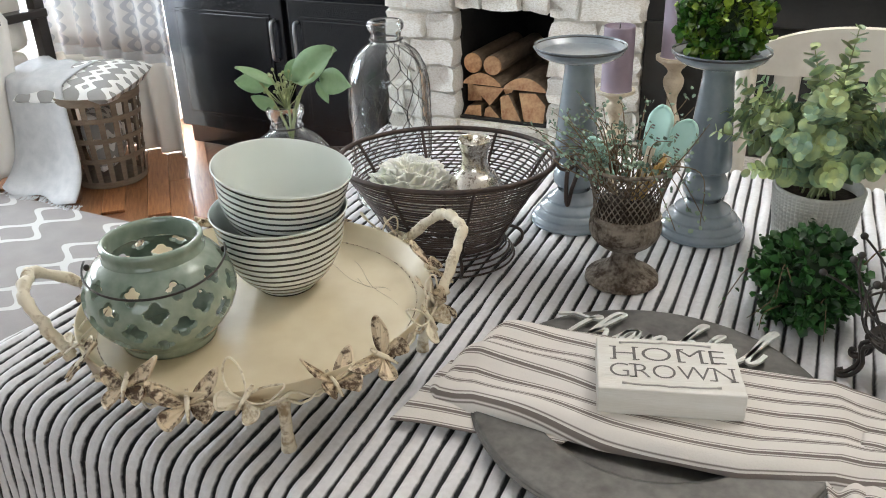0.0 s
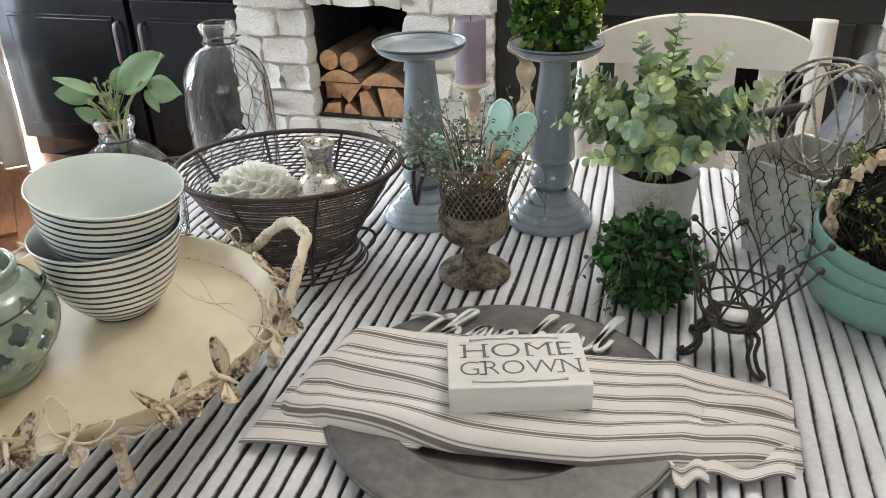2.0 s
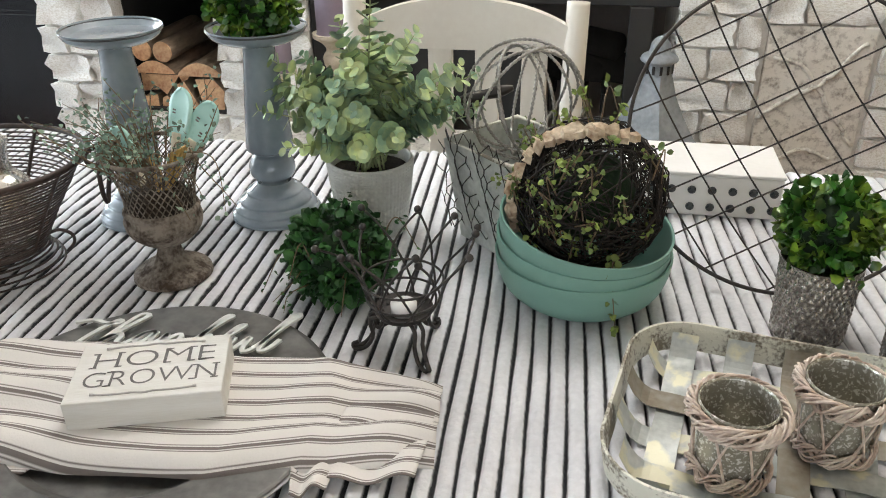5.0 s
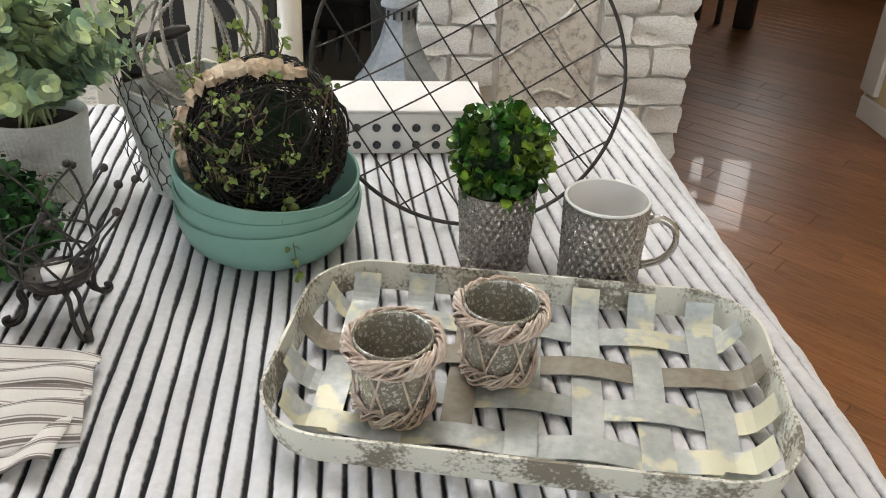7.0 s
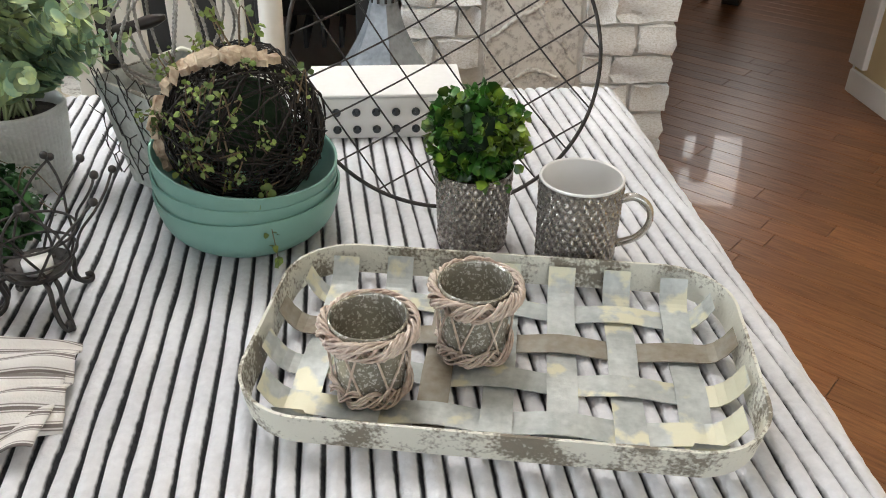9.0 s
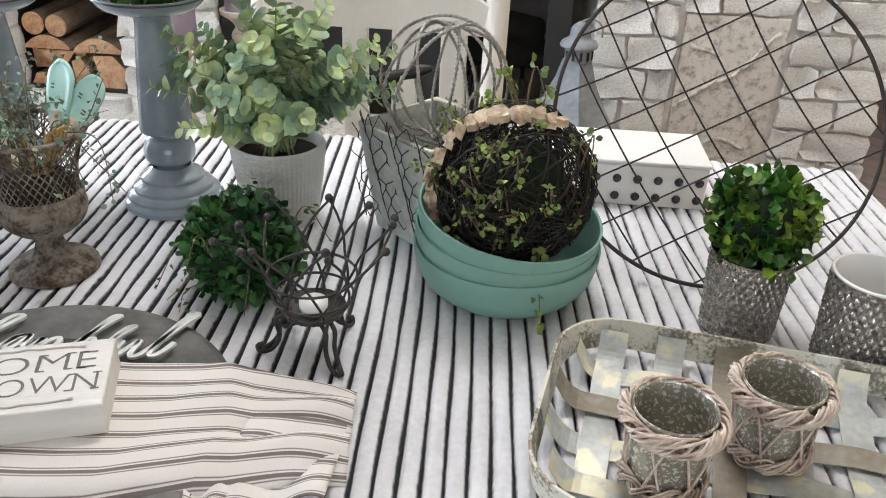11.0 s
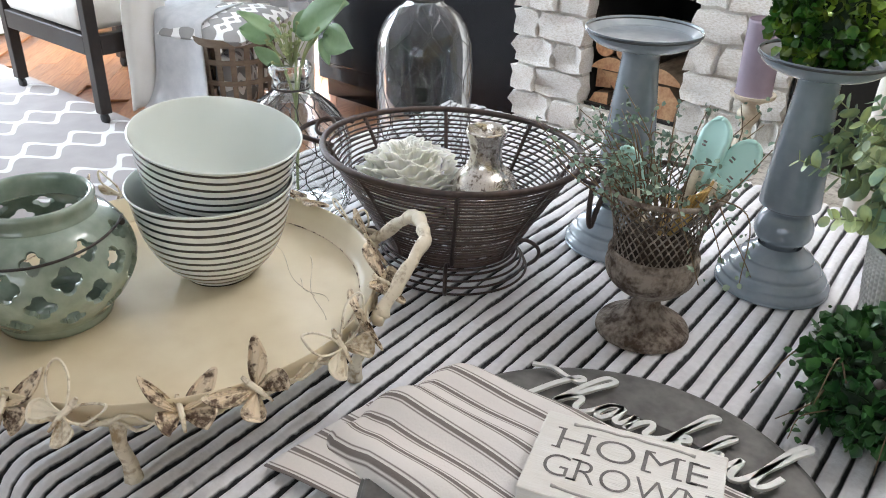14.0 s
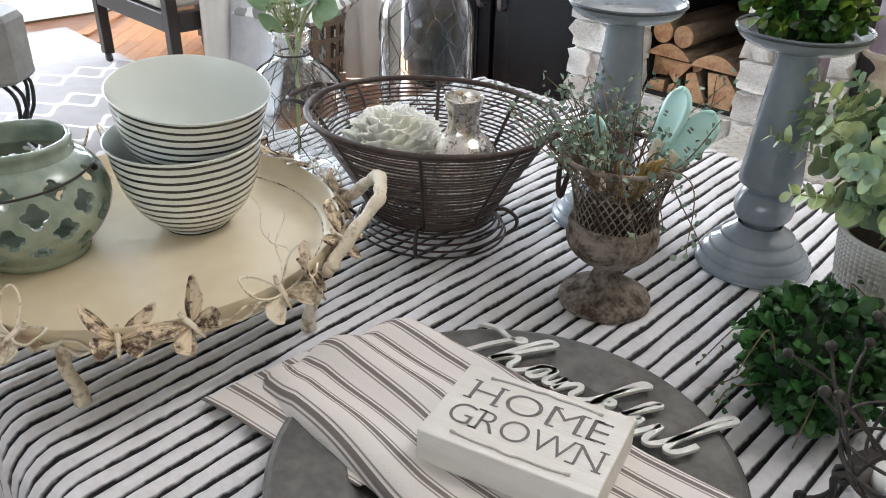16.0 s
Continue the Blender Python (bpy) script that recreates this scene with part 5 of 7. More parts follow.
def napkin_height(x, y):
    r = np.hypot(x - cpl.x, y - cpl.y)
    return np.interp(r, [0, 0.09, 0.12, 0.156, 0.172, 0.25], [0.778, 0.778, 0.7785, 0.779, 0.7745, 0.7665])


qs, vs = np.linspace(0, 1, 90), np.linspace(0, 1, 40)
P, UVn = [], []
for v in vs:
    for q in qs:
        a, b = edge(UP, q), edge(LO, q)
        xy = a + (b - a) * v
        z = napkin_height(*xy)
        loose = min(1.0, abs(q - 0.53) / 0.35)
        z += 0.0045 * loose * math.sin(v * 15 + q * 4) + 0.008 * loose * max(0, math.sin(v * 3.1 + q * 3.0)) + 0.0025 * math.sin(q * 21 + v * 2) * loose
        if v > 0.9:
            z -= 0.010 * ((v - 0.9) / 0.1) ** 2
        if q < 0.07:
            z -= 0.010 * ((0.07 - q) / 0.07) ** 2
        P.append((*xy, z))
        UVn.append((q * 0.42, v * 0.142 + 0.004 * math.sin(q * 9)))
nap = thing("napkin", "cream linen napkin with grey ticking stripes folded across a plate", "napkin", pose(0, 0, 0.0015))
ob = part("top_layer", Geo().grid(np.array(P).reshape(len(vs), len(qs), 3)), M_TICKING, nap, uv=UVn)
ob.modifiers.new("cloth", "SOLIDIFY").thickness = 0.0016
# folded ends below
def flap(name, a, b, c, d, z0, z1, amp, uvs=(0.3, 0.08), phase=0.0):
    P, U = [], []
    for v in np.linspace(0, 1, 22):
        for q in np.linspace(0, 1, 26):
            p = (1 - v) * ((1 - q) * np.array(a) + q * np.array(b)) + v * ((1 - q) * np.array(d) + q * np.array(c))
            P.append((*p, z0 + (z1 - z0) * v + amp * math.sin(q * 9 + phase) * v + amp * 0.6 * math.sin(v * 5 + q * 3)))
            U.append((q * uvs[0], v * uvs[1]))
    o = part(name, Geo().grid(np.array(P).reshape(22, 26, 3)), M_TICKING, nap, uv=U)
    o.modifiers.new("cloth", "SOLIDIFY").thickness = 0.0014


flap("under_fold", (-0.232, 0.640), (-0.06, 0.650), (-0.100, 0.578), (-0.247, 0.548), 0.7725, 0.7640, 0.0012)
flap("end_fold", (0.120, 0.690), (0.192, 0.690), (0.190, 0.622), (0.118, 0.612), 0.7725, 0.7640, 0.0045, (0.09, 0.08))
flap("corner_fold", (0.085, 0.660), (0.130, 0.660), (0.128, 0.604), (0.104, 0.592), 0.7720, 0.7650, 0.0035, (0.07, 0.08), 2.0)

# sign block
BW, BD, BZ0, BZ1 = 0.120, 0.079, 0.7805, 0.8065
blk = thing("sign_block", "white wooden block sign with dark printed words", "sign", at(0.2105, 0.637, 0, 18.6))
part("block", Geo().block((-BW / 2, -BD / 2, BZ0), (BW / 2, BD / 2, BZ1), 0.0012), M_WHITEWOOD, blk, smooth=False)


def lettering(text, width, height, x, y, z, parent, material, thin=-0.012):
    cu = bpy.data.curves.new("lettering", "FONT")
    cu.body, cu.align_x, cu.align_y, cu.extrude, cu.offset = text, "CENTER", "CENTER", 0.0, thin
    tmp = bpy.data.objects.new("lettering", cu)
    scene.collection.objects.link(tmp)
    me = bpy.data.meshes.new_from_object(tmp.evaluated_get(bpy.context.evaluated_depsgraph_get()))
    bpy.data.objects.remove(tmp)
    co = np.array([v.co for v in me.vertices])
    lo, hi = co.min(0), co.max(0)
    s_ = np.array([width / (hi[0] - lo[0]), height / (hi[1] - lo[1]), 1])
    c = (lo + hi) / 2
    me.vertices.foreach_set("co", ((co - c) * s_ + np.array([x, y, z])).ravel())
    me.materials.clear()
    me.materials.append(material)
    me.update()
    ob = new("lettering", me)
    ob.parent = parent
    ob["label"] = "printed word " + text
    return ob


ZT = BZ1 + 0.0003
word1 = lettering("HOME", 0.096, 0.0205, 0.002, 0.0145, ZT, blk, M_INK)
word2 = lettering("GROWN", 0.103, 0.0195, 0.002, -0.0115, ZT, blk, M_INK)
# slab serifs of the printed capitals
g = Geo()
for x0, x1, y0, h0 in [(-0.046, -0.0265, 0.0145, 0.0205), (0.0125, 0.0315, 0.0145, 0.0205), (0.0400, 0.0405, 0.0145, 0.0205), (-0.0302, -0.0300, -0.0115, 0.0195), (0.0355, 0.0525, -0.0115, 0.0195)]:
    for x in (x0, x1):
        for sy in (-1, 1):
            g.block((x - 0.0030, y0 + sy * (h0 / 2 - 0.0006) - 0.0006, ZT - 0.0001), (x + 0.0030, y0 + sy * (h0 / 2 - 0.0006) + 0.0006, ZT + 0.0001))
part("serif", g, M_INK, blk, smooth=False)["kind"] = "stuff"
for sy in (1, -1):
    q = np.linspace(-1, 1, 41)
    curve = np.stack([q * 0.040, sy * (0.0305 + 0.0018 * np.sin(np.abs(q) * np.pi) - 0.0016 * np.exp(-(q * 7) ** 2) * -1.6), np.full(41, ZT)], -1)
    part("bracket_line", Geo().tube(curve, [0.0011 if abs(a) < 0.93 else 0.0016 for a in q], 4), M_INKSOFT, blk, "thin curved printed bracket")

# silver word on the plate rim
STROKE_A = [(0.0, 0.0), (0.056, 0.115), (0.11, 0.20), (0.145, 0.236), (0.165, 0.222), (0.14, 0.20), (0.08, 0.21), (0.0, 0.234), (-0.085, 0.209)]
STROKE_B = [(0.119, 0.03), (0.173, 0.105), (0.225, 0.19), (0.275, 0.26), (0.289, 0.292), (0.255, 0.30), (0.221, 0.26), (0.16, 0.13), (0.119, 0.02), (0.15, 0.07), (0.201, 0.106), (0.215, 0.085), (0.21, 0.035), (0.236, 0.013), (0.28, 0.05),
            (0.335, 0.125), (0.375, 0.135), (0.33, 0.115), (0.303, 0.05), (0.325, 0.025), (0.36, 0.07), (0.39, 0.135), (0.383, 0.05), (0.41, 0.035), (0.455, 0.115)]
STROKE_C = [(0.455, 0.115), (0.44, 0.02), (0.48, 0.085), (0.515, 0.115), (0.532, 0.09), (0.52, 0.035), (0.55, 0.025), (0.60, 0.06), (0.66, 0.16), (0.72, 0.26), (0.747, 0.295), (0.722, 0.30), (0.69, 0.25), (0.64, 0.12), (0.608, 0.01), (0.635, 0.08),
            (0.673, 0.113), (0.682, 0.085), (0.645, 0.062), (0.69, 0.015), (0.725, 0.03)]
STROKE_D = [(0.725, 0.03), (0.775, 0.11), (0.825, 0.19), (0.838, 0.215), (0.80, 0.19), (0.75, 0.07), (0.712, -0.06), (0.72, -0.085), (0.745, 0.0), (0.775, 0.05), (0.815, 0.09), (0.80, 0.01), (0.818, -0.014), (0.85, 0.03), (0.894, 0.098),
            (0.878, 0.0), (0.896, -0.025), (0.935, 0.01), (1.0, 0.12), (1.07, 0.25), (1.112, 0.312), (1.088, 0.325), (1.04, 0.24), (0.98, 0.08), (0.963, 0.0), (0.984, -0.016), (1.02, 0.02), (1.053, 0.085)]
sw = thing("word_sign", "silver metal script word resting on a dark plate rim", "sign", at(0.1278, 0.7283, 0.7775, 7.65))
for stroke in (STROKE_A, STROKE_B, STROKE_C, STROKE_D):
    p = smooth_path([(x * 0.1763, y * 0.1763, 0.0) for x, y in stroke], len(stroke) * 6)
    d = unit(np.gradient(p, axis=0))
    side = np.stack([-d[:, 1], d[:, 0], np.zeros(len(d))], -1)
    w = 0.0017 + 0.0007 * np.abs(d[:, 1])[:, None]
    top, bot = np.array([0, 0, 0.0012]), np.array([0, 0, -0.0012])
    g = Geo()
    P = np.stack([p - side * w + bot, p - side * w + top, p + side * w + top, p + side * w + bot, p - side * w + bot], 1)
    part("stroke", g.grid(P), M_SILVERWORD, sw, "script letters of the word Thankful", smooth=False)


# woven galvanized tray
gt = thing("woven_metal_tray", "shallow woven tray of galvanized strips with chipped cream rim", "tray", at(0.738, 0.465, TS, -10.5))
GX, GY, GR = 0.183, 0.1075, 0.052


def rounded(hx, hy, r, n=12):
    out = []
    for cx, cy, a0 in ((hx - r, hy - r, 0), (-hx + r, hy - r, 90), (-hx + r, -hy + r, 180), (hx - r, -hy + r, 270)):
        for a in np.linspace(a0, a0 + 90, n):
            out.append((cx + r * math.cos(radians(a)), cy + r * math.sin(radians(a))))
    return np.array(out)


def band(z0, z1, flare, thick):
    o0, o1 = rounded(GX, GY, GR), rounded(GX + flare, GY + flare, GR + flare)
    i1, i0 = rounded(GX + flare - thick, GY + flare - thick, GR + flare - thick), rounded(GX - thick, GY - thick, GR - thick)
    rows = [np.c_[o0, np.full(48, z0)], np.c_[o1, np.full(48, z1)], np.c_[i1, np.full(48, z1)], np.c_[i0, np.full(48, z0)], np.c_[o0, np.full(48, z0)]]
    P = np.stack(rows)
    P = np.concatenate([P, P[:, :1]], 1)
    return Geo().grid(P)


part("rim", band(0.006, 0.032, 0.004, 0.0024), M_CREAMCHIP, gt, "chipped cream and grey rim band", smooth=True, sharp=40)
xs_ = np.linspace(-0.142, 0.142, 7)
ys_ = np.linspace(-0.068, 0.068, 4)


def strip(along, other, k0, half, reach, mat_, wid=0.0115):
    q = np.linspace(-1, 1, 61) * reach
    z = 0.0035 + 0.0022 * np.sin((np.interp(q, other, np.arange(len(other)) * np.pi + k0 * np.pi) + np.pi / 2))
    lift = np.clip((np.abs(q) - (reach - 0.026)) / 0.026, 0, 1)
    z = z * (1 - lift) + (0.004 + 0.022 * lift ** 1.6) * lift + 0.0 * z
    rows = []
    for sd, dz in ((-wid, 0), (-wid, 0.0009), (wid, 0.0009), (wid, 0), (-wid, 0)):
        P = np.stack([q, np.full(61, sd), z + dz], -1)
        rows.append(P)
    g = Geo().grid(np.stack(rows))
    return g


for i, y in enumerate(ys_):
    rch = GX - 0.004 - (0.010 if i in (0, 3) else 0.0)
    ob = part("strip", strip(0, xs_, i % 2, 0, rch, None), (M_STRIP, M_STRIP, M_BROWNMETAL, M_STRIP)[i % 4], gt, smooth=False)
    ob.location = (0, y, 0)
for i, x in enumerate(xs_):
    ob = part("strip", strip(1, ys_, (i + 1) % 2, 0, GY - 0.004 - (0.006 if i in (0, 6) else 0), None), (M_STRIP, M_STRIP, M_BROWNMETAL, M_STRIP, M_STRIP)[i % 5], gt, smooth=False)
    ob.matrix_local = pose(x, 0, 0, 0, 0, 90)


# wicker-wrapped votives
def votive(m, label, seed):
    v = thing("votive_holder", label, "candle holder", m, "wicker votives")
    rg = np.random.default_rng(seed)
    prof = curve_prof([(0.0001, 0.002), (0.022, 0.002), (0.0245, 0.005), (0.026, 0.03), (0.0285, 0.062), (0.0283, 0.0635), (0.0268, 0.063), (0.0245, 0.03), (0.0228, 0.008), (0.0001, 0.006)], 40)
    part("glass", Geo().lathe(prof, 48), M_SMOKE, v, "speckled smoky glass cup")
    for i in range(17):
        th = np.linspace(0, 2 * np.pi, 60)[:-1]
        k0, ph = rg.integers(2, 9), rg.uniform(0, 6)
        rr = 0.0325 + 0.0036 * np.cos(th * k0 + ph) + rg.uniform(-0.001, 0.001)
        zz = 0.0575 + 0.0055 * np.sin(th * k0 + ph) + rg.uniform(-0.002, 0.002)
        part("rim_cane", Geo().tube(np.stack([rr * np.cos(th), rr * np.sin(th), zz], -1), 0.00115, 5, closed=True), M_WICKER, v)
    for i in range(9):
        th = np.linspace(0, 2 * np.pi, 60)[:-1]
        k0, ph = rg.integers(4, 8), rg.uniform(0, 6)
        rr = 0.0285 + 0.0022 * np.cos(th * k0 + ph)
        zz = 0.010 + 0.0055 * np.sin(th * k0 + ph) + rg.uniform(-0.003, 0.003)
        part("base_cane", Geo().tube(np.stack([rr * np.cos(th), rr * np.sin(th), np.maximum(zz, 0.0014)], -1), 0.00095, 5, closed=True), M_WICKER, v)
    for i in range(14):
        a0 = 2 * np.pi * i / 14 + rg.uniform(-0.15, 0.15)
        tw = (0.6 if i % 2 else -0.6) * rg.uniform(0.5, 1.3)
        q = np.linspace(0, 1, 9)
        part("stake", Geo().tube(np.stack([(0.0275 + 0.0030 * q) * np.cos(a0 + tw * q), (0.0275 + 0.0030 * q) * np.sin(a0 + tw * q), 0.008 + 0.046 * q], -1), 0.0010, 5), M_WICKER, v)


votive(at(0.634, 0.476, TS + 0.0065), "smoky glass votive cup wrapped in pale wicker", 2)
votive(at(0.723, 0.483, TS + 0.0065), "smoky glass votive cup wrapped in pale wicker standing in a tray", 9)


# embossed mug and planted tin
def embossed(r0, r1, h, n=30, rows=14, amp=0.0018):
    th = np.arange(361) * 2 * np.pi / 360
    z = np.linspace(0, h, 130)
    A, Z2 = np.meshgrid(th, z)
    env = np.clip(np.minimum(Z2, h - Z2) / 0.004, 0, 1)
    pat = np.abs(np.sin(A * n / 2 + Z2 / h * rows * np.pi / 2) * np.sin(A * n / 2 - Z2 / h * rows * np.pi / 2))
    flute = np.abs(np.sin(A * n / 2)) * np.clip(1 - Z2 / (0.2 * h), 0, 1)
    R = r0 + (r1 - r0) * (Z2 / h) + amp * env * (pat - 0.5) + amp * flute
    R = np.where(Z2 < 0.003, R - 0.002 * (1 - Z2 / 0.003), R)
    return Geo().grid(np.stack([R * np.cos(A), R * np.sin(A), Z2], -1))


mug = thing("mug", "silver embossed mug with a white inside", "mug", at(0.874, 0.569, TS, -20))
part("wall", embossed(0.0355, 0.038, 0.086), M_MUG, mug, "dark silver embossed wall")
part("lining", Geo().lathe(curve_prof([(0.0378, 0.0855), (0.0378, 0.0875), (0.0358, 0.0875), (0.0352, 0.08), (0.034, 0.02), (0.030, 0.008), (0.0001, 0.006)], 30), 64), M_WHITEGLAZE, mug, "white glazed lining")
part("underside", Geo().lathe([(0.0001, 0.0005), (0.034, 0.0005)], 40), M_MUG, mug)
part("handle", Geo().tube(smooth_path([(0.036, 0, 0.070), (0.048, 0, 0.074), (0.061, 0, 0.066), (0.063, 0, 0.050), (0.054, 0, 0.034), (0.036, 0, 0.024)], 30), np.interp(np.arange(30), [0, 15, 29], [0.0042, 0.0029, 0.0038]), 10), M_SILVER, mug, "polished silver handle")

tin = thing("tin_planter", "embossed dark silver tin cup with a leaf ball", "planter", at(0.803, 0.640, TS, 15))
part("wall", embossed(0.0322, 0.0362, 0.080, 30, 13), M_MUG, tin)
part("inside", Geo().lathe([(0.0360, 0.080), (0.0342, 0.080), (0.0325, 0.06), (0.0001, 0.06)], 48), M_SOIL, tin)
part("underside", Geo().lathe([(0.0001, 0.0005), (0.031, 0.0005)], 40), M_MUG, tin)
leaf_ball("boxwood_ball", "bright green artificial boxwood ball in a silver tin", at(0.805, 0.640, TS + 0.109), 0.0445, 900, 0.0105, M_BOX_LEAF, 1.0, wide=0.95)

# white box with dark studs
wb = thing("studded_box", "white painted box with two rows of dark studs", "box", pose(0.433, 1.186, TS))
part("body", Geo().block((-0.093, -0.051, 0), (0.093, 0.051, 0.052), 0.002), M_WHITEPAINT, wb, smooth=False)
part("lid", Geo().block((-0.0945, -0.0525, 0.0525), (0.0945, 0.0525, 0.0565), 0.0015), M_WHITEPAINT, wb, smooth=False)
stud = Geo().lathe(curve_prof([(0.0052, 0.0), (0.0048, 0.002), (0.002, 0.0035), (0.0001, 0.0038)], 8), 16).mesh("stud")
for row in (0.012, 0.034):
    for i in range(8):
        part("stud", stud, M_RIMBLACK, wb).matrix_local = pose(-0.083 + i * 0.0238, -0.051, row, 90, 0, 0)
    for i in range(4):
        part("stud", stud, M_RIMBLACK, wb).matrix_local = pose(-0.093, -0.035 + i * 0.0235, row, 90, 0, -90)

# round wire grid dish standing on its edge
rd = thing("wire_grid_dish", "large round dark wire grid dish standing on edge", "wire dish", pose(0.498, 1.034, TS + 0.003 + 0.163 * math.cos(radians(30)), -30, 0, 3.0))
RR = 0.163
th = np.arange(120) * 2 * np.pi / 120
part("hoop", Geo().tube(np.stack([RR * np.cos(th), np.zeros(120), RR * np.sin(th)], -1), 0.0021, 8, closed=True), M_DARKWIRE, rd)
for fam, ang in ((0, 27), (1, -58)):
    c, s_ = math.cos(radians(ang)), math.sin(radians(ang))
    for off in np.arange(-0.135, 0.136, 0.045):
        half = math.sqrt(RR ** 2 - off ** 2)
        q = np.linspace(-half, half, 26)
        x, z = q * c - off * s_, q * s_ + off * c
        y = 0.045 * (1 - (x ** 2 + z ** 2) / RR ** 2)
        part("grid_wire", Geo().tube(np.stack([x, y, z], -1), 0.0010, 5), M_DARKWIRE, rd)

# zinc planter with chicken wire and a ball of twisted wire
pl = thing("zinc_planter", "square grey zinc planter draped with chicken wire", "planter", pose(0.214, 1.040, TS, 0, 0, 45 + 4))
a0, a1, hh = 0.042, 0.056, 0.120


def frustum(a, b, z0, z1):
    P = np.array([[(-a, -a, z0), (a, -a, z0), (a, a, z0), (-a, a, z0), (-a, -a, z0)], [(-b, -b, z1), (b, -b, z1), (b, b, z1), (-b, b, z1), (-b, -b, z1)]], float)
    return P


part("outside", Geo().grid(frustum(a0, a1, 0, hh)), M_GALV, pl, smooth=False)
part("inside", Geo().grid(frustum(a0 - 0.002, a1 - 0.002, 0.004, hh)[::-1]).add([(-a0, -a0, 0.004), (a0, -a0, 0.004), (a0, a0, 0.004), (-a0, a0, 0.004)], [(0, 1, 2, 3)]), M_GALV, pl, smooth=False)
sq = [(-a1, -a1, hh), (a1, -a1, hh), (a1, a1, hh), (-a1, a1, hh)]
part("rim", Geo().tube(np.array(sq), 0.0034, 8, closed=True), M_CREAMCHIP, pl, "rolled pale rim")
g = Geo()


def on_side(u, v):
    s0 = (u * 2 - 0.5)
    b = a0 + (a1 - a0) * v + 0.004 + 0.006 * math.sin(u * 17 + v * 5)
    return (-b, a1 * (1 - 2 * u), 0.012 + v * (hh + 0.004)) if u <= 1 else (-b, -a1, 0.012 + v * hh)


part("wire_net", net(Geo(), on_side, 8, 9, 0.0006, hexes=True, jitter=0.12, seed=3), M_DARKWIRE, pl, "loose hexagonal chicken wire")
part("wire_net", net(Geo(), lambda u, v: (a1 * (2 * u - 1), -(a0 + (a1 - a0) * v + 0.004 + 0.005 * math.sin(u * 13 + v * 7)), 0.02 + v * hh), 8, 9, 0.0006, hexes=True, jitter=0.12, seed=5), M_DARKWIRE, pl)
ball = thing("twisted_wire_ball", "open ball of twisted grey wire rope in a planter", "decor ball", pose(0.222, 1.046, 0.922))
rg = np.random.default_rng(12)
for i in range(7):
    a = unit(np.array([math.cos(i * 0.9 + 0.2), math.sin(i * 0.9 + 0.2), rg.uniform(-0.4, 0.4)]))
    up = unit(np.cross(a, (0.1 * rg.normal(), 0.1 * rg.normal(), 1.0)))
    b2 = np.cross(a, up)
    th = np.arange(150) * 2 * np.pi / 150
    rr = 0.0635 * rg.uniform(0.90, 1.04)
    base = rr * (np.cos(th)[:, None] * up + np.sin(th)[:, None] * b2)
    n0 = unit(base)
    g = Geo()
    for ph in (0, np.pi):
        g.tube(base + 0.0011 * (np.cos(th * 38 + ph)[:, None] * n0 + np.sin(th * 38 + ph)[:, None] * a), 0.0011, 4, closed=True)
    part("wire_hoop", g, M_GREYWIRE, ball)
part("grip", Geo().tube(smooth_path([(-0.075, 0.020, -0.010), (-0.045, 0.028, -0.004), (-0.015, 0.032, 0.004)], 12), [0.004, 0.0055, 0.0065, 0.007, 0.007, 0.0062, 0.0062, 0.007, 0.007, 0.0065, 0.005, 0.003], 8), M_ESPRESSO, ball, "dark turned wooden grip")

# ---- chair behind the table ----
ch = thing("dining_chair", "cream painted wooden dining chair with a curved top rail", "chair", pose(0.076, 1.50, 0))
CWX = 0.182
for sx in (-1, 1):
    part("back_post", Geo().tube(smooth_path([(sx * CWX, 0.0, 0.0), (sx * CWX, -0.02, 0.40), (sx * CWX, -0.012, 0.70), (sx * (CWX + 0.002), 0.022, 0.915), (sx * (CWX + 0.002), 0.024, 0.925)], 24), [0.019] * 22 + [0.017, 0.012], 10), M_CHAIR, ch)
    part("front_leg", Geo().lathe(curve_prof([(0.0001, 0), (0.014, 0.0), (0.018, 0.2), (0.022, 0.42)], 12), 16, at=(sx * 0.19, -0.42, 0)), M_CHAIR, ch)
q = np.linspace(-1, 1, 31)
rows = []
for dy, top in ((-0.010, 0), (-0.010, 1), (0.010, 1), (0.010, 0), (-0.010, 0)):
    z = np.where(top, 0.898 + 0.036 * (1 - np.abs(q) ** 2.4), 0.852 + 0.0 * q)
    rows.append(np.stack([q * (CWX - 0.012), 0.016 + dy + 0.012 * (1 - q ** 2), z], -1))
part("top_rail", Geo().grid(np.stack(rows)), M_CHAIR, ch, smooth=True, sharp=40)
for x in (-0.118, -0.040, 0.040, 0.118):
    part("slat", Geo().block((x - 0.021, 0.004, 0.44), (x + 0.021, 0.018, 0.858), 0.003, pose(0, 0, 0, -1.2, 0, 0)), M_CHAIR, ch, smooth=False)
part("seat", Geo().block((-0.215, -0.45, 0.42), (0.215, 0.01, 0.455), 0.012), M_CHAIR, ch, smooth=False)
part("apron", Geo().block((-0.18, -0.43, 0.36), (0.18, -0.41, 0.42), 0.003), M_CHAIR, ch, smooth=False)

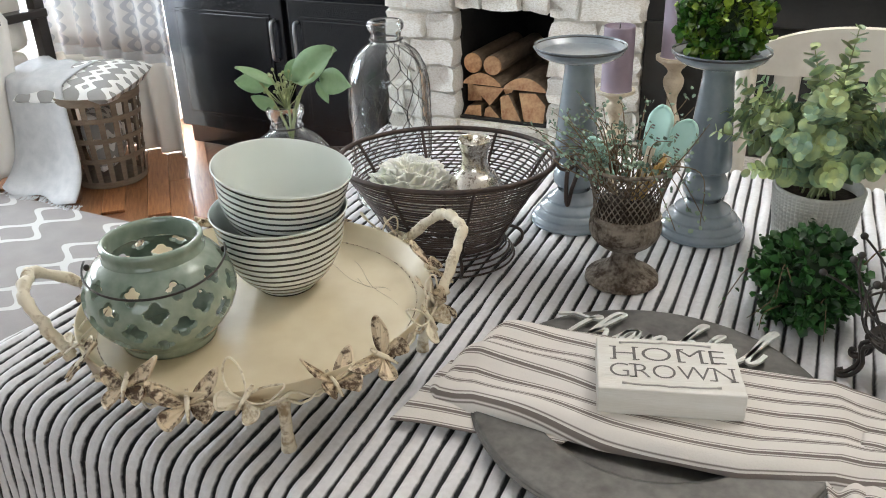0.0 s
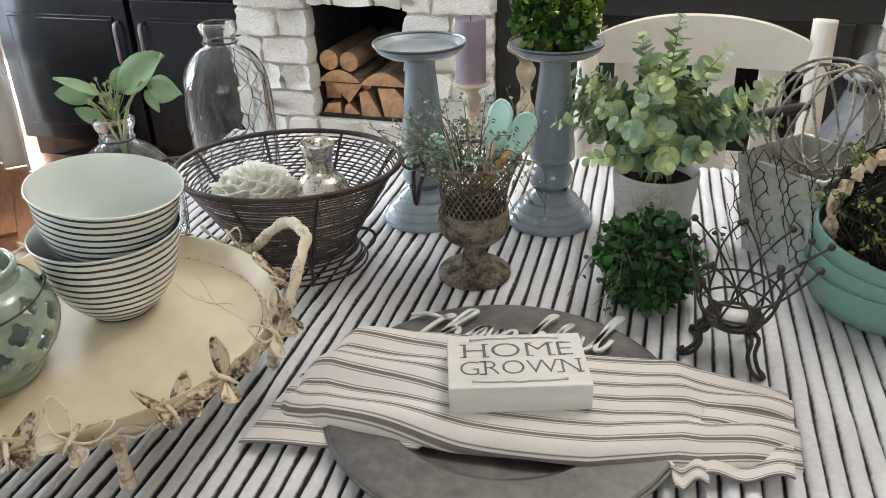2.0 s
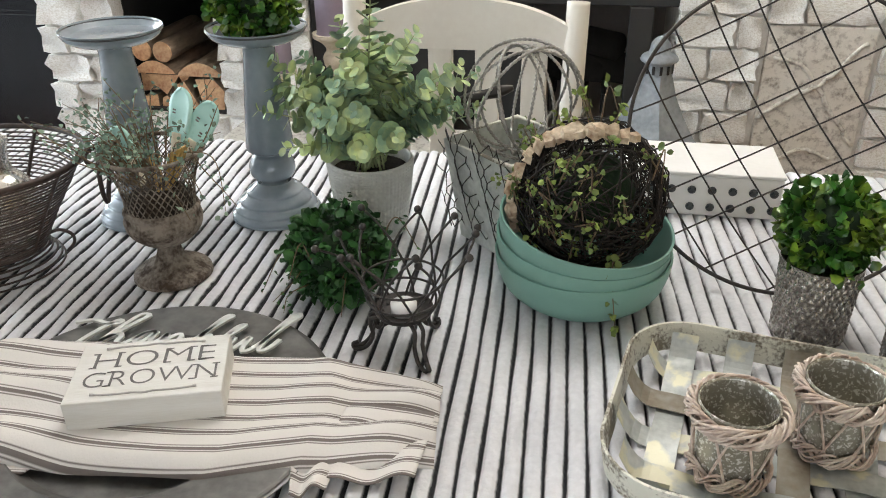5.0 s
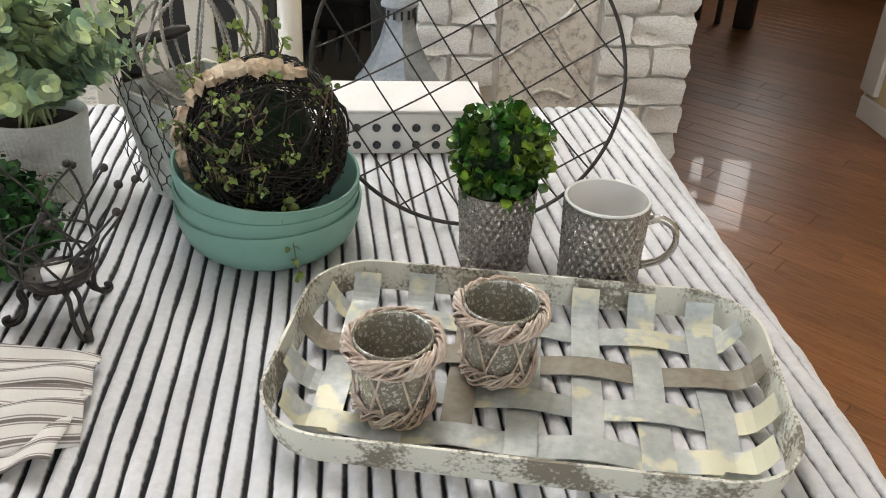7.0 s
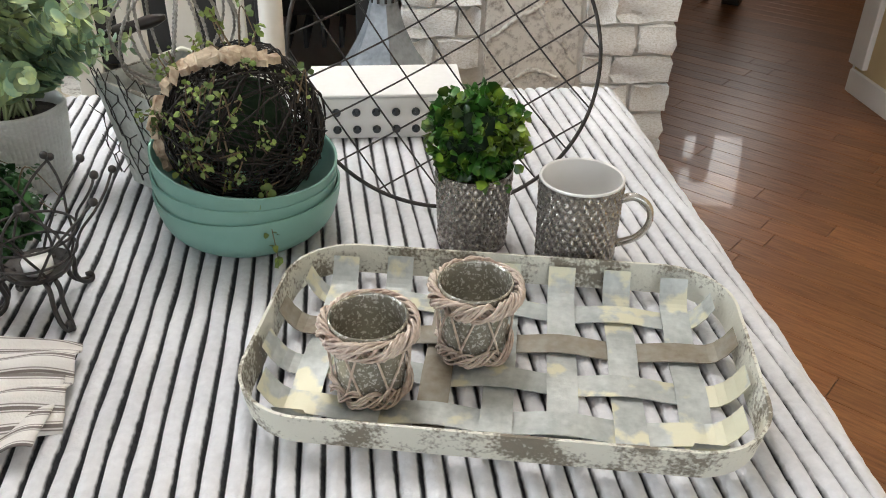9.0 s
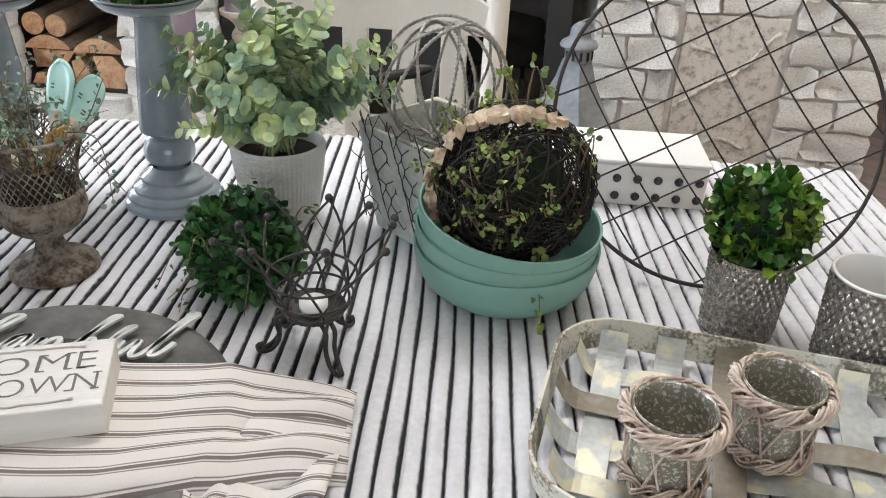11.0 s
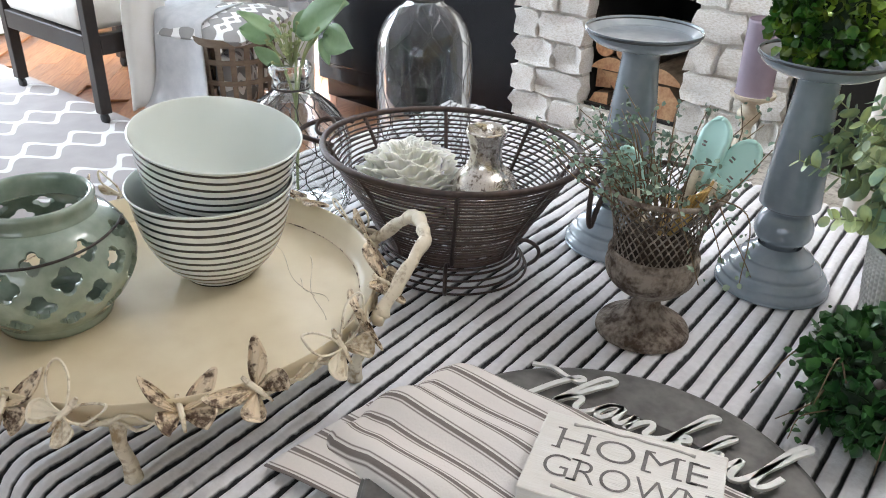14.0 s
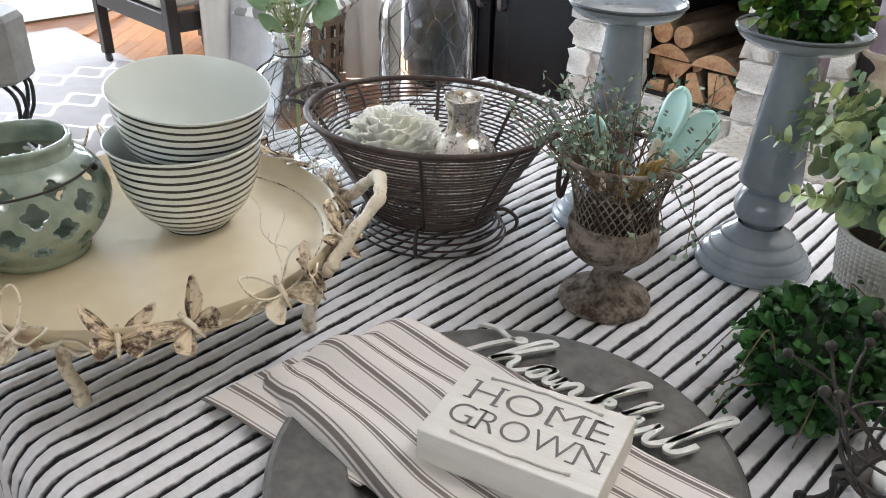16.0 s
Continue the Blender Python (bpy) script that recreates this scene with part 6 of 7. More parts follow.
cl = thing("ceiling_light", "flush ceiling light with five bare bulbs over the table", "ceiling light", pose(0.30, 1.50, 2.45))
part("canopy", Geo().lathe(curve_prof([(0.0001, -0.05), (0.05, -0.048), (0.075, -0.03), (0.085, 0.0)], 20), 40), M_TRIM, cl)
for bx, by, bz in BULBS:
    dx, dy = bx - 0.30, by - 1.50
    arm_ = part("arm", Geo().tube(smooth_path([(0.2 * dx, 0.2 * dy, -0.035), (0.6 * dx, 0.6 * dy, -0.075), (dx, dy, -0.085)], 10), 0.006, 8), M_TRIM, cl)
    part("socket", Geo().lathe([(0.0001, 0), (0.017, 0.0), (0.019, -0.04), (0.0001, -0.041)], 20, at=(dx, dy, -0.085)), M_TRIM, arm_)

# ---- hearth ----
FY = 2.30
fp = thing("fireplace", "whitewashed brick fireplace with a log niche and raised hearth", "fireplace", pose(0, 0, 0))
NX0, NX1, NZ0, NZ1 = -1.05, -0.75, 0.43, 0.765
core = Geo()
core.block((-1.285, FY + 0.02, 0), (NX0 - 0.01, NY, H)).block((NX1 + 0.01, FY + 0.02, 0), (-0.485, NY, H)).block((NX0 - 0.01, FY + 0.02, 0), (NX1 + 0.01, NY, NZ0 - 0.005)).block((NX0 - 0.01, FY + 0.02, NZ1 + 0.02), (NX1 + 0.01, NY, H))
core.block((0.49, FY + 0.02, 0), (1.205, NY, H)).block((-0.485, FY + 0.02, 0.86), (0.49, NY, H))
part("mortar_core", core, M_MORTAR, fp, "grey mortar between whitewashed bricks", smooth=False)
part("niche_back", Geo().block((NX0 - 0.01, NY - 0.12, NZ0 - 0.005), (NX1 + 0.01, NY - 0.005, NZ1 + 0.02)), M_NEARBLACK, fp, "dark recess behind the logs", smooth=False)
part("niche_lining", Geo().block((NX0 - 0.009, FY + 0.06, NZ0 - 0.004), (NX0 - 0.001, NY - 0.12, NZ1 + 0.019)).block((NX1 + 0.001, FY + 0.06, NZ0 - 0.004), (NX1 + 0.009, NY - 0.12, NZ1 + 0.019)).block((NX0, FY + 0.06, NZ1 + 0.008), (NX1, NY - 0.12, NZ1 + 0.019)).block((NX0, FY + 0.03, NZ0 - 0.004), (NX1, NY - 0.12, NZ0 + 0.004)), M_NEARBLACK, fp, smooth=False)
part("hearth_slab", Geo().block((-0.70, 1.97, 0.0), (0.60, FY + 0.018, 0.425), 0.012), M_ROUGHSTONE, fp, "rough grey raised hearth", smooth=False)
part("fireback", Geo().block((-0.485, 2.86, 0.425), (0.49, 2.90, 0.86)), mat("taupe_fireback", (0.36, 0.32, 0.30), (0.30, 0.27, 0.25), rough=0.8, scale=6, fine=100), fp, "plain taupe fireback", smooth=False)
part("iron_hood", Geo().block((-0.48, FY + 0.03, 0.765), (0.485, FY + 0.07, 0.855), 0.004), M_BLACK, fp, "black iron hood bar", smooth=False)
for x0, x1 in ((-0.48, -0.405), (0.365, 0.425)):
    part("iron_jamb", Geo().block((x0, FY + 0.025, 0.425), (x1, FY + 0.06, 0.765), 0.004), M_BLACK, fp, "black iron side jamb", smooth=False)
part("stone_panel", Geo().block((0.70, FY + 0.004, 0.30), (0.95, FY + 0.03, 0.735), 0.004), M_ROUGHSTONE, fp, "rough pitted grey stone panel", smooth=False)
# raised veins on the stone panel
rg = np.random.default_rng(2)
for pts in ([(0.71, 0.50), (0.78, 0.56), (0.85, 0.60), (0.93, 0.70)], [(0.72, 0.66), (0.80, 0.63), (0.88, 0.52), (0.94, 0.44)], [(0.74, 0.36), (0.82, 0.42), (0.90, 0.40)]):
    p = smooth_path([(x, FY + 0.004, z) for x, z in pts], 20) + rg.normal(size=(20, 3)) * 0.002
    part("vein", Geo().tube(p, 0.006, 6), M_ROUGHSTONE, fp)

# added black panel for the shade in the opening's left, and the grate
fs = thing("opening_dark_panel", "black panel added to stand for shade in the opening", "fire screen", pose(0, 0, 0.4255))
part("panel", Geo().block((-0.40, FY + 0.09, 0), (0.10, FY + 0.10, 0.335), 0.003), M_BLACK, fs, smooth=False)
for x0 in (0.1005, -0.4185):
    part("stile", Geo().block((x0, FY + 0.085, 0), (x0 + 0.018, FY + 0.105, 0.335), 0.003), M_BLACK, fs, smooth=False)
gr = thing("fire_grate", "black iron grate with charred logs", "fire grate", pose(0.22, 2.62, 0.4255))
for i in range(5):
    part("bar", Geo().block((-0.11 + i * 0.05, -0.12, 0.0), (-0.098 + i * 0.05, 0.12, 0.06), 0.003), M_BLACK, gr, smooth=False)
for i, (x, z, r) in enumerate([(-0.03, 0.10, 0.042), (0.05, 0.105, 0.045), (0.01, 0.175, 0.04)]):
    part("charred_log", Geo().tube([(x - 0.1, 0.03 * i - 0.03, z), (x, 0.02 * i, z + 0.005), (x + 0.12, -0.02 * i, z)], r, 14), M_NEARBLACK, gr, "charred black log")


# logs in the niche
def log_round(x, z, r, L, y, label):
    lg_ = thing("log", label, "log", pose(x, y, z), "niche logs")
    th = np.arange(28) * 2 * np.pi / 28
    rg = np.random.default_rng(int(abs(x) * 1000))
    P = np.stack([np.stack([(r + 0.0015 * np.sin(th * 5 + k2) + 0.0008 * rg.normal(size=28)) * np.cos(th), np.full(28, k2 * L / 7), (r + 0.0012 * np.sin(th * 3)) * np.sin(th)], -1) for k2 in range(8)])
    P = np.concatenate([P, P[:, :1]], 1)
    part("bark", Geo().grid(P), M_BARKLOG, lg_)
    part("cut_end", Geo().add(np.vstack([np.stack([r * 0.93 * np.cos(th), np.full(28, -0.002), r * 0.93 * np.sin(th)], -1), np.stack([r * np.cos(th), np.full(28, 0.001), r * np.sin(th)], -1)]),
         [tuple(range(28))] + [(i, 28 + i, 28 + (i + 1) % 28, (i + 1) % 28) for i in range(28)]), M_CUT, lg_, "pale cut end", smooth=False)


def log_split(poly, L, y, label, tilt=0.0):
    c = np.mean(poly, 0)
    lg_ = thing("log", label, "log", pose(c[0], y, c[1], 0, tilt, 0), "niche logs")
    p = np.array(poly) - c
    n = len(p)
    rg = np.random.default_rng(int(abs(c[0]) * 5000))
    rows = np.stack([np.stack([p[:, 0] * (1 + 0.03 * rg.normal(size=n)), np.full(n, k2 * L / 5), p[:, 1] * (1 + 0.03 * rg.normal(size=n))], -1) for k2 in range(6)])
    rows = np.concatenate([rows, rows[:, :1]], 1)
    part("split_side", Geo().grid(rows), M_BARKLOG, lg_, smooth=False)
    part("cut_end", Geo().add(np.stack([p[:, 0], np.full(n, -0.001), p[:, 1]], -1), [tuple(range(n))]), M_CUT, lg_, "pale cut end", smooth=False)


zb = NZ0 + 0.004
log_round(-1.012, 0.600, 0.031, 0.34, FY + 0.05, "round barked log with a pale sawn end")
log_round(-0.942, 0.600, 0.030, 0.36, FY + 0.04, "round barked log with a pale sawn end")


def arch(x0, x1, z0, hgt, n=9):
    return [(x0, z0), (x1, z0)] + [(x1 + (x0 - x1) * t, z0 + hgt * math.sin(math.pi * t) ** 0.8 + 0.004) for t in np.linspace(0.04, 0.96, n)]


log_split(arch(-1.045, -0.915, 0.535, 0.034), 0.36, FY + 0.045, "split half log with orange cut face")
log_split(arch(-0.905, -0.765, 0.532, 0.036), 0.36, FY + 0.04, "split half log with orange cut face")
log_split([(-1.015, 0.531), (-0.905, 0.531), (-0.955, 0.470)], 0.34, FY + 0.05, "wedge of split firewood with pale face")
log_split([(-0.970, 0.460), (-0.955, 0.468), (-0.920, zb), (-0.975, zb)], 0.34, FY + 0.05, "wedge of split firewood with pale face")
log_split([(-1.045, zb), (-0.985, zb), (-0.985, 0.470), (-1.03, 0.462)], 0.34, FY + 0.05, "wedge of split firewood with dark bark")
log_split([(-1.045, 0.470), (-0.995, 0.475), (-1.005, 0.530), (-1.045, 0.530)], 0.33, FY + 0.08, "short dark split log with bark")
log_split([(-0.910, zb), (-0.845, zb), (-0.888, 0.515), (-0.915, 0.505)], 0.34, FY + 0.04, "wedge of split firewood with pink face")
log_split([(-0.838, zb), (-0.775, zb), (-0.768, 0.490), (-0.800, 0.525), (-0.855, 0.522)], 0.34, FY + 0.045, "quarter log with pink cut face")
log_split([(-0.915, 0.528), (-0.878, 0.530), (-0.885, 0.517), (-0.905, 0.508)], 0.30, FY + 0.06, "thin splinter of firewood")


# candle pillars and zinc lantern on the hearth
def candle_pillar(m, h, label):
    c = thing("candle_pillar", label, "candle holder", m, "cream candle pillars")
    s_ = h / 0.24
    prof = [(0.0001, 0), (0.040, 0.0), (0.042, 0.008), (0.030, 0.016), (0.018, 0.026), (0.022, 0.045), (0.015, 0.06), (0.013, 0.085), (0.021, 0.10), (0.024, 0.115), (0.014, 0.135), (0.013, 0.16), (0.023, 0.18), (0.025, 0.195), (0.016, 0.21), (0.030, 0.224), (0.046, 0.232), (0.047, 0.24), (0.044, 0.24), (0.0001, 0.238)]
    part("turned_stem", Geo().lathe(curve_prof([(r, z * s_) for r, z in prof], 90), 40), M_OLDCREAM, c)
    return c


def pillar_candle(m, r, h, label):
    cd = thing("pillar_candle", label, "candle", m, "lilac candles")
    part("wax", Geo().lathe(curve_prof([(0.0001, 0), (r, 0.0), (r, 0.01), (r, h - 0.004), (r - 0.004, h), (r - 0.012, h - 0.006), (0.0001, h - 0.008)], 30), 40), M_LILAC, cd)
    part("wick", Geo().tube([(0, 0, h - 0.01), (0.001, 0, h + 0.012)], 0.0012, 6), M_BLACK, cd, "burnt black wick")


candle_pillar(pose(-0.475, 2.05, 0.4255), 0.222, "short antique cream turned candle pillar")
pillar_candle(pose(-0.475, 2.05, 0.648), 0.038, 0.15, "lilac pillar candle on a cream turned stand")
candle_pillar(pose(-0.345, 2.10, 0.4255), 0.305, "tall antique cream turned candle pillar")
pillar_candle(pose(-0.345, 2.10, 0.731), 0.036, 0.15, "lilac pillar candle on a tall cream stand")

zl = thing("zinc_lantern", "weathered blue grey zinc lantern with a pagoda roof", "lantern", pose(0.437, 2.15, 0.4255, 0, 0, 8))


def prism(rs, zs_, n=6):
    th = (np.arange(n + 1) + 0.5) * 2 * np.pi / n
    return Geo().grid(np.stack([np.stack([r * np.cos(th), r * np.sin(th), np.full(n + 1, z)], -1) for r, z in zip(rs, zs_)]))


part("base", prism([0.0001, 0.118, 0.118, 0.10], [0.0, 0.0, 0.03, 0.045]), M_ZINC, zl, smooth=False)
part("roof", prism([0.118, 0.119, 0.100, 0.072, 0.050, 0.038, 0.034], [0.045, 0.062, 0.085, 0.130, 0.175, 0.215, 0.225]), M_ZINC, zl, smooth=False)
part("vent", Geo().lathe(curve_prof([(0.034, 0.222), (0.033, 0.25), (0.044, 0.255), (0.040, 0.266), (0.026, 0.275), (0.022, 0.295), (0.010, 0.308), (0.0001, 0.312)], 30), 30), M_ZINC, zl)
for i in range(12):
    a = 2 * np.pi * i / 12
    part("vent_slot", Geo().block((-0.003, -0.001, -0.010), (0.003, 0.001, 0.010), 0, pose(0.0343 * math.cos(a), 0.0343 * math.sin(a), 0.237, 0, 0, math.degrees(a) + 90)), M_BLACK, zl, smooth=False)
th = np.linspace(-0.3, np.pi + 0.3, 24)
part("ring_handle", Geo().tube(np.stack([0.032 * np.cos(th) + 0.02, np.zeros(24), 0.285 + 0.032 * np.sin(th)], -1), 0.0022, 6), M_ZINC, zl)

# ---- black cabinets ----
CY = 2.72
def cabinet(x0, x1, label, hinge):
    c = thing("cabinet", label, "cabinet", pose(x0, CY, 0), "black base cabinets")
    w = x1 - x0
    part("body", Geo().block((0, 0.02, 0.09), (w, NY - CY - 0.004, 0.93), 0.003), M_BLACKPAINT, c, smooth=False)
    part("toe_kick", Geo().block((0.0, 0.06, 0.0), (w, 0.1, 0.09)), M_BLACKPAINT, c, smooth=False)

    def front(name, z0, z1, hx, hz0, hz1):
        d = part(name, Geo().block((0.012, -0.002, z0), (w - 0.012, 0.019, z1), 0.004), M_BLACKPAINT, c, smooth=False)
        b = 0.075
        part("raised_panel", Geo().block((0.012 + b, -0.010, z0 + b), (w - 0.012 - b, -0.001, z1 - b), 0.008), M_BLACKPAINT, d, smooth=False)
        fr = Geo()
        for lo, hi in (((0.012 + b - 0.012, -0.008, z0 + b - 0.012), (w - b, -0.0015, z0 + b)), ((0.012 + b - 0.012, -0.008, z1 - b), (w - b, -0.0015, z1 - b + 0.012)),
                       ((0.012 + b - 0.012, -0.0082, z0 + b), (0.012 + b, -0.0015, z1 - b)), ((w - 0.012 - b, -0.0082, z0 + b), (w - b, -0.0015, z1 - b))):
            fr.block(lo, hi, 0.002)
        part("moulding", fr, M_BLACKPAINT, d, smooth=False)
        if hx is not None:
            part("handle", Geo().tube(smooth_path([(hx, -0.002, hz0), (hx, -0.026, hz0 + 0.012), (hx, -0.028, (hz0 + hz1) / 2), (hx, -0.026, hz1 - 0.012), (hx, -0.002, hz1)], 20), 0.0075, 8), M_HANDLE, d, "pewter bar handle")
    front("door", 0.10, 0.685, (w - 0.055) if hinge == "l" else 0.055, 0.44, 0.60)
    front("drawer", 0.70, 0.915, None, 0, 0)


cabinet(-2.66, -2.006, "black painted base cabinet with a raised panel door", "l")
cabinet(-2.002, -1.30, "black painted base cabinet with a raised panel door beside the brick", "r")
solo("countertop", Geo().block((-2.69, CY - 0.03, 0.931), (-1.292, NY - 0.003, 0.965), 0.004), M_BLACKPAINT, "dark countertop over the black cabinets", "countertop", smooth=False)

# ---- window corner: curtain, basket, pillow, throw ----
def curtain(x0, x1, seed, label):
    c = thing("curtain", label, "curtain", pose(0, 0, 0), "window curtains")
    rg = np.random.default_rng(seed)
    ph = rg.uniform(0, 6)

    def sheet(z0, z1, n):
        q = np.linspace(x0, x1, 70)
        rows = []
        for z in np.linspace(z0, z1, n):
            k0 = 0.018 + 0.012 * (0.6 - min(z, 0.6))
            y = 2.62 + k0 * np.sin((q - x0) / 0.020 + ph + 0.4 * math.sin(z * 3)) - 0.05 * max(0, 0.3 - z)
            rows.append(np.stack([q + 0.02 * math.sin(z * 2 + ph), y, np.full(70, z)], -1))
        return Geo().grid(np.stack(rows))
    for nm, z0, z1, mm, lb in (("lower_cloth", 0.004, 0.40, M_CURTAIN, "plain ivory lower cloth"), ("band", 0.40, 0.44, M_THROW, "grey woven band"), ("upper_cloth", 0.44, 2.3, M_IKAT, "white cloth with grey diamonds")):
        part(nm, sheet(z0, z1, 20), mm, c, lb).modifiers.new("cloth", "SOLIDIFY").thickness = 0.003


curtain(-3.75, -3.42, 1, "ivory curtain with grey diamonds gathered at a bright window")
curtain(-3.30, -2.52, 7, "ivory curtain with grey diamonds hanging to the floor")
solo("curtain_rod", Geo().tube([(-3.9, 2.62, 2.31), (-2.5, 2.62, 2.31)], 0.012, 10), M_BLACK, "black iron curtain rod above the window", "curtain rod")
glow = bpy.data.materials.new("bright_outdoors")
glow.use_nodes = True
glow.node_tree.nodes["Principled BSDF"].inputs["Emission Color"].default_value = (0.95, 0.97, 1.0, 1)
glow.node_tree.nodes["Principled BSDF"].inputs["Emission Strength"].default_value = 2.4
solo("backdrop", Geo().block((-4.6, 4.6, -0.4), (-2.0, 4.62, 3.0)).block((1.5, 6.4, -0.4), (4.2, 6.42, 3.0)), glow, "plain bright daylight outside the window", "backdrop", kind="structure", smooth=False)

bk = thing("splint_basket", "round open basket of grey brown wood splints", "basket", pose(-2.64, 2.27, 0))
bk.scale = (0.80, 0.80, 0.93)
for z, r in ((0.012, 0.172), (0.12, 0.183), (0.21, 0.192), (0.30, 0.201), (0.375, 0.209)):
    hgt = 0.034 if z > 0.35 else 0.022
    part("hoop", Geo().lathe([(r, z), (r + 0.003, z + hgt), (r - 0.002, z + hgt), (r - 0.005, z), (r, z)], 56), M_BASKETWOOD, bk, smooth=False)
for i in range(18):
    a = 2 * np.pi * i / 18
    part("stave", Geo().add([((0.165 + 0.038 * q) * math.cos(a + s_ * 0.07), (0.165 + 0.038 * q) * math.sin(a + s_ * 0.07), 0.39 * q + 0.004) for q in (0, 1) for s_ in (-1, 1)] +
         [((0.169 + 0.038 * q) * math.cos(a + s_ * 0.07), (0.169 + 0.038 * q) * math.sin(a + s_ * 0.07), 0.39 * q + 0.004) for q in (0, 1) for s_ in (-1, 1)],
         [(0, 1, 3, 2), (4, 6, 7, 5), (0, 4, 5, 1), (2, 3, 7, 6), (0, 2, 6, 4), (1, 5, 7, 3)]), M_BASKETWOOD, bk, smooth=False)
part("floor", Geo().lathe([(0.0001, 0.004), (0.168, 0.004), (0.168, 0.012), (0.0001, 0.012)], 40), M_BASKETWOOD, bk, smooth=False)


def cushion(name, label, m, w, h, t, material, group=""):
    n = 22
    a = np.linspace(-1, 1, n)
    A, B = np.meshgrid(a, a)
    bul = np.clip((1 - np.abs(A) ** 2.6) * (1 - np.abs(B) ** 2.6), 0, 1) ** 0.45
    pinch = 1 - 0.06 * (np.abs(A) * np.abs(B)) ** 2
    top = np.stack([A * w / 2 * pinch, B * h / 2 * pinch, t / 2 * bul], -1)
    bot = top * np.array([1, 1, -1])
    return solo(name, Geo().grid(top).grid(bot[::-1]), material, label, "pillow", m, group)


cushion("throw_pillow", "grey and white trellis pillow stuffed into a basket", pose(-2.70, 2.28, 0.395, 8, -3, 14), 0.46, 0.36, 0.12, M_PILLOW)
cushion("throw_pillow", "grey and white trellis pillow showing through basket splints", pose(-2.64, 2.27, 0.185, 0, 85, 30), 0.25, 0.24, 0.13, M_PILLOW)

rg = np.random.default_rng(3)
q, v = np.linspace(0, 1, 36), np.linspace(0, 1, 40)
P = []
for b in v:
    for a in q:
        # over the rim and down the side of the basket
        if b < 0.22:
            f_ = b / 0.22
            y, z = 2.34 - 0.22 * f_, 0.455 + 0.01 * math.sin(f_ * 3) - 0.03 * f_
        else:
            f_ = (b - 0.22) / 0.78
            y, z = 2.12 - 0.07 * f_ ** 0.5 - 0.10 * f_ ** 6, 0.425 - 0.405 * f_ ** 1.05
        x = -3.02 + 0.33 * a + 0.10 * b * (a - 0.2) + 0.10 * b
        P.append((x, y + 0.020 * math.sin(a * 9 + b * 3) * b + 0.11 * (a - 0.5) ** 2, max(0.006, z + 0.006 * math.sin(a * 14))))
thr = thing("throw_blanket", "pale grey fringed throw hanging over a basket", "blanket", pose(0, 0, 0))
part("cloth", Geo().grid(np.array(P).reshape(40, 36, 3)), M_THROW, thr).modifiers.new("cloth", "SOLIDIFY").thickness = 0.006
g = Geo()
for i in range(46):
    a = i / 45
    x = -2.99 + 0.33 * a + 0.10 * (a - 0.2) + 0.10
    y = 1.955 + 0.11 * (a - 0.5) ** 2 + 0.02 * math.sin(a * 9 + 3)
    g.tube(smooth_path([(x, y, 0.02), (x + rg.normal() * 0.01, y - 0.03, 0.008), (x + rg.normal() * 0.025, y - 0.07 - 0.02 * rg.random(), 0.0035)], 7), 0.003, 5)
part("fringe", g, M_THROW, thr, "twisted pale fringe")

# armchair on casters
ac = thing("armchair", "dark framed armchair with cream cushions on casters", "armchair", pose(-3.36, 2.17, 0))
for x, y in ((0.36, -0.31), (-0.36, -0.31), (0.36, 0.20), (-0.36, 0.20)):
    lg_ = part("leg", Geo().block((x - 0.024, y - 0.024, 0.05), (x + 0.024, y + 0.024, 0.62 if y < 0 else 0.80), 0.004), M_ESPRESSO, ac, smooth=False)
    part("caster", Geo().lathe([(0.0001, -0.011), (0.02, -0.011), (0.026, -0.006), (0.026, 0.006), (0.02, 0.011), (0.0001, 0.011)], 20).move(pose(x, y, 0.027, 90, 0, 0)), M_BLACK, lg_, "black caster wheel")
for nm, lo, hi in (("front_rail", (-0.335, -0.332, 0.285), (0.335, -0.288, 0.365)), ("back_rail", (-0.335, 0.178, 0.285), (0.335, 0.222, 0.365)), ("side_rail", (0.338, -0.285, 0.285), (0.382, 0.175, 0.365)), ("side_rail", (-0.382, -0.285, 0.285), (-0.338, 0.175, 0.365)),
                   ("arm", (0.325, -0.36, 0.621), (0.40, 0.22, 0.655)), ("arm", (-0.40, -0.36, 0.621), (-0.325, 0.22, 0.655)), ("top_rail", (-0.335, 0.18, 0.70), (0.335, 0.22, 0.80))):
    part(nm, Geo().block(lo, hi, 0.005), M_ESPRESSO, ac, smooth=False)
part("seat_cushion", Geo().block((-0.325, -0.33, 0.366), (0.325, 0.15, 0.49), 0.035), M_LINEN, ac, "cream upholstered seat", smooth=True)
part("back_cushion", Geo().block((-0.32, 0.05, 0.491), (0.32, 0.175, 0.86), 0.04), M_LINEN, ac, "cream upholstered back", smooth=True)
P = []
for b in np.linspace(0, 1, 26):
    for a in np.linspace(0, 1, 14):
        y = -0.20 + 0.20 * a + 0.01 * math.sin(b * 9)
        if b < 0.25:
            P.append((0.30 + 0.105 * b / 0.25, y, 0.668 + 0.004 * math.sin(a * 8)))
        else:
            P.append((0.405 + 0.012 * math.sin(a * 12 + b * 2), y + 0.02 * math.sin(b * 5), 0.668 - 0.62 * (b - 0.25) / 0.75))
part("draped_throw", Geo().grid(np.array(P).reshape(26, 14, 3)), M_CURTAIN, ac, "cream knitted throw over the arm").modifiers.new("cloth", "SOLIDIFY").thickness = 0.006

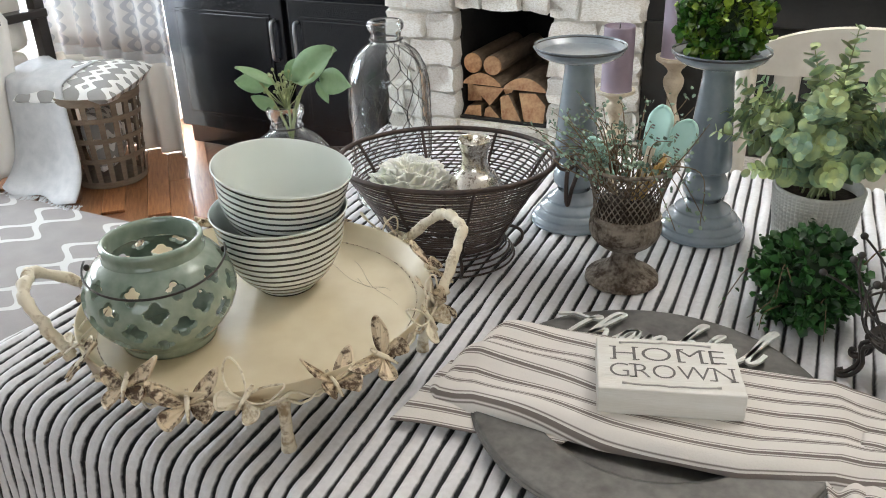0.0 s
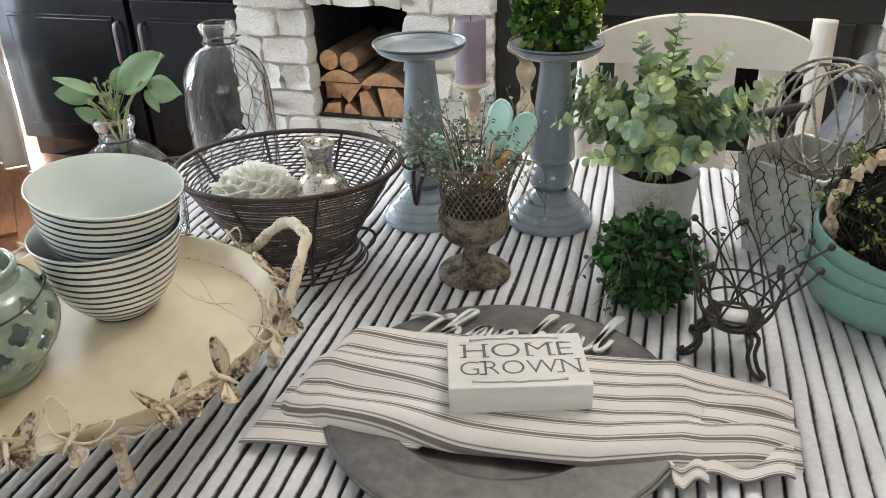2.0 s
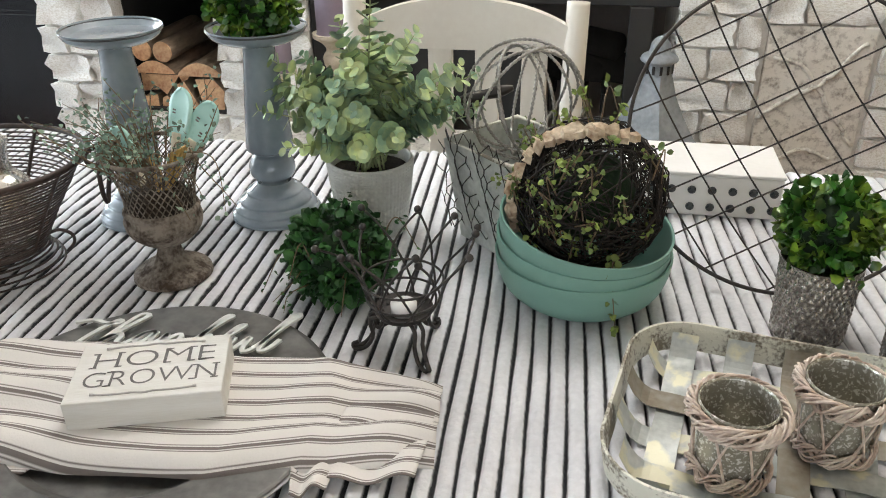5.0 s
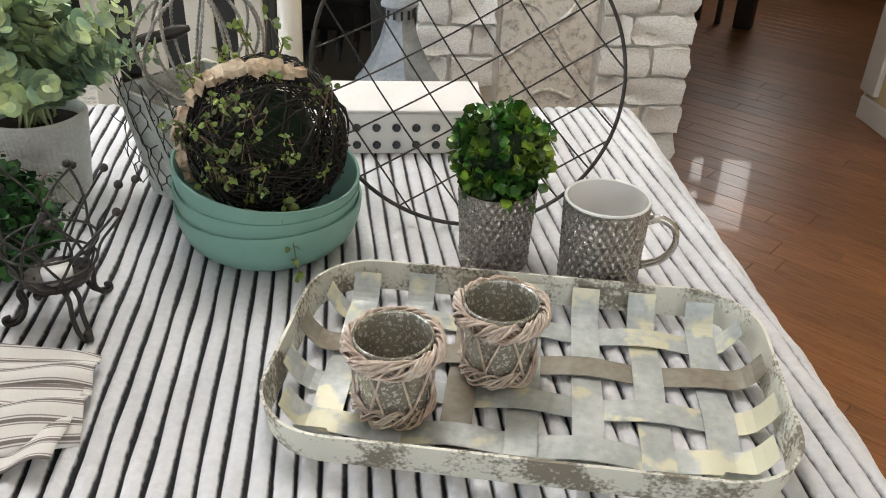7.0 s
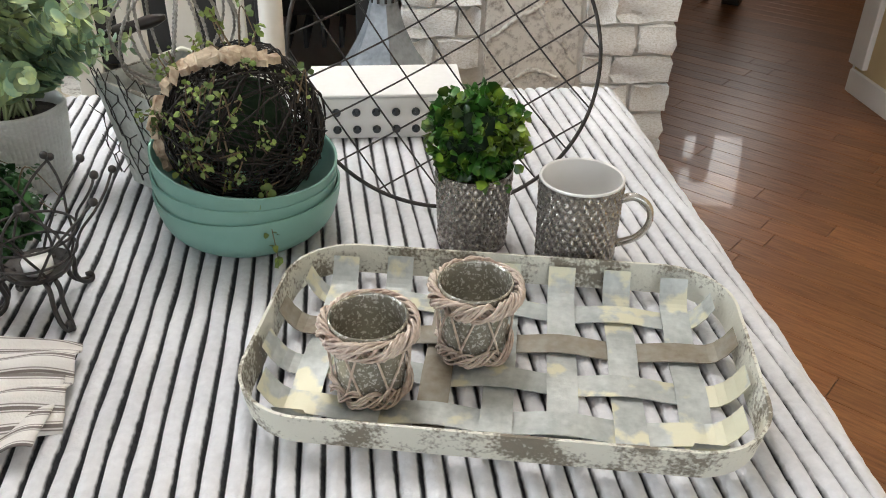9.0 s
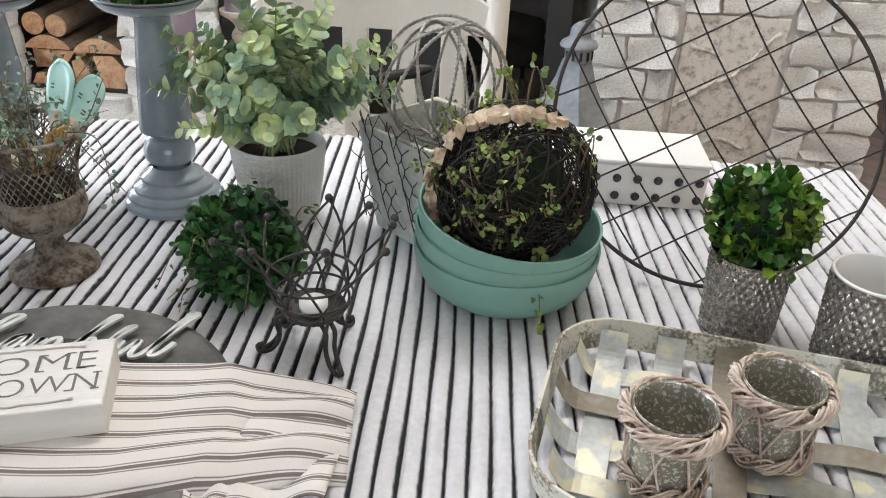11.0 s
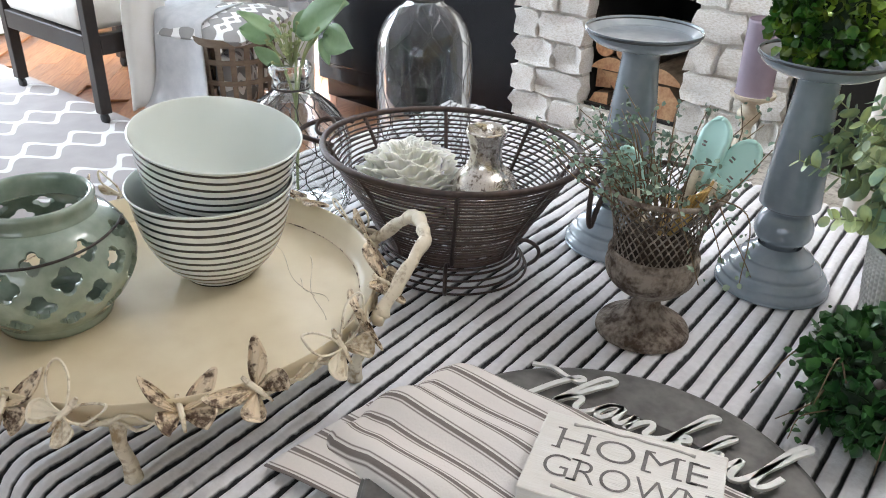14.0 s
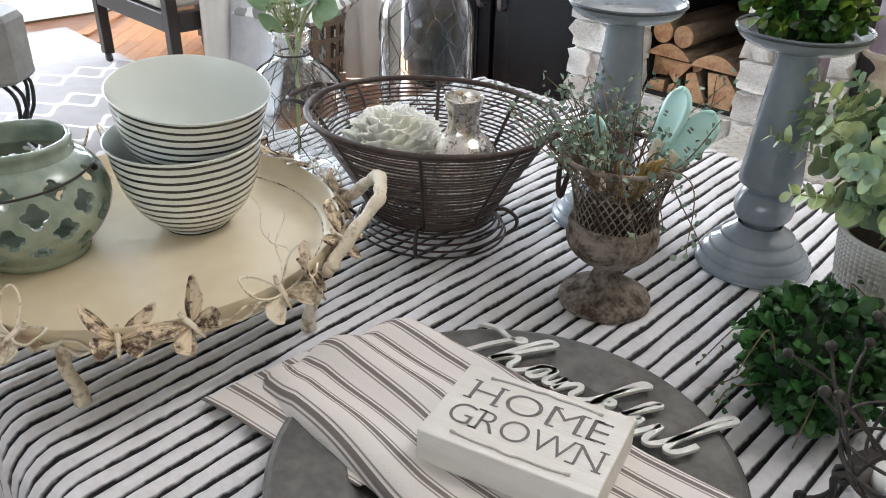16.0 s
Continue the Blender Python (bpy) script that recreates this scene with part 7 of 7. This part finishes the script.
# small stool with iron legs
st = thing("stool", "grey block stool on curved black iron legs", "stool", pose(-2.97, 1.12, 0.012))
part("seat", prism([0.0001, 0.15, 0.165, 0.165, 0.15, 0.0001], [0.235, 0.235, 0.25, 0.45, 0.47, 0.472], 8), M_STOOL, st, smooth=False)
for i in range(4):
    a = radians(20 + 90 * i)
    for off in (-0.015, 0.015):
        c_, s_ = math.cos(a), math.sin(a)
        pts = [(r * c_ - off * s_, r * s_ + off * c_, z) for r, z in ((0.10, 0.235), (0.16, 0.19), (0.155, 0.10), (0.12, 0.04), (0.17, 0.006))]
        part("leg", Geo().tube(smooth_path(pts, 20), 0.0075, 7), M_BLACK, st)
solo("rug", Geo().block((-4.5, -1.4, 0.001), (-1.75, 1.95, 0.012), 0.004), M_RUG, "beige area rug with a pale trellis pattern", "rug", smooth=False)

# ---- hallway railing ----
rl = thing("stair_railing", "dark stair railing with square balusters in the hall", "railing", pose(2.28, 4.45, 0, 0, 0, 55))
part("newel", Geo().block((-0.045, -0.045, 0), (0.045, 0.045, 1.05), 0.006), M_ESPRESSO, rl, smooth=False)
for i in range(9):
    part("baluster", Geo().block((-0.014, 0.12 + 0.11 * i, 0.0), (0.014, 0.148 + 0.11 * i, 0.93), 0.003), M_ESPRESSO, rl, smooth=False)
part("handrail", Geo().block((-0.03, 0.046, 0.931), (0.03, 1.12, 0.985), 0.01), M_ESPRESSO, rl, smooth=False)
door = thing("door_1", "white painted glazed door at the end of the hall", "door", pose(2.75, WY1 + 0.05, 0), kind="structure")
part("leaf", Geo().block((-0.425, 0, 0.005), (0.425, 0.04, 1.22), 0.003).block((-0.425, 0, 1.74), (0.425, 0.04, 2.05), 0.003).block((-0.425, 0, 1.22), (-0.22, 0.04, 1.74), 0.003).block((0.22, 0, 1.22), (0.425, 0.04, 1.74), 0.003), M_TRIM, door, smooth=False)
for x in (-0.19, 0.19):
    part("panel", Geo().block((x - 0.13, -0.008, 0.2), (x + 0.13, -0.001, 0.85), 0.006), M_TRIM, door, smooth=False)

# ---- bricks of the hearth ----
brick_meshes = []
for k0 in range(6):
    bm = bmesh.new()
    bmesh.ops.create_cube(bm, size=1.0)
    bmesh.ops.subdivide_edges(bm, edges=list(bm.edges), cuts=2, use_grid_fill=True)
    rg = np.random.default_rng(50 + k0)
    for vtx in bm.verts:
        e = sum(abs(abs(c) - 0.5) < 1e-4 for c in vtx.co)
        vtx.co *= 1 - 0.035 * max(0, e - 1)
        vtx.co += Vector(rg.normal(size=3) * np.array([0.022, 0.07, 0.035]))
    me = bpy.data.meshes.new("brick")
    bm.to_mesh(me)
    bm.free()
    me.materials.append(M_BRICK)
    me.polygons.foreach_set("use_smooth", [True] * len(me.polygons))
    me.set_sharp_from_angle(angle=radians(50))
    brick_meshes.append(me)
rgb = np.random.default_rng(77)
ROW = 0.082


def lay(x0, x1, z0, z1, deep=0.1, turn_ends=True):
    k0 = int(round((z0) / ROW))
    z = z0
    while z < z1 - 0.02:
        cuts = [x0]
        off = 0.085 if k0 % 2 else 0.145
        x = x0 + off
        while x < x1 - 0.05:
            cuts.append(x)
            x += rgb.uniform(0.125, 0.16)
        cuts.append(x1)
        for a, b in zip(cuts[:-1], cuts[1:]):
            hgt = min(ROW, z1 - z) - 0.011
            o = part("brick", brick_meshes[rgb.integers(6)], M_BRICK, fp)
            o.matrix_local = pose((a + b) / 2, FY + deep / 2 + rgb.uniform(-0.007, 0.004), z + hgt / 2 + 0.004, 0, rgb.uniform(-0.8, 0.8), rgb.uniform(-1, 1)) @ Matrix.Diagonal((b - a - 0.006, deep, hgt + 0.004, 1))
        z += ROW
        k0 += 1


TOPZ = 1.22
lay(-1.295, NX0, 0.02, TOPZ)
lay(NX0, NX1, 0.02, NZ0 - 0.004)
lay(NX1, -0.475, 0.02, TOPZ)
lay(NX0, NX1, NZ1 + 0.004, TOPZ)
lay(0.48, 0.69, 0.43, TOPZ)
lay(0.96, 1.215, 0.05, TOPZ)
lay(0.69, 0.96, 0.738, TOPZ)
lay(-0.475, 0.48, 0.862, TOPZ)
# return of the outer corner beside the hall
for i in range(14):
    z = 0.05 + i * ROW
    cuts = [FY + 0.10, FY + 0.24, FY + 0.38, FY + 0.52, FY + 0.66]
    for a, b in zip(cuts[:-1], cuts[1:]):
        o = part("brick", brick_meshes[rgb.integers(6)], M_BRICK, fp)
        o.matrix_local = pose(1.215 - 0.05, (a + b) / 2, z + 0.04, 0, 0, 90) @ Matrix.Diagonal((b - a - 0.011, 0.1, ROW - 0.011, 1))

# ---- oak boards of the floor ----
floor_ob = bpy.data.objects["floor"]
plank_meshes = []
for L in (0.7, 0.95, 1.2):
    me = Geo().block((-L / 2 + 0.0008, -0.0412, -0.011), (L / 2 - 0.0008, 0.0412, 0.0), 0.0012).mesh("plank", False)
    me.materials.append(M_PLANK)
    plank_meshes.append((L, me))
rgp = np.random.default_rng(9)
ANG = -45
c, s_ = math.cos(radians(ANG)), math.sin(radians(ANG))
for j in range(-70, 80):
    x = -6.5 + rgp.uniform(0, 0.8)
    while x < 6.5:
        L, me = plank_meshes[rgp.integers(3)]
        x += L / 2
        px, py = x * c - j * 0.084 * s_, x * s_ + j * 0.084 * c
        if (0.85 < px < 3.7 and 0.2 < py < 5.5 and not (px > 2.75 and py < 2.6)) or (-4.6 < px < -1.2 and 1.85 < py < 3.0):
            o = new("plank", me)
            o.parent = floor_ob
            o.matrix_local = pose(px, py, 0, 0, 0, ANG)
        x += L / 2
